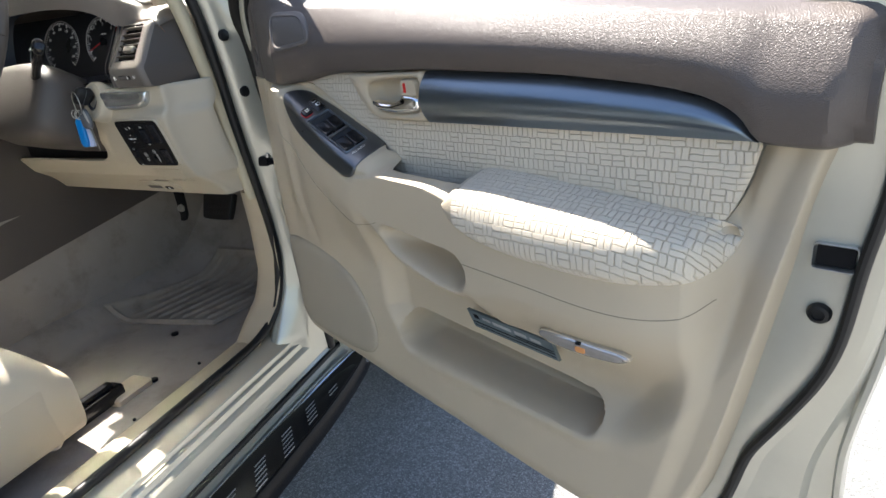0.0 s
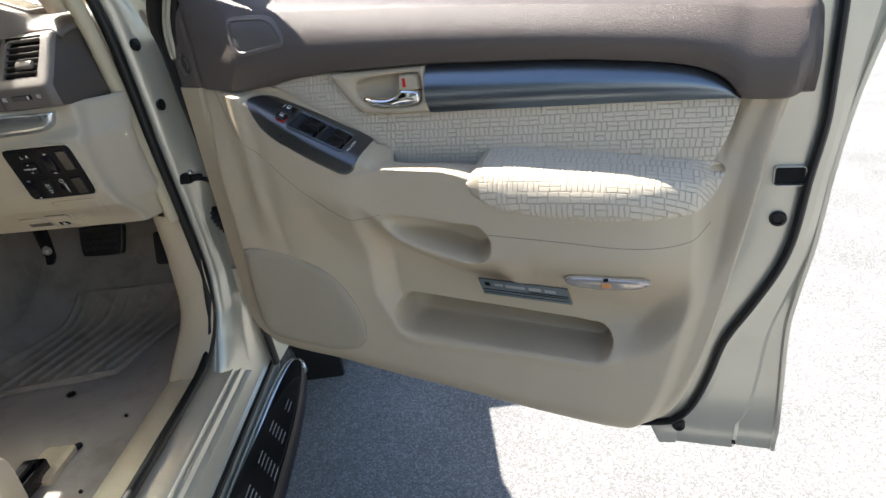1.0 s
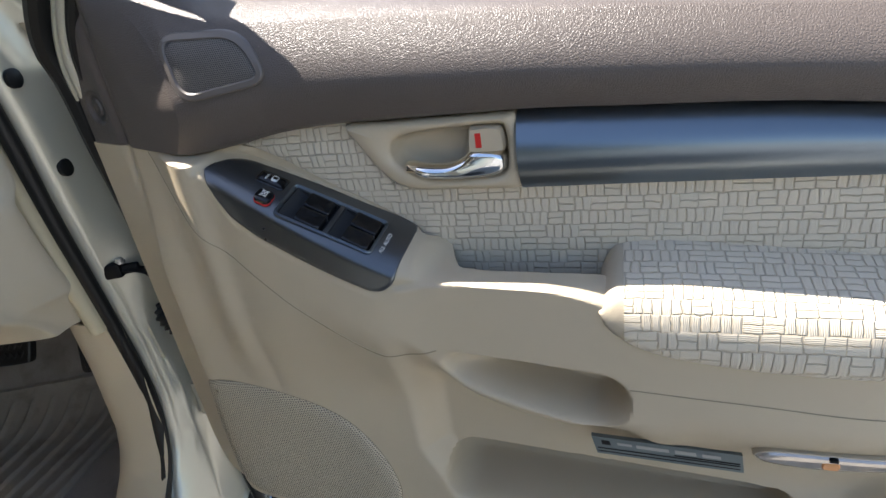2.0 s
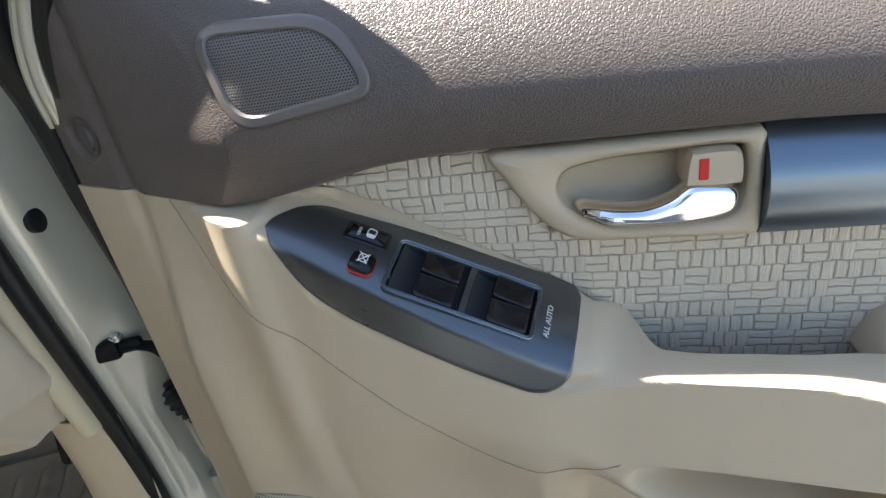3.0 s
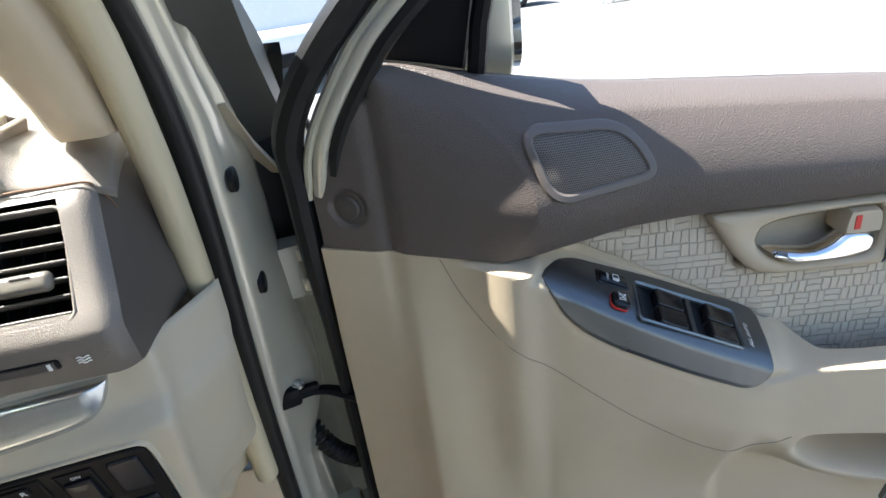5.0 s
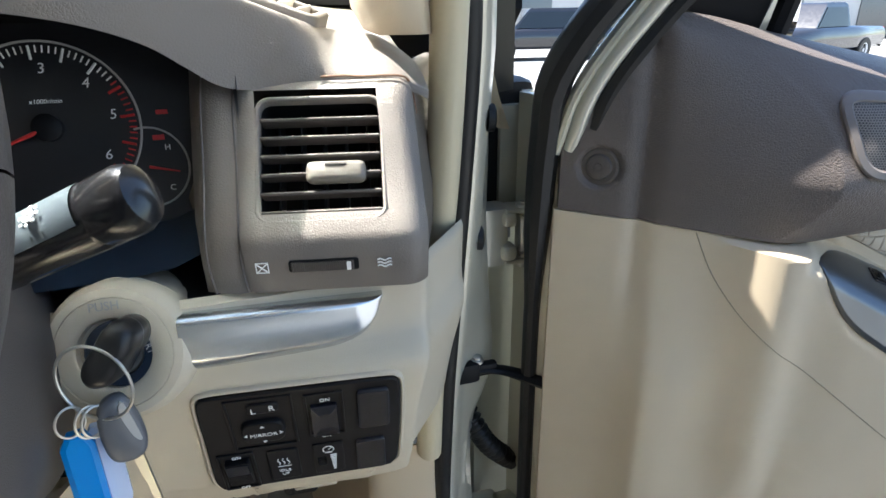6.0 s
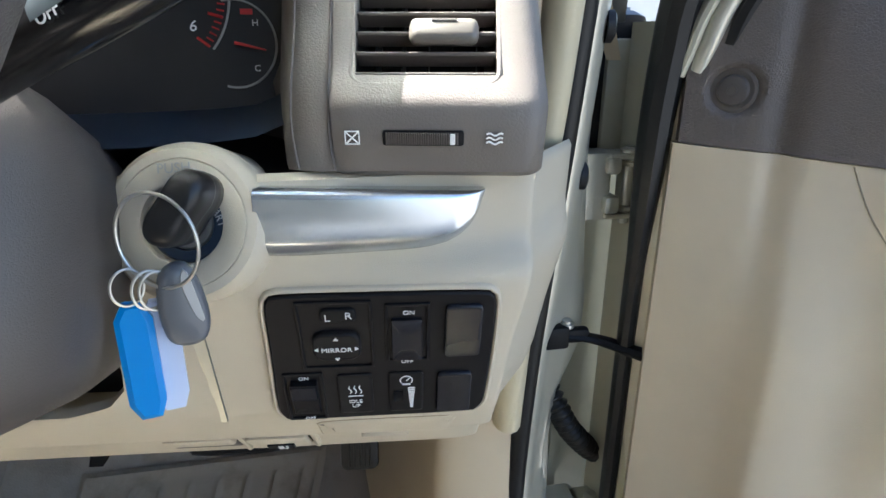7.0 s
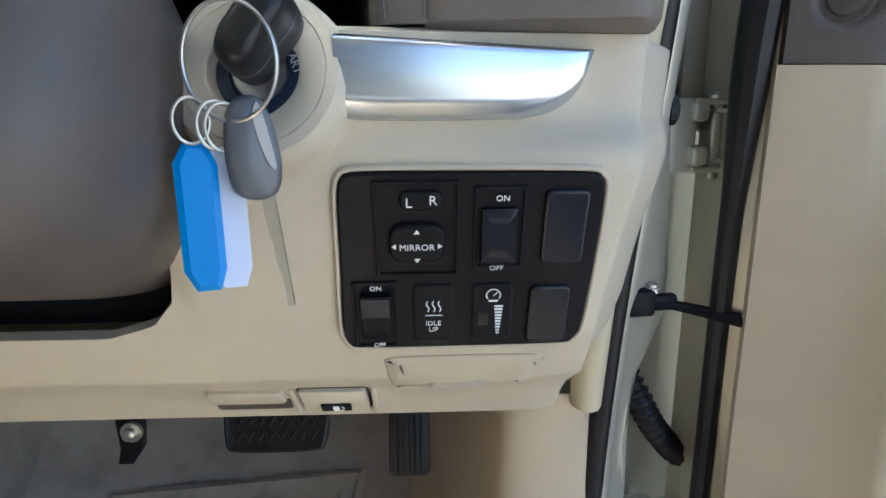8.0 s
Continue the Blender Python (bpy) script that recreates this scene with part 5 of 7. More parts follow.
# wiring boot: a corrugated rubber sleeve
bp = smooth_open([(0.078, 0.236, 0.995), (0.088, 0.226, 0.972), (0.102, 0.226, 0.945), (0.122, 0.232, 0.918), (0.145, 0.240, 0.893), (0.170, 0.24, 0.880)], 90)
part("wiring_boot", tube(bp, 0.0125 + 0.0022 * np.sin(np.linspace(0, 1, 90) * 2 * math.pi * 16), 12), RUBBER, body, "black corrugated rubber wiring boot", sharp=80)
part("boot_socket", rbox(0.180, 0.235, 0.872, 0.06, 0.06, 0.060, 0.016), RUBBER, body, "black rubber boot end")
# inside of the wing, cowl end and the gap behind the hinges
part("wing_inner", slab(np.array([[(0.105 + 0.03 * k, 0.28 + 0.30 * k, z) for z in np.linspace(0.5, 1.46, 12)] for k in np.linspace(0, 1, 6)]), (0.01, 0.0, 0)), PAINT_IN, body, "painted inner wing")
part("wing_return", slab(np.array([[(a, 0.315 + 0.012 * (a > 0.16), z) for z in np.linspace(0.66, 1.25, 8)] for a in (0.08, 0.12, 0.158, 0.162, 0.20, 0.225)]), (0, 0.012, 0)), PAINT_IN, body, "painted edge of the front wing behind the hinges", sharp=30)
part("cowl_block", rbox(0.130, 0.295, 1.325, 0.095, 0.05, 0.165, 0.016), RUBBER, body, "black foam cowl block")
part("cowl_bracket", join(rbox(0.150, 0.270, 1.31, 0.045, 0.012, 0.14, 0.004), rbox(0.160, 0.262, 1.30, 0.010, 0.012, 0.12, 0.004)), PAINT_IN, body, "painted bracket")
part("cowl_cover", loft([[(0.062, 0.20, 1.45), (0.082, 0.19, 1.45), (0.082, 0.22, 1.45)], [(0.085, 0.215, 1.40), (0.100, 0.205, 1.40), (0.102, 0.235, 1.40)], [(0.112, 0.235, 1.36), (0.122, 0.225, 1.36), (0.124, 0.25, 1.36)]]), CREAM, body, "thin cream trim clip")
# wing, bonnet and grey pillar outside
wing = []
for b in np.linspace(0.42, 2.25, 26):
    k = (b - 0.42) / 1.83
    ed = 0.22 - 0.10 * k ** 3
    wing.append([(0.13, b, 1.20 - 0.05 * k), (ed - 0.05, b, 1.155 - 0.06 * k), (ed, b, 1.06 - 0.08 * k), (ed + 0.015, b, 0.95 - 0.06 * k), (ed, b, 0.62)])
part("wing", slab(np.array(wing), (-0.012, 0, -0.01)), PAINT, body, "champagne front wing", sharp=50)
bon = []
for b in np.linspace(0.80, 2.3, 20):
    k = (b - 0.8) / 1.5
    bon.append([(a, b, 1.235 - 0.08 * k - 0.20 * ((a + 0.66) / 0.86) ** 8 - 0.02 * ((a + 0.66) / 0.86) ** 2 - 0.25 * k ** 8) for a in np.linspace(-1.46, 0.14, 24)])
part("bonnet", slab(np.array(bon), (0, 0, -0.02)), PAINT, body, "champagne bonnet", sharp=60)
# unseen filler block, added so that no sun leaks past the wing and bonnet
part("bonnet_light_block", rbox(-0.62, 1.55, 0.85, 1.46, 1.25, 0.56, 0.05), RUBBER, body, "unseen dark block added under the bonnet against light leaks")
part("outer_pillar", loft([[(0.085, 0.30, 1.20), (0.165, 0.31, 1.20), (0.175, 0.40, 1.20), (0.09, 0.40, 1.20)], [(0.075, 0.27, 1.38), (0.150, 0.28, 1.38), (0.165, 0.37, 1.38), (0.08, 0.37, 1.38)],
                           [(0.062, 0.205, 1.50), (0.120, 0.215, 1.50), (0.140, 0.28, 1.50), (0.07, 0.28, 1.50)], [(0.0, -0.12, 1.70), (0.065, -0.12, 1.70), (0.045, -0.02, 1.72), (0.0, -0.02, 1.72)], [(-0.05, -0.38, 1.79), (-0.01, -0.38, 1.79), (-0.01, -0.3, 1.80), (-0.05, -0.3, 1.80)]]),
     surface("grey_pillar_finish", (0.075, 0.075, 0.07), 0.5, vary=0.08), body, "dark grey outer windscreen pillar")
# roof and the far sides
roof = []
for b in np.linspace(-2.6, -0.24, 18):
    roof.append([(a, b, 1.80 + 0.03 * (1 - ((a + 0.72) / 0.78) ** 2) - 0.05 * max(0, (b + 0.7) / 0.4) ** 2 - 0.04 * abs((a + 0.72) / 0.74) ** 6) for a in np.linspace(-1.42, -0.03, 18)])
part("roof", slab(np.array(roof), (0, 0, -0.04)), PAINT, body, "champagne roof", sharp=60)
# added strip, out of view, that keeps the sun off the seat and floor
head = []
for k in np.linspace(0.70, 1.0, 8):
    head.append([(a, 0.512 - 0.87 * k - 0.17 * ((a + 0.72) / 0.75) ** 2 * (1 - 0.5 * k), 1.481 + 0.31 * k) for a in np.linspace(-1.40, -0.06, 20)])
part("windscreen_sun_block", slab(np.array(head), (0, -0.02, -0.03)), CREAM, body, "unseen cream strip added along the windscreen top to shade the cabin", sharp=60)
part("left_side", join(rbox(-1.46, -0.7, 0.85, 0.08, 3.6, 0.72, 0.03), rbox(-1.44, -1.25, 1.45, 0.06, 0.12, 0.62, 0.02), rbox(-1.44, -2.5, 1.45, 0.06, 0.14, 0.62, 0.02)), PAINT, body, "far side of the car")
part("rear_side", join(rbox(0.03, -1.95, 0.85, 0.10, 1.3, 0.72, 0.03), rbox(-0.02, -1.24, 1.45, 0.06, 0.12, 0.62, 0.02), rbox(-0.70, -2.6, 0.9, 1.5, 0.08, 0.8, 0.03)), PAINT, body, "rear side of the car behind the door opening")
# tinted side and rear glass, and the headlining
part("side_glass", rbox(-1.44, -0.95, 1.50, 0.012, 2.9, 0.62, 0.004), GLASS_DARK, body, "dark tinted side glass")
part("side_glass", rbox(-0.02, -1.92, 1.50, 0.012, 1.28, 0.62, 0.004), GLASS_DARK, body, "dark tinted rear side glass")
part("rear_glass", rbox(-0.70, -2.58, 1.52, 1.42, 0.012, 0.56, 0.004), GLASS_DARK, body, "dark tinted rear glass")
gl = []
for k in np.linspace(0, 1, 14):
    gl.append([(a, 0.52 - 0.87 * k - 0.17 * ((a + 0.72) / 0.75) ** 2 * (1 - 0.5 * k), 1.490 + 0.31 * k) for a in np.linspace(-1.42, 0.02, 20)])
part("cowl", slab(np.array([[(a, 0.52 - 0.17 * ((a + 0.72) / 0.75) ** 2 + 0.30 * q, 1.492 - 0.27 * q) for a in np.linspace(-1.42, 0.16, 22)] for q in np.linspace(0, 1.6, 7)]), (0, 0, -0.012)), RUBBER, body, "black cowl below the windscreen")
part("windscreen_seal", tube([(a, 0.518 - 0.17 * ((a + 0.72) / 0.75) ** 2, 1.494) for a in np.linspace(-1.40, 0.0, 24)], 0.010, 8), RUBBER, body, "black seal at the foot of the windscreen")
glass = part("windscreen", slab(np.array(gl), (0, 0.003, 0.004)), SCREEN, body, "clear dusty windscreen")
glass.visible_shadow = False
# floor: carpet with a rising toe board
fl = []
for b in np.linspace(-1.3, 1.0, 60):
    row = []
    for a in np.linspace(-0.74, -0.085, 40):
        z = 0.552 + 0.42 * ss(0.50, 1.02, b) + 0.09 * (1 - ss(-0.74, -0.60, a)) ** 2 + 0.03 * ss(-0.15, -0.09, a) + 0.004 * math.sin(a * 31 + b * 7) * math.cos(b * 23)
        row.append((a, b, z))
    fl.append(row)
floor_ob = part("floor_carpet", slab(np.array(fl), (0, 0, -0.02)), CARPET, body, "grey-beige carpet, worn and stained")
for a, b in ((-0.270, -0.055), (-0.41, 0.16), (-0.20, 0.04), (-0.18, -0.20)):
    r = 0.011 if b in (-0.055, 0.16) else 0.004
    part("carpet_hole", lathe([(r, -0.002), (r, 0.003), (r * 0.7, 0.004), (0, 0.003)], Matrix.Translation((a, b, 0.555)), 16), BLACK, floor_ob, "dark fixing hole")
part("firewall", rbox(-0.6, 1.06, 0.95, 1.7, 0.04, 0.9, 0.01), RUBBER, body, "dark bulkhead")
cons = []
for b in np.linspace(-0.6, 0.95, 12):
    cons.append([(-0.74 + 0.02 * s, b, 0.55 + 0.43 * s) for s in np.linspace(0, 1, 8)] + [(-0.76, b, 1.0), (-1.1, b, 1.0)])
part("tunnel_side", slab(np.array(cons), (-0.02, 0, 0)), CARPET, body, "grey-beige carpeted side of the centre tunnel")

rows = []
for b in np.linspace(-0.75, 0.62, 20):
    z0 = 0.832 + 0.115 * (b + 0.07)
    top = 1.02 + 0.34 * float(ss(-0.40, 0.10, b))
    rows.append([(-0.712 - 0.03 * k, b, z0 + (top - z0) * k) for k in np.linspace(0, 1, 6)] + [(-0.76, b, top + 0.015), (-0.82, b, top + 0.02), (-1.1, b, top + 0.02)])
part("console_side", slab(np.array(rows), (-0.012, 0, 0)), BROWN_HARD, body, "dark brown plastic side of the centre console", sharp=50)

# ---------- running board ----------
surface_slot = surface("worn_tread_edge", (0.30, 0.30, 0.30), 0.5, vary=0.3, vary_size=0.01)
board = thing("running_board", CAR, "dark running board with a silver nose and slotted black tread", "running board")
top = smooth_closed([(0.092, -1.3), (0.092, -0.6), (0.094, -0.1), (0.098, 0.12), (0.104, 0.28), (0.122, 0.352), (0.150, 0.352), (0.174, 0.290), (0.196, 0.12), (0.206, -0.1), (0.208, -0.6), (0.208, -1.3)], 110)
part("board_shell", loft([[(x, y, 0.385) for x, y in inset(top, 0.02)], [(x, y, 0.41) for x, y in top], [(x, y, 0.452) for x, y in top], [(x, y, 0.460) for x, y in inset(top, 0.005)]]), TREAD, board, "black board shell", sharp=40)
tr_ = smooth_closed([(0.100, -1.29), (0.100, -0.6), (0.102, -0.2), (0.112, 0.02), (0.134, 0.17), (0.156, 0.245), (0.170, 0.255), (0.181, 0.19), (0.193, 0.05), (0.197, -0.15), (0.199, -0.6), (0.199, -1.29)], 110)
part("tread", loft([[(x, y, 0.455) for x, y in tr_], [(x, y, 0.4635) for x, y in tr_], [(x, y, 0.4645) for x, y in inset(tr_, 0.003)]]), TREAD, board, "black rubber tread")
for i in range(7):
    for j in range(6):
        b = 0.17 - 0.105 * i - 0.012 * j
        a = 0.142 + 0.0105 * j
        if a < 0.195 - 0.10 * max(0, b + 0.02) and (b < 0.12 or j > 1):
            part("tread_rib", rbox(a, b - 0.018, 0.4655, 0.0022, 0.040, 0.003, 0.0008, 1), surface_slot, board, "worn slot of the tread")
part("board_nose", tube(smooth_open([(0.100, -1.2, 0.452), (0.100, -0.5, 0.452), (0.102, 0.05, 0.453), (0.108, 0.24, 0.453), (0.122, 0.335, 0.451), (0.145, 0.350, 0.449), (0.168, 0.30, 0.447)], 70), 0.0125, 12, 0.9), DASH_SILVER, board, "silver rounded nose strip")
part("mud_flap", rbox(0.12, 0.62, 0.36, 0.16, 0.03, 0.34, 0.01), RUBBER, body, "black rubber mud flap")
wheel = part("front_wheel", lathe([(0.20, -0.11), (0.33, -0.11), (0.36, -0.08), (0.365, 0.0), (0.36, 0.08), (0.33, 0.11), (0.22, 0.11), (0.20, 0.09)], frame_of((0.05, 1.12, 0.365), (0, 1, 0), (0, 0, 1)), 40), RUBBER, body, "black tyre")

# ---------- seat, rail and mat ----------
seat = thing("front_seat", CAR, "cream front seat beside the door opening", "car seat")
cu = []
for s in np.linspace(0, 1, 22):
    b = -0.285 - 0.52 * s
    k = min(1, math.sin(min(1, s / 0.16) * math.pi / 2))
    h = 0.76 + 0.095 * k - 0.03 * s
    cu.append([(-0.445 + 0.245 * math.copysign(abs(math.cos(q)) ** 0.55, math.cos(q)), b, 0.70 + (h - 0.70) * max(0, math.sin(q)) ** 0.5 - (0.0 if math.sin(q) > 0 else 0.13 * (-math.sin(q)) ** 0.4)) for q in np.linspace(0, 2 * math.pi, 36, endpoint=False)])
part("cushion", loft(cu), SEAT, seat, "cream seat cushion", sharp=60)
part("valance", loft([[(-0.44 + 0.235 * math.copysign(abs(math.cos(q)) ** 0.4, math.cos(q)), b0 + 0.03 * math.sin(q), z) for q in np.linspace(0, 2 * math.pi, 30, endpoint=False)] for b0, z in ((-0.33, 0.745), (-0.315, 0.68), (-0.34, 0.62), (-0.36, 0.60))]), SEAT, seat, "cream seat valance", sharp=60)
part("side_valance", rbox(-0.215, -0.62, 0.68, 0.03, 0.56, 0.15, 0.014), SEAT, seat)
bk = []
for s in np.linspace(0, 1, 16):
    z = 0.80 + 0.62 * s
    b = -0.80 - 0.24 * s
    bk.append([(-0.445 + 0.24 * math.copysign(abs(math.cos(q)) ** 0.5, math.cos(q)) * (1 - 0.15 * s), b + 0.065 * math.sin(q), z) for q in np.linspace(0, 2 * math.pi, 30, endpoint=False)])
part("backrest", loft(bk), SEAT, seat, "cream seat backrest", sharp=60)
for a in (-0.30, -0.62):
    part("seat_rail", join(rbox(a, -0.46, 0.578, 0.042, 0.66, 0.040, 0.006), rbox(a, -0.46, 0.604, 0.022, 0.62, 0.018, 0.004)), BLACK_GLOSS, seat, "black steel seat rail")
part("rail_cover", loft([[(-0.30 + x, y, z) for x, y in rrect(0, -0.115, 0.075, 0.11, 0.012)] for z in (0.552, 0.566)] + [[(-0.30 + x, y, 0.572) for x, y in rrect(0, -0.115, 0.055, 0.09, 0.012)]]), CREAM, seat, "cream rail end cover")

mat_ = thing("floor_mat", CAR, "beige ribbed vinyl floor mat, dirty and worn", "floor mat")
rows = []
for s in np.linspace(0, 1, 90):
    row = []
    for q in np.linspace(0, 1, 120):
        a = -0.705 + 0.385 * q + (0.070 + 0.05 * q) * s
        b = 0.172 + 0.06 * q + (0.468 - 0.06 * q) * s
        z = 0.560 + 0.42 * float(ss(0.50, 1.02, b)) + 0.09 * (1 - float(ss(-0.74, -0.60, a))) ** 2
        e = min(q, 1 - q, s, 1 - s)
        rib = 0.0075 * max(0.0, math.sin(2 * math.pi * (q * 8.5 - 0.55 * math.sin(1.9 * s)))) ** 4 * float(ss(0.05, 0.09, e))
        roll = 0.008 * math.exp(-((e - 0.022) / 0.012) ** 2)
        row.append((a, b, z + rib + roll))
    rows.append(row)
part("mat_sheet", slab(np.array(rows), (0, 0, -0.006)), MAT, mat_, "ribbed beige vinyl")


# ---------- dashboard ----------
SURF_GREY = surface("stalk_grey", (0.065, 0.080, 0.090), 0.32, vary=0.1, coat=0.2)
surface_vane = surface("pale_vane", (0.50, 0.46, 0.40), 0.5, vary=0.05)
dash = thing("dashboard", Matrix(), "brown and cream car dashboard with vent, switches and instruments", "dashboard")


def knee_y(z):
    return float(np.interp(z, [1.00, 1.018, 1.030, 1.045, 1.060, 1.085, 1.123, 1.23, 1.258, 1.30], [0.142, 0.131, 0.122, 0.110, 0.094, 0.058, 0.034, 0.001, -0.004, -0.006]))


# lower cream panel, with the mouth for the column; its end turns back towards the pillar
EDGE_X = curve([(1.0, 0.616), (1.08, 0.616), (1.12, 0.617), (1.18, 0.622), (1.23, 0.629), (1.31, 0.632)])
rows = []
zs = np.concatenate([np.linspace(1.018, 1.13, 26), np.linspace(1.135, 1.302, 26)])
for x in np.concatenate([np.linspace(-0.35, 0.30, 20), np.linspace(0.305, 0.66, 80)]):
    row = []
    for z in zs:
        lip = float(np.interp(x, [-0.35, 0.20, 0.31, 0.34, 0.356, 0.364, 0.37, 0.66], [1.128, 1.128, 1.128, 1.137, 1.155, 1.20, 1.302, 1.302]))
        zz = min(z, lip)
        y = knee_y(zz) - 0.006 * float(ss(0.03, 0.0, abs(x - 0.37) + 0.4 * abs(1.2 - zz)))
        y = y + float(ss(1.236, 1.262, zz)) * (0.003 + 0.13 * max(0.0, min(x, 0.59) - 0.463))
        k = max(0.0, x - 0.57) / 0.09
        xe = float(EDGE_X(zz))
        xx = x if k <= 0 else 0.57 + (xe - 0.57) * math.sin(min(1, k / 0.7) * math.pi / 2)
        y = y + 0.010 * min(1, k / 0.7) ** 2 + 0.012 * float(ss(0.5, 0.7, k)) + max(0.0, k - 0.7) / 0.3 * 0.075
        row.append((xx + 0.045 * max(0.0, k - 0.72) / 0.28, y, zz))
    rows.append(row)
part("lower_panel", slab(np.array(rows), (0, 0.008, 0.003)), CREAM_DASH, dash, "cream plastic lower dash panel", sharp=60)
part("panel_underside", rbox(0.30, 0.25, 1.026, 0.56, 0.22, 0.014, 0.004), CREAM_DASH, dash)

# vent pod: brown housing with its side and chin
POD = [(0.030, 1.302), (0.004, 1.303), (-0.004, 1.307), (-0.008, 1.325), (-0.011, 1.342), (-0.008, 1.3485), (0.001, 1.359), (0.020, 1.388), (0.040, 1.418), (0.048, 1.430), (0.056, 1.4345), (0.085, 1.438)]
pod_x = np.array([0.5065, 0.5075, 0.511, 0.5205, 0.54, 0.56, 0.58, 0.6005, 0.612, 0.618, 0.6225, 0.626])


def pod_point(x, i):
    y, z = POD[i]
    y = y - 0.1 * (x - 0.557)
    r = max(0.0, x - 0.612) / 0.014
    return (x, y + 0.012 * r ** 2 + (0.003 if x < 0.508 else 0), z)


P = np.array([[pod_point(x, i) for i in range(len(POD))] for x in pod_x])
# the face is left open where the grille sits: rows 6..9, columns 3..7
f = []
n, m = P.shape[:2]
for i in range(n - 1):
    for j in range(m - 1):
        if not (3 <= i < 7 and 6 <= j < 9):
            f.append([i * m + j, (i + 1) * m + j, (i + 1) * m + j + 1, i * m + j + 1])
pod = part("vent_pod", (P.reshape(-1, 3), f), DASH_BROWN, dash, "grey-brown vent pod", sharp=50)
side = []
for s in np.linspace(0, 1, 12):
    side.append([(pod_point(0.626, i)[0] + 0.040 * s ** 1.2, pod_point(0.626, i)[1] + (0.17 - pod_point(0.626, i)[1] * 0.6) * s, pod_point(0.626, i)[2] + (0.004 if i > 8 else 0) * s) for i in range(len(POD))])
part("pod_side", slab(np.array(side), (-0.004, 0, 0)), BROWN_HARD, pod, "brown end of the pod", sharp=50)
VF = frame_of((0.5603, 0.0215, 1.3895), (1, -0.1, 0.0), (0, 0.56, 0.83))


def in_vent(x, y, h):
    return tuple(VF @ Vector((x, y, h)))


hole = rrect(0, 0, 0.0785, 0.0815, 0.007)
rim = frame_ring(inset(hole, -0.0032), hole, in_vent, -0.012, 0.0008, 0.0010)
part("vent_rim", rim, DASH_BROWN, pod, "rounded vent rim", sharp=50)
part("vent_duct", loft([[in_vent(x, y, -0.001) for x, y in inset(hole, -0.0005)], [in_vent(x, y, -0.055) for x, y in inset(hole, 0.004)]], (False, True)), BLACK, pod, "dark vent duct", sharp=50)
for i in range(6):
    yy = 0.0275 - 0.0127 * i
    part("vent_slat", rbox(0, yy, -0.006, 0.0780, 0.0024, 0.013, 0.001, 1, VF @ pose(0, 0, 0) @ Matrix.Translation((0, 0, 0))), BROWN_HARD, pod, "horizontal vent slat")
for i in range(5):
    part("vent_vane", rbox(-0.030 + 0.0150 * i, 0, -0.030, 0.0014, 0.078, 0.020, 0.0005, 1, VF), BLACK, pod)
part("vent_tab", rbox(0.0100, 0.0 - 0.0127 * 0.85, 0.001, 0.0385, 0.0150, 0.010, 0.0045, 3, VF), surface("tab_grey", (0.125, 0.112, 0.094), 0.4, vary=0.05), pod, "grey-beige vent tab")
part("tab_slot", rbox(0.0100, -0.0065, 0.0062, 0.014, 0.0018, 0.001, 0.0004, 1, VF), BROWN_HARD, pod)
CF = frame_of((0.556, -0.0086, 1.3265), (1, -0.1, 0.0), (0, -0.17, 1))


def in_chin(x, y, h):
    return tuple(CF @ Vector((x, y, h)))


part("wheel_slot", plate(rrect(0.0005, 0.0, 0.0450, 0.0090, 0.002), in_chin, [(0, -0.003), (0.0002, 0.0005), (0.0008, 0.0007)]), BLACK, pod, "dark thumb-wheel slot")
tw = join(*[rbox(-0.0195 + 0.00125 * i, 0.0, 0.0012 + 0.0006 * math.cos((i - 16) / 10), 0.0009, 0.0068, 0.0018, 0.0003, 1, CF) for i in range(32)])
part("thumb_wheel", tw, BROWN_HARD, pod, "ribbed vent thumb wheel")
part("wheel_mark", rbox(0.0165, 0, 0.0022, 0.0028, 0.0062, 0.0012, 0.0003, 1, CF), WHITE, pod, "white index mark")
sx = -0.0385
part("closed_symbol", join(frame_ring(rrect(sx, 0, 0.0082, 0.0078, 0.0003), rrect(sx, 0, 0.0070, 0.0066, 0.0002), in_chin, 0.0, 0.0009, 0.0002),
                           tube([in_chin(sx - 0.0035, -0.0033, 0.0007), in_chin(sx + 0.0035, 0.0033, 0.0007)], 0.0005, 6), tube([in_chin(sx - 0.0035, 0.0033, 0.0007), in_chin(sx + 0.0035, -0.0033, 0.0007)], 0.0005, 6)), WHITE, pod, "white crossed square")
for k in (-1, 0, 1):
    part("open_symbol", tube([in_chin(0.0395 + 0.009 * (q - 0.5), 0.0024 * k + 0.0007 * math.sin(q * 9), 0.0009) for q in np.linspace(0, 1, 10)], 0.00055, 6), WHITE, pod, "white wavy line")
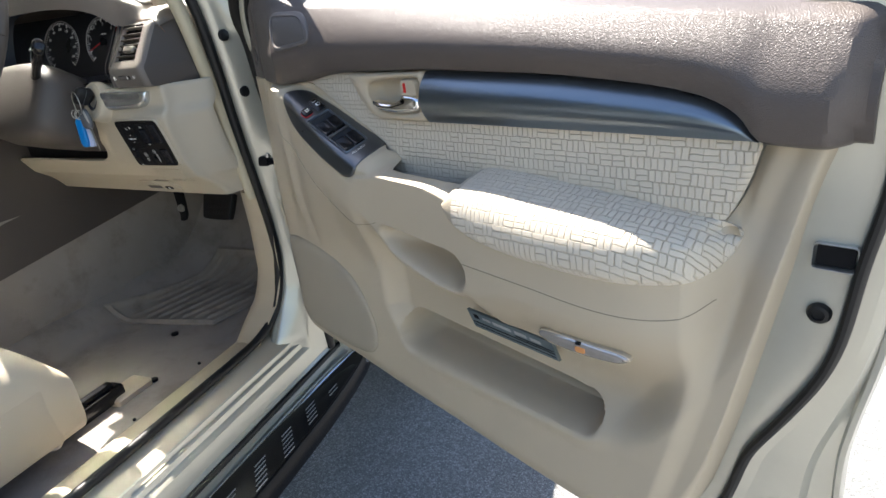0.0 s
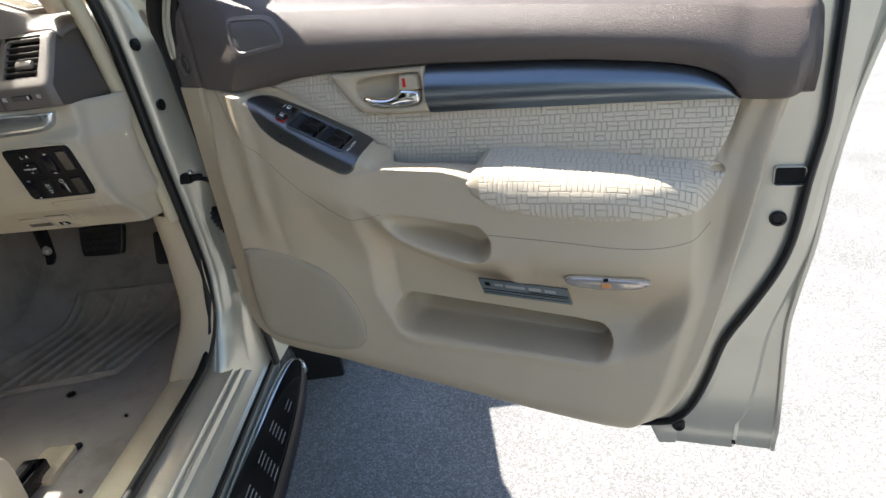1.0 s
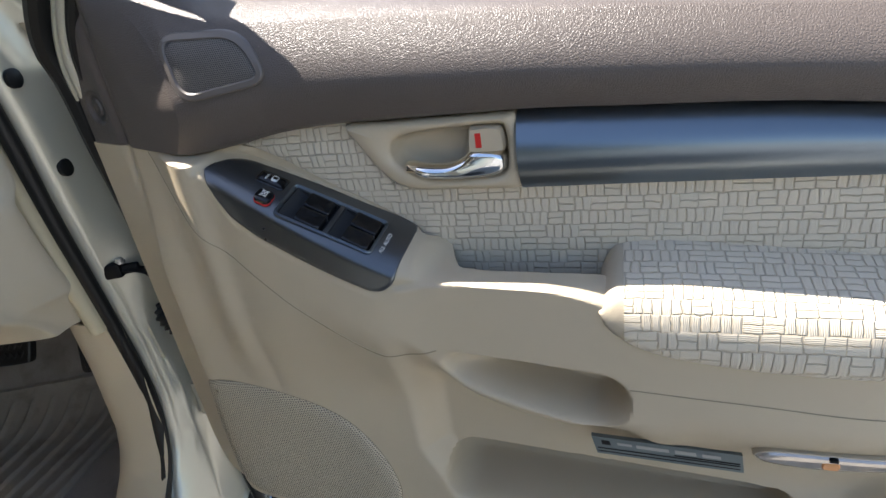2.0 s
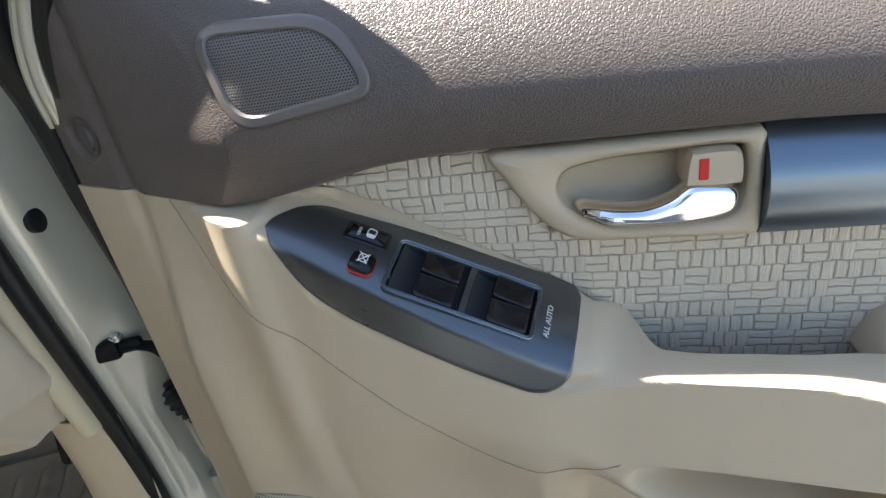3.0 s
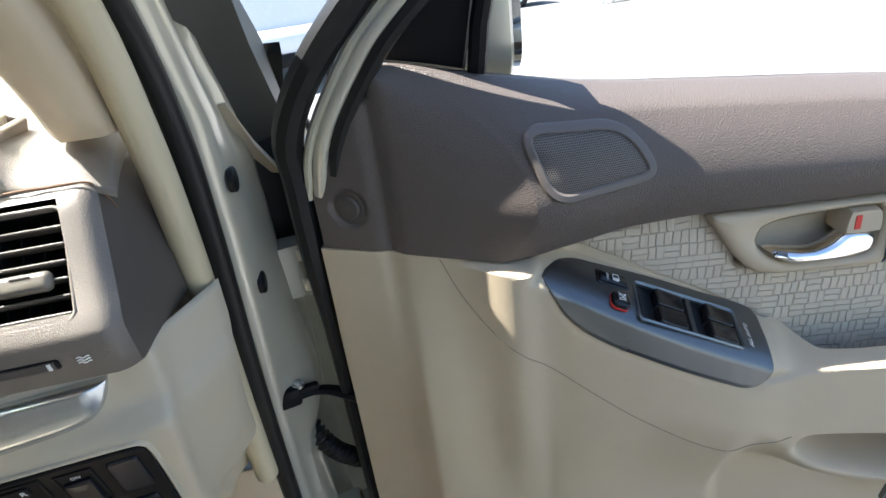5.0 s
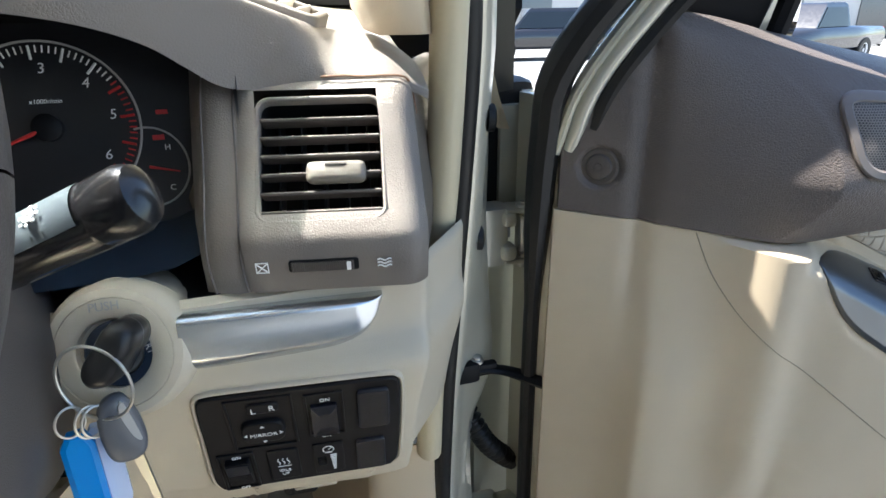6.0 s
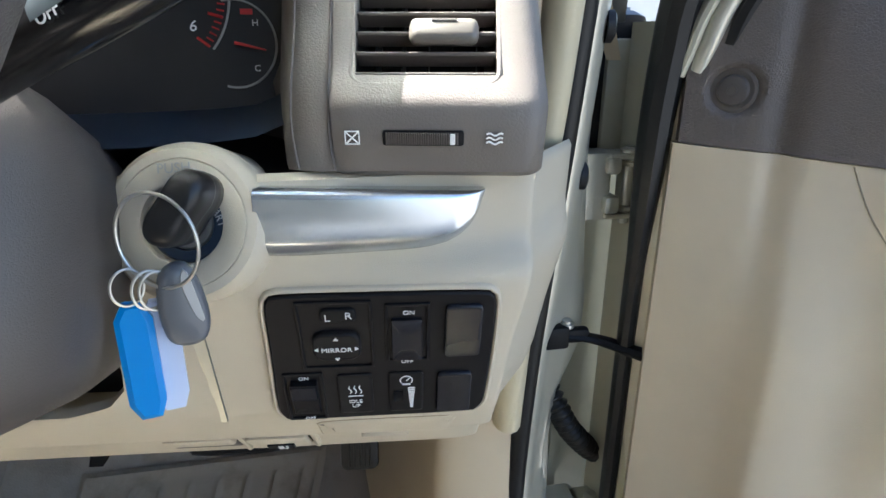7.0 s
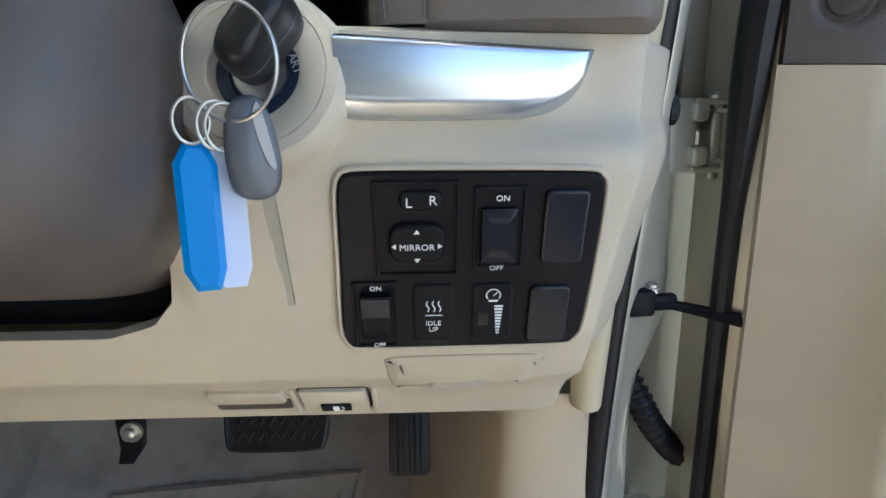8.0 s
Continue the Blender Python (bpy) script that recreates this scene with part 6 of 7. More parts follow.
# stitched strip between the pod and the instruments, and the hood above them
strip = []
for z, y in ((1.306, 0.004), (1.325, 0.002), (1.35, 0.004), (1.385, 0.026), (1.42, 0.048), (1.445, 0.066), (1.462, 0.085)):
    strip.append([(0.508, y + 0.000, z), (0.500, y - 0.001, z), (0.490, y + 0.002, z), (0.483 - 0.004 * (z < 1.35), y + 0.008, z), (0.474, y + 0.03, z), (0.466, y + 0.08, z), (0.440, y + 0.10, z)])
part("stitched_strip", slab(np.array(strip), (0, 0.004, 0)), DASH_BROWN, dash, "grey-brown stitched vinyl strip", sharp=60)
for off in (0.4865, 0.5065):
    part("strip_seam", tube(smooth_open([(off, 0.0015 if off < 0.5 else 0.0, 1.308), (off - 0.002, 0.0005, 1.33), (off - 0.001, 0.003, 1.352), (off, 0.0245, 1.385), (off, 0.0465, 1.42), (off + 0.001, 0.064, 1.444)], 40), 0.0007, 6), BROWN_HARD, dash)
# dash top, sloping up and away to the windscreen
top_rows = []
LIP_Y = curve([(-0.85, 0.05), (0.0, 0.04), (0.10, -0.005), (0.30, -0.01), (0.42, 0.012), (0.466, 0.030), (0.49, 0.040), (0.52, 0.052), (0.56, 0.056), (0.64, 0.050)])
LIP_Z = curve([(-0.85, 1.42), (0.0, 1.43), (0.10, 1.480), (0.30, 1.490), (0.42, 1.482), (0.466, 1.466), (0.485, 1.452), (0.50, 1.441), (0.52, 1.4365), (0.64, 1.4355)])
CREST_Z = curve([(-0.85, 1.47), (0.0, 1.475), (0.10, 1.535), (0.30, 1.545), (0.40, 1.530), (0.466, 1.506), (0.52, 1.486), (0.572, 1.467), (0.615, 1.459), (0.64, 1.452)])
for x in np.concatenate([np.linspace(-0.85, 0.38, 30), np.linspace(0.39, 0.638, 50)]):
    row = []
    ly, lz, cz = float(LIP_Y(x)), float(LIP_Z(x)), float(CREST_Z(x))
    for q in np.concatenate([np.linspace(0, 0.014, 12), np.linspace(0.018, 0.040, 6), np.linspace(0.048, 0.14, 8), np.linspace(0.16, 1, 18)]):
        y = ly + (0.95 - ly) * q
        k = min(1.0, q / (0.0095 + 0.085 * float(ss(0.545, 0.590, x))))
        z = lz + (cz - lz) * math.sin(k * math.pi / 2) ** 0.7 + (1.500 - 0.06 * max(0.0, x - 0.40) - cz) * float(ss(0.10, 0.45, q))
        y = min(y, 0.50)
        e = max(0.0, (x - 0.605) / 0.033)
        row.append((x, y, z - 0.010 * e * e))
    top_rows.append(row)
part("dash_top", slab(np.array(top_rows), (0, 0, -0.006)), DASH_BROWN, dash, "grey-brown soft dash top", sharp=70)
part("dash_crack", tube(smooth_open([(0.565, 0.0545, 1.4372), (0.580, 0.052, 1.4378), (0.592, 0.0515, 1.4370), (0.606, 0.050, 1.4372), (0.622, 0.0505, 1.4355), (0.6275, 0.058, 1.424), (0.631, 0.066, 1.408)], 40), 0.0009, 6), surface("torn_edge", (0.18, 0.10, 0.06), 0.8, vary=0.2), dash, "torn brown edge of the vinyl")
# defroster grille
DF = frame_of((0.514, 0.118, 1.4925), (0.105, -0.020, -0.038), (-0.015, 0.060, 0.013))


def in_def(x, y, h):
    return tuple(DF @ Vector((x, y, h)))


dfo = rrect(0, 0, 0.122, 0.052, 0.008)
dv = part("defroster_rim", frame_ring(dfo, inset(dfo, 0.007), in_def, -0.012, 0.004, 0.0015), DASH_BROWN, dash, "defroster vent rim", sharp=50)
part("defroster_duct", plate(inset(dfo, 0.006), in_def, [(0, -0.004), (0.0003, -0.003)]), BLACK, dv, "dark duct")
for i in range(8):
    part("defroster_vane", rbox(-0.047 + 0.0132 * i, 0, 0.000, 0.0026, 0.040, 0.010, 0.001, 1, DF), surface_vane, dv, "pale upright vane")

# silver trim between pod and knee panel
SIL_LOW = curve([(0.4625, 1.2605), (0.470, 1.2592), (0.51, 1.2582), (0.548, 1.2585), (0.562, 1.2598), (0.574, 1.2632), (0.583, 1.2695), (0.589, 1.2780), (0.5940, 1.2925)])
rows = []
for x in 0.4625 + 0.1315 * (1 - (1 - np.linspace(0, 1, 60)) ** 1.6):
    lo, hi = float(SIL_LOW(x)), 1.3000 - 0.05 * (x - 0.4625)
    rows.append([(x, -0.0045 + 0.108 * (x - 0.463) - 0.0030 - min(1, (hi - lo) / 0.03) * (0.0068 * min(1.0, t / 0.24) ** 0.8 + 0.0016 * math.sin(math.pi * t) - 0.0050 * max(0.0, (t - 0.93) / 0.07) ** 2), lo + (hi - lo) * t) for t in np.linspace(0, 1, 24)])
part("metallic_dash_trim", slab(np.array(rows), (0, 0.009, 0)), DASH_SILVER, dash, "brushed silver dash trim", sharp=50)

# ignition boss
IG = frame_of((0.4245, -0.006, 1.2795), (1, -0.08, 0), (0, 0.30, 1))
IB = IG @ Matrix.Translation((0.003, 0, 0))
boss = part("ignition_boss", lathe([(0.046, -0.05), (0.046, -0.004), (0.0445, 0.004), (0.041, 0.0085), (0.036, 0.0095), (0.0355, 0.0088), (0.035, 0.0095), (0.024, 0.0105), (0.0225, 0.0095), (0.0215, 0.006)], IG, 48), CREAM_DASH, dash, "round cream ignition surround", sharp=40)
part("boss_skirt", loft([[(0.4245 + 0.045 * math.cos(q), 0.012, 1.2795 + 0.043 * math.sin(q)) for q in np.linspace(0, 2 * math.pi, 36, endpoint=False)], [(0.4245 + 0.052 * math.cos(q), 0.030, 1.268 + 0.048 * math.sin(q)) for q in np.linspace(0, 2 * math.pi, 36, endpoint=False)]]), CREAM_DASH, boss)
part("lock_ring", lathe([(0.0212, 0.0), (0.0212, 0.0085), (0.0200, 0.0098), (0.0150, 0.0094), (0.0142, 0.0060)], IB, 36), CLUSTER_BLUE, boss, "dark blue-grey lock ring", sharp=40)
part("lock_barrel", lathe([(0.0140, 0.0), (0.0140, 0.0070), (0.0130, 0.0082), (0.0095, 0.0080), (0.0090, 0.0066), (0, 0.0066)], IB, 30), STEEL, boss, "steel lock barrel", sharp=40)
words("start_text", "START", 0.0056, IB @ pose(0.0166, 0.0062, 0.0098, 0, 0, -70), GREY_PRINT, boss, "small lettering")
words("push_text", "PUSH", 0.0078, IG @ pose(-0.003, 0.0300, 0.0104, 0, 0, 4), GREY_PRINT, boss, "embossed lettering")
part("trim_collar", loft([[(0.4605 + dx, -0.005 + dy, z) for dx, dy, z in ((0.0, 0.0, 1.2595), (0.0055, -0.001, 1.266), (0.0085, -0.002, 1.280), (0.007, -0.001, 1.2985))], [(0.4605 + dx, 0.008 + dy, z) for dx, dy, z in ((-0.004, 0.0, 1.2590), (-0.001, -0.001, 1.266), (0.001, -0.002, 1.280), (-0.002, -0.001, 1.2985))]], (False, False), False), BROWN_HARD, dash, "grey edge beside the ignition")

# switch panel: eight switches in a black plate
KF = frame_of((0.5275, 0.0165, 1.1755), (1, 0, 0), (0, -0.30, 1))


def in_knee(x, y, h):
    return tuple(KF @ Vector((x, y, h)))


def kxy(x, z):
    return x - 0.5275, (z - 1.1755) / 0.958


po = smooth_closed([kxy(*p) for p in ((0.4585, 1.222), (0.4620, 1.2295), (0.470, 1.2325), (0.53, 1.2325), (0.590, 1.2315), (0.5985, 1.2290), (0.6025, 1.2215), (0.6025, 1.18), (0.6005, 1.135), (0.5975, 1.1265), (0.590, 1.1215), (0.53, 1.1205), (0.466, 1.1205), (0.4580, 1.1240), (0.4545, 1.1330), (0.4565, 1.18))], 90)
sp = part("switch_plate", plate(po, in_knee, [(0, -0.004), (0.0003, 0.0022), (0.0015, 0.0034)]), BLACK, dash, "black dash switch plate", sharp=40)
part("plate_rim", frame_ring(inset(po, -0.0035), po, in_knee, -0.004, 0.0018, 0.0014), CREAM_DASH, dash, "rolled cream rim", sharp=60)


def button(name, cx, cz, w, h, r=0.003, high=0.008, mat=None, label="", dish=0.0):
    x, y = kxy(cx, cz)
    o = rrect(x, y, w, h, r)
    return part(name, plate(o, in_knee, [(0, 0.002), (0, 0.0035 + high * 0.5), (0.0006, 0.0034 + high * 0.85), (0.0016, 0.0034 + high), (0.0024, 0.0034 + high)]), mat or BLACK, sp, label, sharp=45)


def bezel_box(cx, cz, w, h):
    x, y = kxy(cx, cz)
    return part("switch_bezel", frame_ring(rrect(x, y, w, h, 0.0012), rrect(x, y, w - 0.004, h - 0.004, 0.001), in_knee, 0.002, 0.0050, 0.0005), BLACK, sp)


def kwords(text, cx, cz, size, h, shear=0.0):
    x, y = kxy(cx, cz)
    return words("switch_text", text, size, KF @ Matrix.Translation((x, y, h)), WHITE, sp, "white lettering", shear=shear)


def arrow(cx, cz, dx, dz, s=0.0016, h=0.0082):
    x, y = kxy(cx, cz)
    tri = [(x + dx * s, y + dz * s), (x - dx * s * 0.6 - dz * s, y - dz * s * 0.6 + dx * s), (x - dx * s * 0.6 + dz * s, y - dz * s * 0.6 - dx * s)]
    part("arrow_mark", loft([[in_knee(a, b, h - 0.002) for a, b in tri], [in_knee(a, b, h) for a, b in tri]]), WHITE, sp, "white arrow")


bezel_box(0.5005, 1.2005, 0.0470, 0.0590)
button("mirror_select", 0.5030, 1.2180, 0.0225, 0.0112, 0.0042, 0.0022, label="small black selector rocker")
kwords("L", 0.4965, 1.2170, 0.0078, 0.0060)
kwords("R", 0.5095, 1.2183, 0.0078, 0.0060)
button("mirror_pad", 0.5005, 1.1935, 0.0310, 0.0240, 0.008, 0.0042, label="black mirror adjusting pad")
kwords("MIRROR", 0.5005, 1.1920, 0.0054, 0.0080)
arrow(0.5005, 1.2012, 0, 1)
arrow(0.5005, 1.1842, 0, -1)
arrow(0.4880, 1.1928, -1, 0)
arrow(0.5130, 1.1928, 1, 0)
bezel_box(0.5460, 1.2010, 0.0285, 0.0510)
x0, y0 = kxy(0.5455, 1.1975)
part("rocker_switch", loft([[in_knee(x, y, 0.0034 + h + sl * (y0 - y)) for x, y in rrect(x0, y0, 0.0195 * q, 0.0330 * q, 0.001)] for h, q, sl in ((0, 1, 0), (0.004, 1, 0.08), (0.0046, 0.95, 0.08), (0.0046, 0.3, 0.08))]), SWITCH_BLUE, sp, "blue-black rocker switch", sharp=40)
kwords("ON", 0.5470, 1.2190, 0.0048, 0.0054)
kwords("OFF", 0.5455, 1.1772, 0.0046, 0.0054)
button("blank_cover", 0.5820, 1.2015, 0.0245, 0.0455, 0.004, 0.0030, SWITCH_BLUE, "large blank switch cover")
bezel_box(0.4750, 1.1455, 0.0270, 0.0480)
x0, y0 = kxy(0.4755, 1.1455)
part("rocker_switch", loft([[in_knee(x, y, 0.0034 + h + 0.10 * (y - y0) * (h > 0)) for x, y in rrect(x0, y0, 0.0180 * q, 0.0330 * q, 0.001)] for h, q in ((0, 1), (0.004, 1), (0.0046, 0.95), (0.0046, 0.3))]), BLACK, sp, "black rocker switch", sharp=40)
part("rocker_face", plate(rrect(x0, y0 + 0.0085, 0.0175, 0.0150, 0.001), lambda x, y, h: in_knee(x, y, 0.0082 + h + 0.10 * (y - y0)), [(0, -0.002), (0.0004, 0.0004)]), SWITCH_BLUE, sp, "blue-grey rocker face")
kwords("ON", 0.4760, 1.1648, 0.0044, 0.0056)
kwords("OFF", 0.4765, 1.1250, 0.0042, 0.0056)
button("idle_switch", 0.5095, 1.1465, 0.0240, 0.0405, 0.003, 0.0016, label="black idle-up switch")
for i in range(3):
    xx, yy = kxy(0.5060 + 0.0035 * i, 1.1520)
    part("heat_mark", tube([in_knee(xx + 0.0008 * math.sin(q * 6.28), yy + 0.0075 * (q - 0.5), 0.0054) for q in np.linspace(0, 1, 12)], 0.00042, 6), WHITE, sp, "white wavy heat mark")
xx, yy = kxy(0.5096, 1.1458)
part("heat_line", tube([in_knee(xx - 0.0052, yy, 0.0054), in_knee(xx + 0.0052, yy, 0.0054)], 0.00035, 6), WHITE, sp)
kwords("IDLE", 0.5093, 1.1400, 0.0047, 0.0054)
kwords("UP", 0.5093, 1.1355, 0.0047, 0.0054)
button("dimmer_switch", 0.5445, 1.1465, 0.0240, 0.0405, 0.003, 0.0016, label="black dimmer switch")
xx, yy = kxy(0.5390, 1.1440)
part("dimmer_wheel", join(*[rbox(xx, yy + 0.0011 * (i - 7), 0.0056 - 0.00006 * (i - 7) ** 2, 0.0068, 0.0007, 0.0030, 0.0002, 1, KF) for i in range(15)]), BLACK_GLOSS, sp, "ribbed black dimmer wheel")
for i in range(10):
    xx, yy = kxy(0.5482, 1.1515 - 0.0021 * i)
    part("dimmer_bar", rbox(xx, yy, 0.0054, 0.0052 - 0.00036 * i, 0.0012, 0.0006, 0.0001, 1, KF), WHITE, sp, "white brightness bar")
xx, yy = kxy(0.5447, 1.1592)
ring = [in_knee(xx + 0.0041 * math.cos(q), yy + 0.0041 * math.sin(q), 0.0054) for q in np.linspace(-0.6, math.pi + 0.6, 22)]
part("dial_symbol", join(tube(ring, 0.00045, 6), tube([in_knee(xx, yy - 0.0005, 0.0054), in_knee(xx + 0.0024, yy + 0.0020, 0.0054)], 0.0004, 6), tube([in_knee(xx - 0.0028, yy - 0.0040, 0.0054), in_knee(xx + 0.0028, yy - 0.0040, 0.0054)], 0.0006, 6)), WHITE, sp, "white dial symbol")
button("blank_cover", 0.5780, 1.1450, 0.0245, 0.0410, 0.004, 0.0030, SWITCH_BLUE, "blank switch cover")

# under the switches: fuel lever, bonnet lever recess and a shallow lid
UF = frame_of((0.434, 0.1065, 1.0470), (1, 0.0, 0), (0, -0.64, 0.77))


def in_under(x, y, h):
    z = 1.0470 + 0.77 * y
    return (0.434 + x, knee_y(z) - 0.77 * h, z - 0.64 * h)


lid = rrect(0.0, 0.0, 0.050, 0.044, 0.003)
fl_ = part("fuel_lever", plate(lid, in_under, [(0, -0.006), (0, 0.0035), (0.001, 0.0045)]), CREAM_DASH, dash, "cream fuel flap lever", sharp=40)
part("lever_gap", frame_ring(inset(lid, -0.0018), lid, in_under, -0.004, 0.0005, 0.0002), BLACK, dash, "dark gap")
part("fuel_mark", plate(rrect(0.0, -0.0060, 0.0235, 0.0120, 0.0012), in_under, [(0, 0.003), (0.0003, 0.0078)]), BLACK, fl_, "small black field")
part("pump_symbol", join(plate(rrect(0.0, -0.0060, 0.0050, 0.0080, 0.0004), in_under, [(0, 0.004), (0.0002, 0.0086)]), tube([in_under(0.0030, -0.0095, 0.0084), in_under(0.0055, -0.0090, 0.0084), in_under(0.0060, -0.0045, 0.0084), in_under(0.0045, -0.0025, 0.0084)], 0.0005, 6)), WHITE, fl_, "white fuel pump symbol")
part("bonnet_lever", join(plate(rrect(-0.066, 0.008, 0.056, 0.022, 0.003), in_under, [(0, -0.006), (0.0, 0.0030), (0.002, 0.0050)]), ), CREAM_DASH, dash, "cream bonnet lever")
part("lever_pocket", plate(rrect(-0.066, -0.012, 0.060, 0.018, 0.003), in_under, [(0, -0.006), (0.001, 0.0015)]), BROWN_HARD, dash, "dark hand pocket")
for xx in (-0.031, 0.0305):
    part("lever_rib", rbox(xx, -0.002, -0.001, 0.005, 0.048, 0.010, 0.002, 2, UF), CREAM_DASH, dash)
lido = smooth_closed([(0.4785, 1.100), (0.4825, 1.1065), (0.53, 1.1080), (0.576, 1.1075), (0.5835, 1.1065), (0.580, 1.098), (0.576, 1.082), (0.572, 1.070), (0.53, 1.0665), (0.488, 1.0655), (0.482, 1.068), (0.480, 1.085)], 60)


def on_knee(x, z, h):
    return (x, knee_y(z) - 0.78 * h + 0.003 * float(ss(0.57, 0.60, x)), z - 0.62 * h)


coin = part("side_lid", plate(lido, on_knee, [(0, -0.008), (0.0, 0.0006), (0.0008, 0.0012), (0.010, 0.0012)]), CREAM_DASH, dash, "shallow cream coin lid", sharp=40)
part("lid_gap", frame_ring(inset(lido, -0.0008), inset(lido, 0.0002), on_knee, -0.006, 0.0003, 0.0001), surface_seam, coin, "thin shadow gap round the lid")
part("lid_grip", plate(rrect(0.527, 1.0735, 0.040, 0.0055, 0.0026), on_knee, [(0, 0.0), (0.0008, 0.0042), (0.0020, 0.0052)]), CREAM_DASH, coin, "raised finger grip")

# ---------- instruments ----------
clus = thing("instrument_cluster", Matrix(), "dark instrument cluster with rev counter and small gauges", "instruments")
GF = frame_of((0.350, 0.088, 1.398), (1, 0.12, 0), (0, 0.25, 1)) @ Matrix.Scale(0.95, 4)


def in_clus(x, y, h):
    return tuple(GF @ Vector((x, y, h)))


part("gauge_back", plate(rrect(-0.085, 0.0, 0.46, 0.165, 0.02), in_clus, [(0, -0.01), (0.0005, 0.0)]), GAUGE, clus, "black gauge face")
cup = smooth_closed([(-0.30, -0.066), (-0.15, -0.075), (0.0, -0.076), (0.09, -0.073), (0.117, -0.066), (0.131, -0.048), (0.139, 0.0), (0.139, 0.05), (0.11, 0.10), (0.0, 0.115), (-0.15, 0.110), (-0.30, 0.09)], 70)
part("cluster_bezel", loft([[in_clus(x, y, 0.000) for x, y in inset(cup, 0.004)], [in_clus(x, y, 0.022) for x, y in inset(cup, -0.006)], [in_clus(x, y, 0.042) for x, y in inset(cup, -0.014)], [in_clus(x, y - 0.004, 0.070) for x, y in inset(cup, -0.022)]], (False, False)), CLUSTER_BLUE, clus, "dark blue-black bezel", sharp=60)
part("lower_hood", slab(np.array([[(x, 0.015 + 0.105 * q, 1.300 + 0.018 * q) for q in np.linspace(0, 1, 6)] for x in np.linspace(0.06, 0.485, 12)]), (0, 0, -0.02)), BLACK, clus, "black lower hood")


def dial(cx, cy, r, a0, a1, ticks, red_from, name):
    arc = [in_clus(cx + r * math.cos(q), cy + r * math.sin(q), 0.002) for q in np.linspace(radians(a0), radians(a1), 50)]
    part("dial_ring", tube(arc, 0.0009, 6), GREY_PRINT, clus, "pale grey dial ring")
    for i in range(ticks + 1):
        q = radians(a0 + (a1 - a0) * i / ticks)
        ln = 0.010 if i % 5 == 0 else 0.005
        part("tick", tube([in_clus(cx + (r - 0.003) * math.cos(q), cy + (r - 0.003) * math.sin(q), 0.0015), in_clus(cx + (r - 0.003 - ln) * math.cos(q), cy + (r - 0.003 - ln) * math.sin(q), 0.0015)], 0.0010 if i % 5 == 0 else 0.0006, 4), RED_NEEDLE if i >= red_from else WHITE, clus)


dial(0.028, 0.008, 0.0615, 225, -38, 60, 44, "rev counter")
dial(-0.125, 0.008, 0.0640, 230, -50, 50, 99, "speedometer")
for txt, x, y in (("2", -0.001, 0.046), ("3", 0.0300, 0.0500), ("4", 0.0570, 0.0385), ("5", 0.0715, 0.0150), ("6", 0.0640, -0.0145), ("1", -0.016, 0.018)):
    words("dial_number", txt, 0.0105, GF @ Matrix.Translation((x, y, 0.002)), WHITE, clus, "white dial number", shear=0.15)
for i, txt in enumerate(("20", "40", "60", "80", "100", "120", "140", "160", "180")):
    q = radians(212 - 30.5 * i)
    words("dial_number", txt, 0.0085, GF @ Matrix.Translation((-0.125 + 0.046 * math.cos(q), 0.006 + 0.046 * math.sin(q), 0.002)), WHITE, clus, "white dial number", shear=0.15)
words("dial_text", "x1000r/min", 0.0046, GF @ Matrix.Translation((0.0295, 0.0268, 0.002)), WHITE, clus, "white dial lettering", shear=0.15)
small = [in_clus(0.091 + 0.028 * math.cos(q), -0.026 + 0.030 * math.sin(q), 0.002) for q in np.linspace(radians(105), radians(-105), 40)]
part("small_gauge_ring", tube(small, 0.0008, 6), GREY_PRINT, clus, "small gauge ring")
words("gauge_letter", "H", 0.0062, GF @ Matrix.Translation((0.1055, -0.0120, 0.002)), WHITE, clus, "white gauge letter")
words("gauge_letter", "C", 0.0062, GF @ Matrix.Translation((0.1050, -0.0430, 0.002)), WHITE, clus, "white gauge letter")
part("small_needle", tube([in_clus(0.091, -0.026, 0.005), in_clus(0.112, -0.031, 0.005)], [0.0012, 0.0005], 6), RED_NEEDLE, clus, "red needle")
part("needle", tube([in_clus(0.028, 0.008, 0.006), in_clus(-0.02, -0.012, 0.006)], [0.0018, 0.0006], 6), RED_NEEDLE, clus, "red needle")
part("needle_hub", lathe([(0.010, 0.0), (0.010, 0.006), (0.006, 0.008)], GF @ Matrix.Translation((0.028, 0.008, 0)), 20), BLACK, clus, "black hub")
part("warning_mark", join(rbox(0.105, 0.0150, 0.0012, 0.0085, 0.0035, 0.0006, 0.0003, 1, GF), rbox(0.100, -0.004, 0.0012, 0.0085, 0.0040, 0.0006, 0.0003, 1, GF)), RED_NEEDLE, clus, "dull red warning marks")

# ---------- steering column, stalk and wheel ----------
col = thing("steering_column", Matrix(), "dark brown steering column shroud with a black lamp stalk", "steering column")
COL = frame_of((0.27, -0.02, 1.265), (1, 0, 0), (0, 0.42, 0.90))   # z of the frame points at the driver
rings = []
for h, sx, sy, dy in ((-0.20, 0.070, 0.060, 0.0), (-0.10, 0.098, 0.078, 0.0), (-0.02, 0.118, 0.088, 0.0), (0.04, 0.126, 0.092, 0.0), (0.075, 0.122, 0.088, 0.002), (0.092, 0.108, 0.076, 0.004), (0.098, 0.090, 0.060, 0.004)):
    rings.append([tuple(COL @ Vector((sx * math.copysign(abs(math.cos(q)) ** 0.55, math.cos(q)), dy + sy * math.copysign(abs(math.sin(q)) ** 0.6, math.sin(q)), h))) for q in np.linspace(0, 2 * math.pi, 48, endpoint=False)])
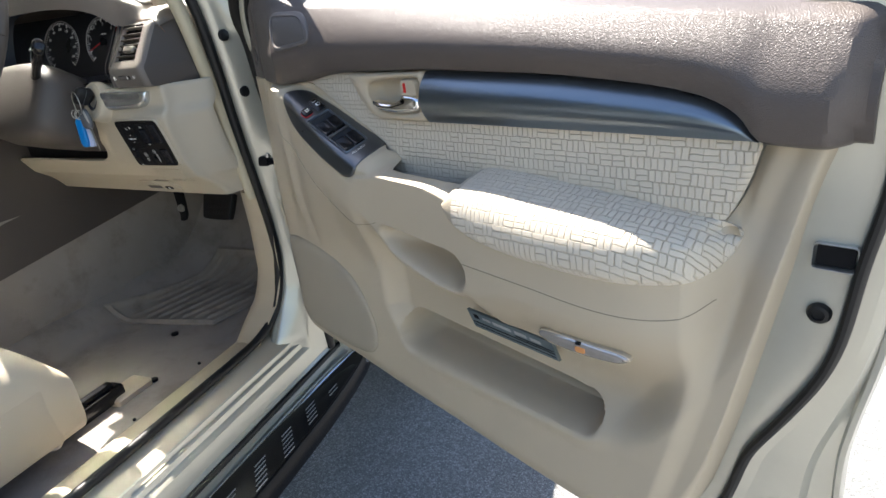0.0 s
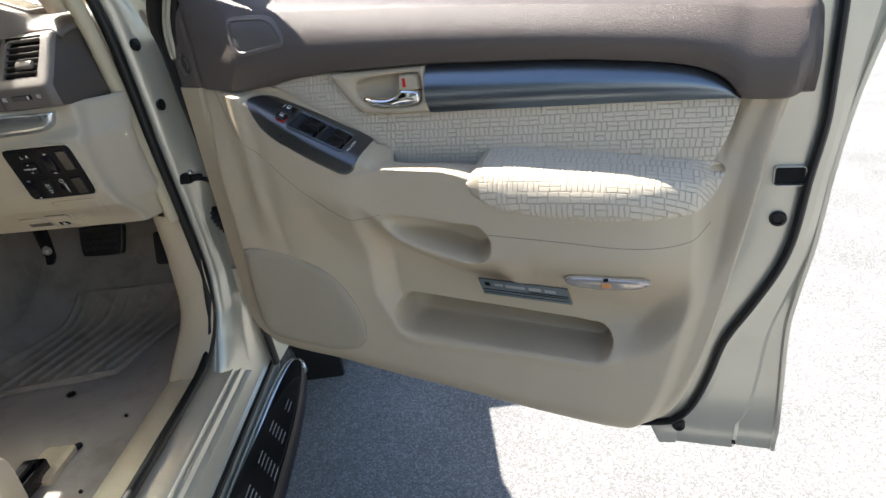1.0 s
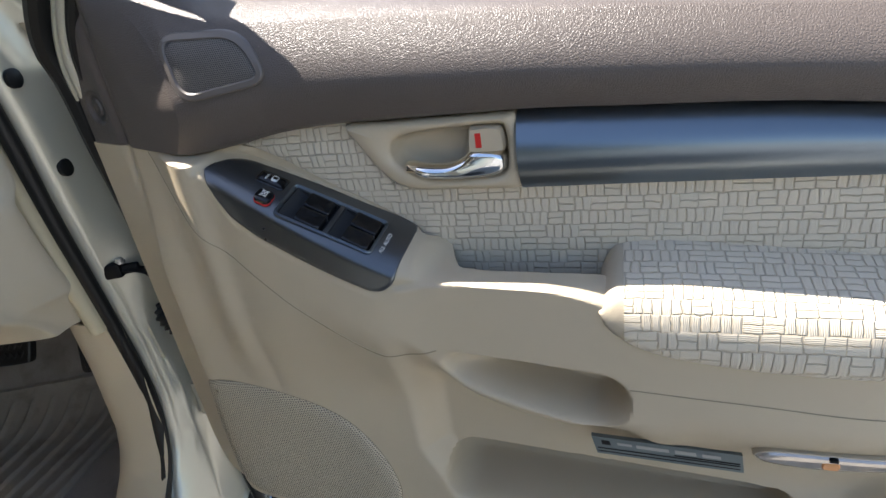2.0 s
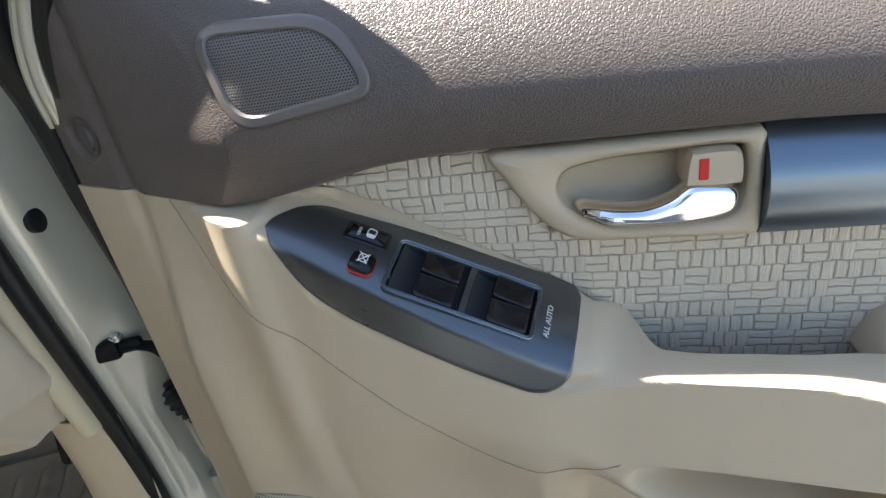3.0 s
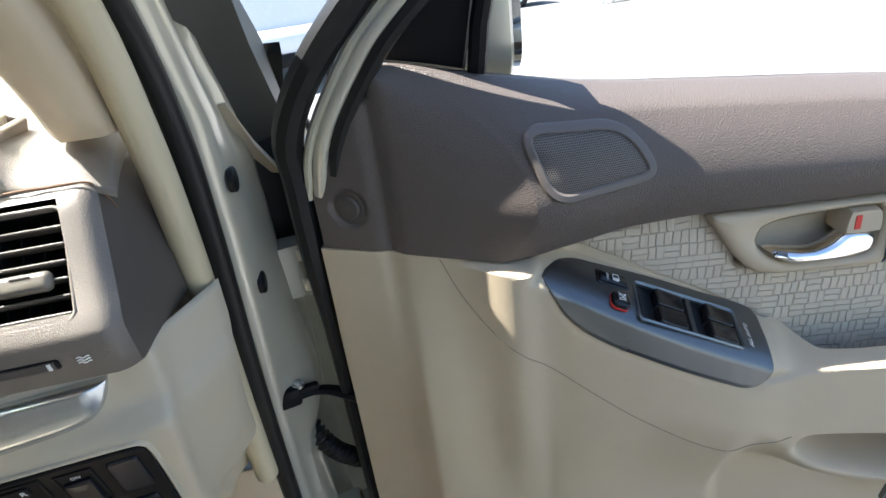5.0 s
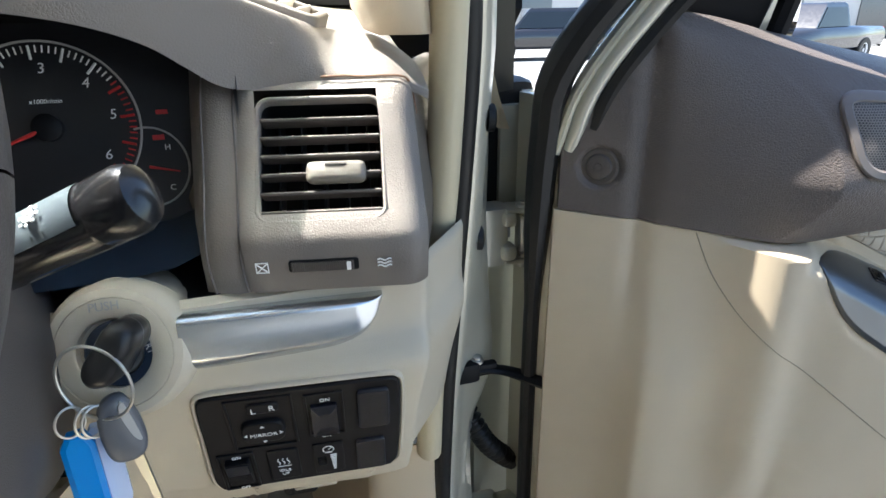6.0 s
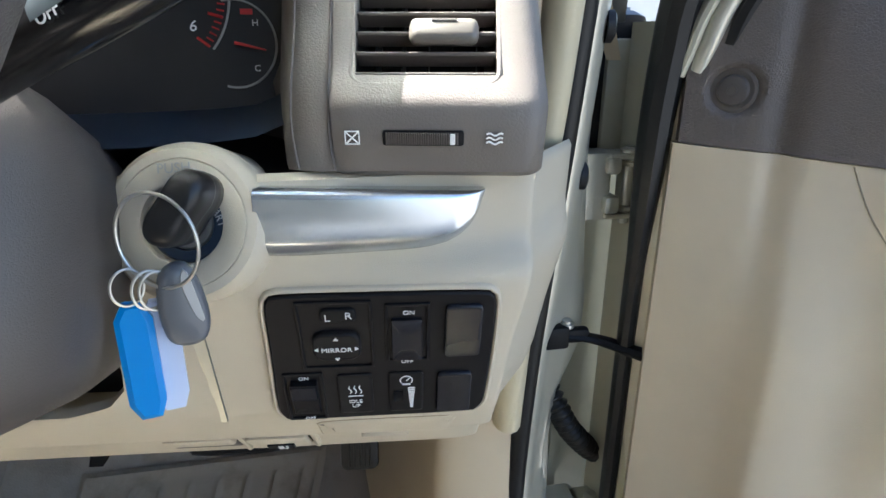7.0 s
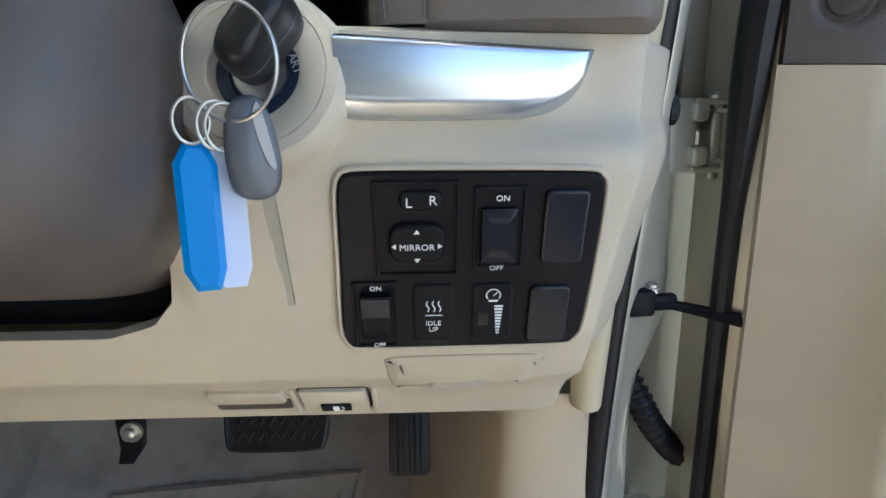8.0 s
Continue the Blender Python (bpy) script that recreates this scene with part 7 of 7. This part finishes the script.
part("shroud", loft(rings), BROWN_HARD, col, "dark brown plastic shroud", sharp=60)
# solid black box: the dark of the column mouth put in as colour
part("mouth_shadow", rbox(0.12, 0.075, 1.20, 0.46, 0.02, 0.15, 0.005), BLACK, col, "black box standing in for the shade behind the column")
S0, S1 = Vector((0.360, -0.080, 1.350)), Vector((0.4948, -0.1249, 1.4130))
sd = (S1 - S0).normalized()
SF = frame_of(S0, sd, (0, 0.2, 1))
ln = (S1 - S0).length


def stalk_ring(x, r, flat=0.82):
    return [tuple(SF @ Vector((x, r * math.cos(q), flat * r * math.sin(q)))) for q in np.linspace(0, 2 * math.pi, 24, endpoint=False)]


stalk = part("lamp_stalk", loft([stalk_ring(x, r) for x, r in ((-0.02, 0.0120), (0.03, 0.0110), (0.055, 0.0115), (0.080, 0.0130), (ln - 0.024, 0.0142), (ln - 0.0225, 0.0136), (ln - 0.021, 0.0142), (ln - 0.006, 0.0144), (ln - 0.001, 0.0122), (ln + 0.001, 0.0062))]), BLACK_GLOSS, col, "black lamp stalk", sharp=40)
part("stalk_face", loft([[tuple(SF @ Vector((x, 0.0144 * math.cos(q), 0.0120 * math.sin(q) + 0.0004))) for q in np.linspace(radians(5), radians(100), 10)] for x in (0.078, 0.081, ln - 0.026, ln - 0.024)], (False, False), False), SURF_GREY, stalk, "grey stalk marking field")
LM = SF @ pose(ln - 0.043, 0.0077, 0.0104, -38, 0, 0)
part("lamp_symbol", join(lathe([(0.0027, 0.0010), (0.0027, 0.0018), (0.0015, 0.0018), (0.0015, 0.0010)], LM, 18), *[rbox(0.0044 * math.cos(q), 0.0044 * math.sin(q), 0.0014, 0.0015, 0.0015, 0.0008, 0.0003, 1, LM) for q in np.linspace(0, 2 * math.pi, 8, endpoint=False)]), WHITE, stalk, "white lamp symbol")
words("off_text", "OFF", 0.0062, SF @ pose(ln - 0.070, -0.003, 0.0119, 5, 0, 0), WHITE, stalk, "white lettering")
wheel_ = thing("steering_wheel", frame_of((0.266, -0.175, 1.435), (1, 0, 0), (0, 0.42, 0.90)), "brown-grey leather steering wheel on its column", "steering wheel")
R = 0.192
part("rim", tube([(R * math.cos(q), R * math.sin(q), 0) for q in np.linspace(0, 2 * math.pi, 96)], 0.017, 14, caps=False), BROWN_HARD, wheel_, "grey-brown leather rim")
part("hub", loft([[(sx * math.copysign(abs(math.cos(q)) ** 0.7, math.cos(q)), sy * math.copysign(abs(math.sin(q)) ** 0.7, math.sin(q)), h) for q in np.linspace(0, 2 * math.pi, 36, endpoint=False)] for h, sx, sy in ((-0.05, 0.06, 0.05), (-0.02, 0.085, 0.07), (0.0, 0.085, 0.07), (0.012, 0.07, 0.055))]), BROWN_HARD, wheel_, "brown hub pad", sharp=60)
for q in (-0.12, math.pi + 0.12, -1.1, -2.04):
    part("spoke", tube([(0.07 * math.cos(q), 0.07 * math.sin(q), -0.012), (0.12 * math.cos(q), 0.12 * math.sin(q), -0.010), (R * math.cos(q), R * math.sin(q), 0)], [0.024, 0.020, 0.016], 12, 0.5), BROWN_HARD, wheel_, "brown spoke")

# ---------- keys ----------
keys = thing("key_bunch", Matrix(), "bunch of keys with a blue tag hanging from the ignition", "keys")
KH = IB @ pose(0.0095, 0.007, 0.0, 0, 0, -32)
hd = smooth_closed([(-0.0095, 0.0), (-0.0090, 0.016), (-0.0030, 0.0215), (0.0055, 0.020), (0.0100, 0.012), (0.0095, 0.0), (0.0085, -0.014), (0.0020, -0.0205), (-0.0060, -0.019), (-0.0098, -0.011)], 36)
head = part("ignition_key", loft([[tuple(KH @ Vector((x * s - 0.010 * (1 - min(1, h / 0.02)), y * s + dy, h))) for x, y in hd] for h, s, dy in ((0.006, 0.35, 0), (0.013, 0.62, 0), (0.021, 0.97, 0), (0.027, 1.0, 0), (0.041, 1.0, 0), (0.047, 0.93, 0), (0.0505, 0.78, 0), (0.0515, 0.5, 0))]), KEY_DARK, keys, "black plastic head of the ignition key", sharp=50)
part("key_band", loft([[tuple(KH @ Vector((x * 1.02, y * 1.02, h))) for x, y in hd] for h in (0.0335, 0.0345)], (False, False)), KEY_PLASTIC, head, "grey joint line")
rc = Vector((0.4240, -0.050, 1.2840))
part("split_ring", tube([rc + Vector((0.0215 * math.cos(q), -0.006 * math.cos(q), 0.0245 * math.sin(q))) for q in np.linspace(0, 2 * math.pi, 60)], 0.0010, 8, caps=False), STEEL, keys, "steel split ring")
for off, rr in (((-0.018, 0.0, -0.024), 0.0085), ((-0.008, 0.001, -0.026), 0.0090), ((-0.005, 0.002, -0.027), 0.0090)):
    c = rc + Vector(off)
    part("small_ring", tube([c + Vector((rr * math.cos(q) * 0.7, rr * 0.6 * math.cos(q), rr * 1.15 * math.sin(q))) for q in np.linspace(0, 2 * math.pi, 40)], 0.0008, 8, caps=False), STEEL, keys, "small steel ring")
FB = frame_of((0.4290, -0.0440, 1.2480), (1, 0.45, 0.0), (-0.16, 0.0, 1))
fo = smooth_closed([(-0.0085, 0.018), (-0.0020, 0.0225), (0.0055, 0.0210), (0.0105, 0.008), (0.0125, -0.010), (0.0095, -0.0205), (0.0010, -0.0235), (-0.0085, -0.0195), (-0.0115, -0.006), (-0.0110, 0.009)], 40)
fobp = part("spare_key", plate(fo, lambda x, y, h: tuple(FB @ Vector((x, y, h))), [(0.003, -0.0052), (0.0006, -0.0035), (0, 0), (0.0008, 0.0032), (0.0035, 0.0052)]), KEY_PLASTIC, keys, "grey plastic key head", sharp=50)
part("key_inlay", plate(smooth_closed([(0.0010, 0.0180), (0.0045, 0.0175), (0.0095, -0.0080), (0.0070, -0.0095), (0.0040, -0.004), (0.0005, 0.010)], 24), lambda x, y, h: tuple(FB @ Vector((x, y, h))), [(0, 0.004), (0.0005, 0.0060)]), GREY_PRINT, fobp, "silver inlay")
blade = []
for k in np.linspace(0, 1, 9):
    c, hw = Vector((0.4335 + 0.0080 * k, -0.0435, 1.231 - 0.057 * k)), 0.0034 - 0.0017 * k
    cut = 0.0008 * (math.sin(k * 29) > 0) * (k > 0.45)
    blade.append([tuple(c + Vector(q)) for q in ((-hw + cut, -0.001, 0), (hw, -0.001, 0), (hw, 0.001, 0), (-hw + cut, 0.001, 0))])
part("key_blade", loft(blade), BLADE, fobp, "cut nickel blade")
TG = frame_of((0.4045, -0.0470, 1.2175), (1, 0.35, 0.0), (-0.05, 0.05, 1))
tg = [(-0.0088, 0.0245), (-0.0040, 0.0330), (0.0050, 0.0330), (0.0092, 0.0235), (0.0092, -0.0235), (0.0060, -0.0330), (-0.0040, -0.0330), (-0.0088, -0.0235)]
tgo = np.array(tg)[::-1]
tag = part("key_tag", plate(tgo, lambda x, y, h: tuple(TG @ Vector((x, y, h))), [(0.0005, -0.002), (0, 0), (0.0, 0.0042), (0.003, 0.0058)]), BLUE, keys, "translucent blue key tag", sharp=20)
part("tag_back", plate(tgo * 0.97, lambda x, y, h: tuple(TG @ Vector((x + 0.0115, y - 0.002, h))), [(0.001, -0.0095), (0, -0.0085), (0, -0.0022)]), TAG_CLEAR, tag, "milky clear tag back", sharp=20)

# ---------- pedals ----------
acc = thing("accelerator_pedal", frame_of((0.482, 0.345, 0.862), (1.12, 0, 0), (0, 0.35, 1)), "black ribbed accelerator pedal", "pedal")
part("pad", plate(rrect(0, 0, 0.052, 0.092, 0.010), lambda x, y, h: (x, y, h), [(0.002, -0.008), (0, 0), (0.001, 0.004), (0.004, 0.005)]), RUBBER, acc, "black rubber pad")
for i in range(5):
    part("rib", rbox(-0.014 + 0.007 * i, -0.006, 0.006, 0.003, 0.070, 0.003, 0.001, 1), RUBBER, acc)
part("arm", tube([(0, 0.04, -0.006), (0, 0.12, -0.01), (0.01, 0.22, 0.03)], 0.008, 8), BLACK, acc)
brk = thing("brake_pedal", frame_of((0.324, 0.33, 0.905), (1, 0, 0), (0, 0.45, 1)), "black rubber brake pedal with a chevron tread", "pedal")
bo = smooth_closed([(-0.066, 0.032), (-0.060, 0.040), (0.0, 0.042), (0.060, 0.040), (0.066, 0.032), (0.060, -0.030), (0.050, -0.040), (0.0, -0.042), (-0.050, -0.040), (-0.060, -0.030)], 44)
part("pad", plate(bo, lambda x, y, h: (x, y, h), [(0.002, -0.012), (0, 0), (0.001, 0.005), (0.004, 0.007), (0.006, 0.006)]), RUBBER, brk, "black rubber pad")
for i in range(8):
    for j in range(3):
        x, y = -0.045 + 0.0125 * i, -0.022 + 0.018 * j
        part("chevron", join(rbox(x - 0.003, y, 0.0075, 0.0028, 0.015, 0.003, 0.0008, 1, Matrix.Translation((x - 0.003, y, 0)) @ Matrix.Rotation(0.5, 4, "Z") @ Matrix.Translation((-x + 0.003, -y, 0))),
                             rbox(x + 0.0035, y, 0.0075, 0.0028, 0.015, 0.003, 0.0008, 1, Matrix.Translation((x + 0.0035, y, 0)) @ Matrix.Rotation(-0.5, 4, "Z") @ Matrix.Translation((-x - 0.0035, -y, 0)))), RUBBER, brk)
part("arm", tube([(0, 0.03, -0.008), (0, 0.12, -0.02), (0, 0.25, 0.0)], 0.010, 8), BLACK, brk)
lev = thing("release_arm", Matrix(), "dark steel lever with a bright bolt below the dash", "lever")
part("bar", loft([[(0.148 + x, 0.33 + y, z) for x, y in ((-0.018, 0), (0.018, 0), (0.016, 0.012), (-0.016, 0.012))] for z in (0.99, 0.92)] + [[(0.146 + x * 0.75, 0.33 + y, 0.865) for x, y in ((-0.018, 0), (0.018, 0), (0.016, 0.012), (-0.016, 0.012))], [(0.136 + x * 0.5, 0.33 + y, 0.845) for x, y in ((-0.018, 0), (0.018, 0), (0.016, 0.012), (-0.016, 0.012))]]), BLACK, lev)
part("bolt", lathe([(0.013, 0), (0.013, 0.005), (0.008, 0.006), (0.008, 0.012), (0.005, 0.014)], frame_of((0.150, 0.33, 0.890), (1, 0, 0), (0, 0, 1)), 12), STEEL, lev, "bright steel bolt")


# ---------- outside: the yard ----------
g = []
N = 60
xs = np.sign(np.linspace(-1, 1, N)) * np.abs(np.linspace(-1, 1, N)) ** 4 * 400
gp_ = np.array([[(x + 1.0, y, 0.0) for y in xs] for x in xs])
ground = part("ground", (gp_.reshape(-1, 3), grid_faces(N, N)), ASPHALT, None)
tagged(ground, "pale worn asphalt yard in bright sun", "ground", kind="structure")


def vehicle(name, m, paint, label, pickup=False, length=4.7):
    """A simple car: body with cabin, windows and four wheels; x is its length, it stands on z = 0."""
    e = thing(name, m, label, "car", "parked vehicles")
    hw = 0.88
    sec = [(-length / 2, 0.55, 0.85), (-length / 2 + 0.08, 0.42, 0.98), (-0.9, 0.36, 1.02), (0.8, 0.36, 1.02), (length / 2 - 0.25, 0.40, 0.94), (length / 2, 0.50, 0.72)]
    part("body", loft([[(x, -hw, lo + 0.1), (x, -hw * 0.9, lo), (x, hw * 0.9, lo), (x, hw, lo + 0.1), (x, hw, hi - 0.1), (x, hw * 0.9, hi), (x, -hw * 0.9, hi), (x, -hw, hi - 0.1)] for x, lo, hi in sec]), paint, e, sharp=50)
    a, b = (-0.6, 1.2) if pickup else (-length / 2 + 0.15, 1.2)
    part("cabin", loft([[(x0, -0.80 * k, z), (x1, -0.80 * k, z), (x1, 0.80 * k, z), (x0, 0.80 * k, z)] for x0, x1, z, k in ((a, b, 0.96, 1.0), (a + 0.15, b - 0.55, 1.55, 0.86), (a + 0.25, b - 0.65, 1.62, 0.80))]), paint, e, sharp=40)
    for s in (-1, 1):
        part("side_window", loft([[(a + 0.15, s * 0.805, 1.02), (b - 0.15, s * 0.805, 1.02), (b - 0.58, s * 0.715, 1.50), (a + 0.22, s * 0.715, 1.50)], [(a + 0.15, s * 0.785, 1.02), (b - 0.15, s * 0.785, 1.02), (b - 0.58, s * 0.695, 1.50), (a + 0.22, s * 0.695, 1.50)]]), GLASS_DARK, e)
        for x in (-length * 0.29, length * 0.31):
            wh = part("wheel", lathe([(0.20, -0.10), (0.33, -0.10), (0.36, -0.07), (0.36, 0.07), (0.33, 0.10), (0.21, 0.10), (0.20, 0.07)], frame_of((x, s * 0.80, 0.36), (1, 0, 0), (0, 0, 1)) @ pose(0, 0, 0, 180 if s > 0 else 0), 28), RUBBER, e, "black tyre")
            part("rim", lathe([(0.19, 0.0), (0.20, 0.085), (0.17, 0.080), (0.07, 0.055), (0.05, 0.075), (0, 0.075)], frame_of((x, s * 0.80, 0.36), (1, 0, 0), (0, 0, 1)) @ pose(0, 0, 0, 180 if s > 0 else 0), 24), CAR_WHITE, wh, "pale steel rim")
    part("windscreen", loft([[(b - 0.05, -0.72, 1.0), (b - 0.05, 0.72, 1.0), (b - 0.56, 0.64, 1.52), (b - 0.56, -0.64, 1.52)], [(b - 0.07, -0.72, 1.0), (b - 0.07, 0.72, 1.0), (b - 0.58, 0.64, 1.52), (b - 0.58, -0.64, 1.52)]]), GLASS_DARK, e)
    part("bumper", rbox(length / 2 - 0.02, 0, 0.52, 0.14, 1.66, 0.20, 0.04), BLACK, e)
    part("rear_bumper", rbox(-length / 2 + 0.02, 0, 0.52, 0.14, 1.66, 0.20, 0.04), BLACK, e)
    for s in (-0.62, 0.62):
        part("headlight", rbox(length / 2 - 0.06, s, 0.74, 0.12, 0.26, 0.13, 0.03), LENS, e)
        part("tail_light", rbox(-length / 2 + 0.02, s * 1.2, 0.85, 0.08, 0.14, 0.20, 0.02), RED, e)
    part("blank_plate", rbox(length / 2 + 0.055, 0, 0.55, 0.01, 0.38, 0.11, 0.004), WHITE, e, "pale plate without lettering")
    return e


vehicle("parked_pickup", pose(14.1, 14.6, 0, 0, 0, 200), CAR_BLACK, "black pickup parked across the sunny yard", True, 5.0)
vehicle("parked_car", pose(16.9, 9.4, 0, 0, 0, 205), CAR_SILVER, "silver off-road car parked in the yard", False, 4.8)
vehicle("parked_van", pose(0.9, 11.5, 0, 0, 0, 100), CAR_WHITE, "white car parked beyond the windscreen", False, 4.8)
vehicle("parked_car", pose(-3.4, 12.5, 0, 0, 0, 92), CAR_SILVER, "pale car parked beyond the windscreen", False, 4.6)
vehicle("parked_car", pose(8.0, 19.5, 0, 0, 0, 175), CAR_BLACK, "dark car parked at the yard's far side", False, 4.6)


def bin_(m, mat, label, w=0.55, h=1.0):
    e = thing("wheelie_bin", m, label, "bin", "bins")
    part("tub", loft([[(sx * w * k / 2, sy * w * k / 2, z) for sx, sy in ((-1, -1), (1, -1), (1, 1), (-1, 1))] for k, z in ((0.75, 0.0), (0.8, 0.05), (1.0, h))]), mat, e, sharp=30)
    part("lid", rbox(0, 0, h + 0.03, w * 1.08, w * 1.08, 0.06, 0.02), mat, e)
    return e


bin_(pose(14.2, 11.15, 0, 0, 0, 20), BIN_GREEN, "faded green bin standing in the yard", 0.6, 1.1)
bin_(pose(12.4, 15.9, 0, 0, 0, 10), BIN_GREEN, "green bin standing by the pickup", 0.6, 1.1)
bin_(pose(11.6, 16.1, 0, 0, 0, 10), BIN_GREEN, "green bin beside another bin", 0.6, 1.1)
bin_(pose(13.0, 15.6, 0, 0, 0, 40), BIN_BEIGE, "beige sack standing by the bins", 0.5, 0.8)
lad = thing("step_ladder", pose(10.6, 15.9, 0, 0, 0, 30), "aluminium step ladder standing in the yard", "ladder")
for s in (-0.28, 0.28):
    part("rail", tube([(s, -0.35, 0.0), (s * 0.7, 0.0, 1.7)], 0.03, 6), ALU, lad)
    part("leg", tube([(s, 0.45, 0.0), (s * 0.7, 0.02, 1.7)], 0.025, 6), ALU, lad)
for i in range(6):
    k = 0.12 + 0.15 * i
    part("step", rbox(0, -0.35 * (1 - k), 1.7 * k, 0.52 - 0.1 * k, 0.09, 0.03, 0.008), ALU, lad)
wall_ = thing("yard_wall", pose(8, 30, 0, 0, 0, -8), "long pale rendered building at the yard's end", "building")
part("wall", rbox(0, 0, 2.0, 70, 0.4, 4.0, 0.02), WALL, wall_)
part("roof", rbox(0, -0.3, 4.1, 71, 1.4, 0.2, 0.03), CAR_SILVER, wall_)
for i in range(10):
    part("roller_door", rbox(-30 + 6.5 * i, -0.22, 1.5, 3.4, 0.1, 3.0, 0.02), SWITCH_SILVER, wall_)
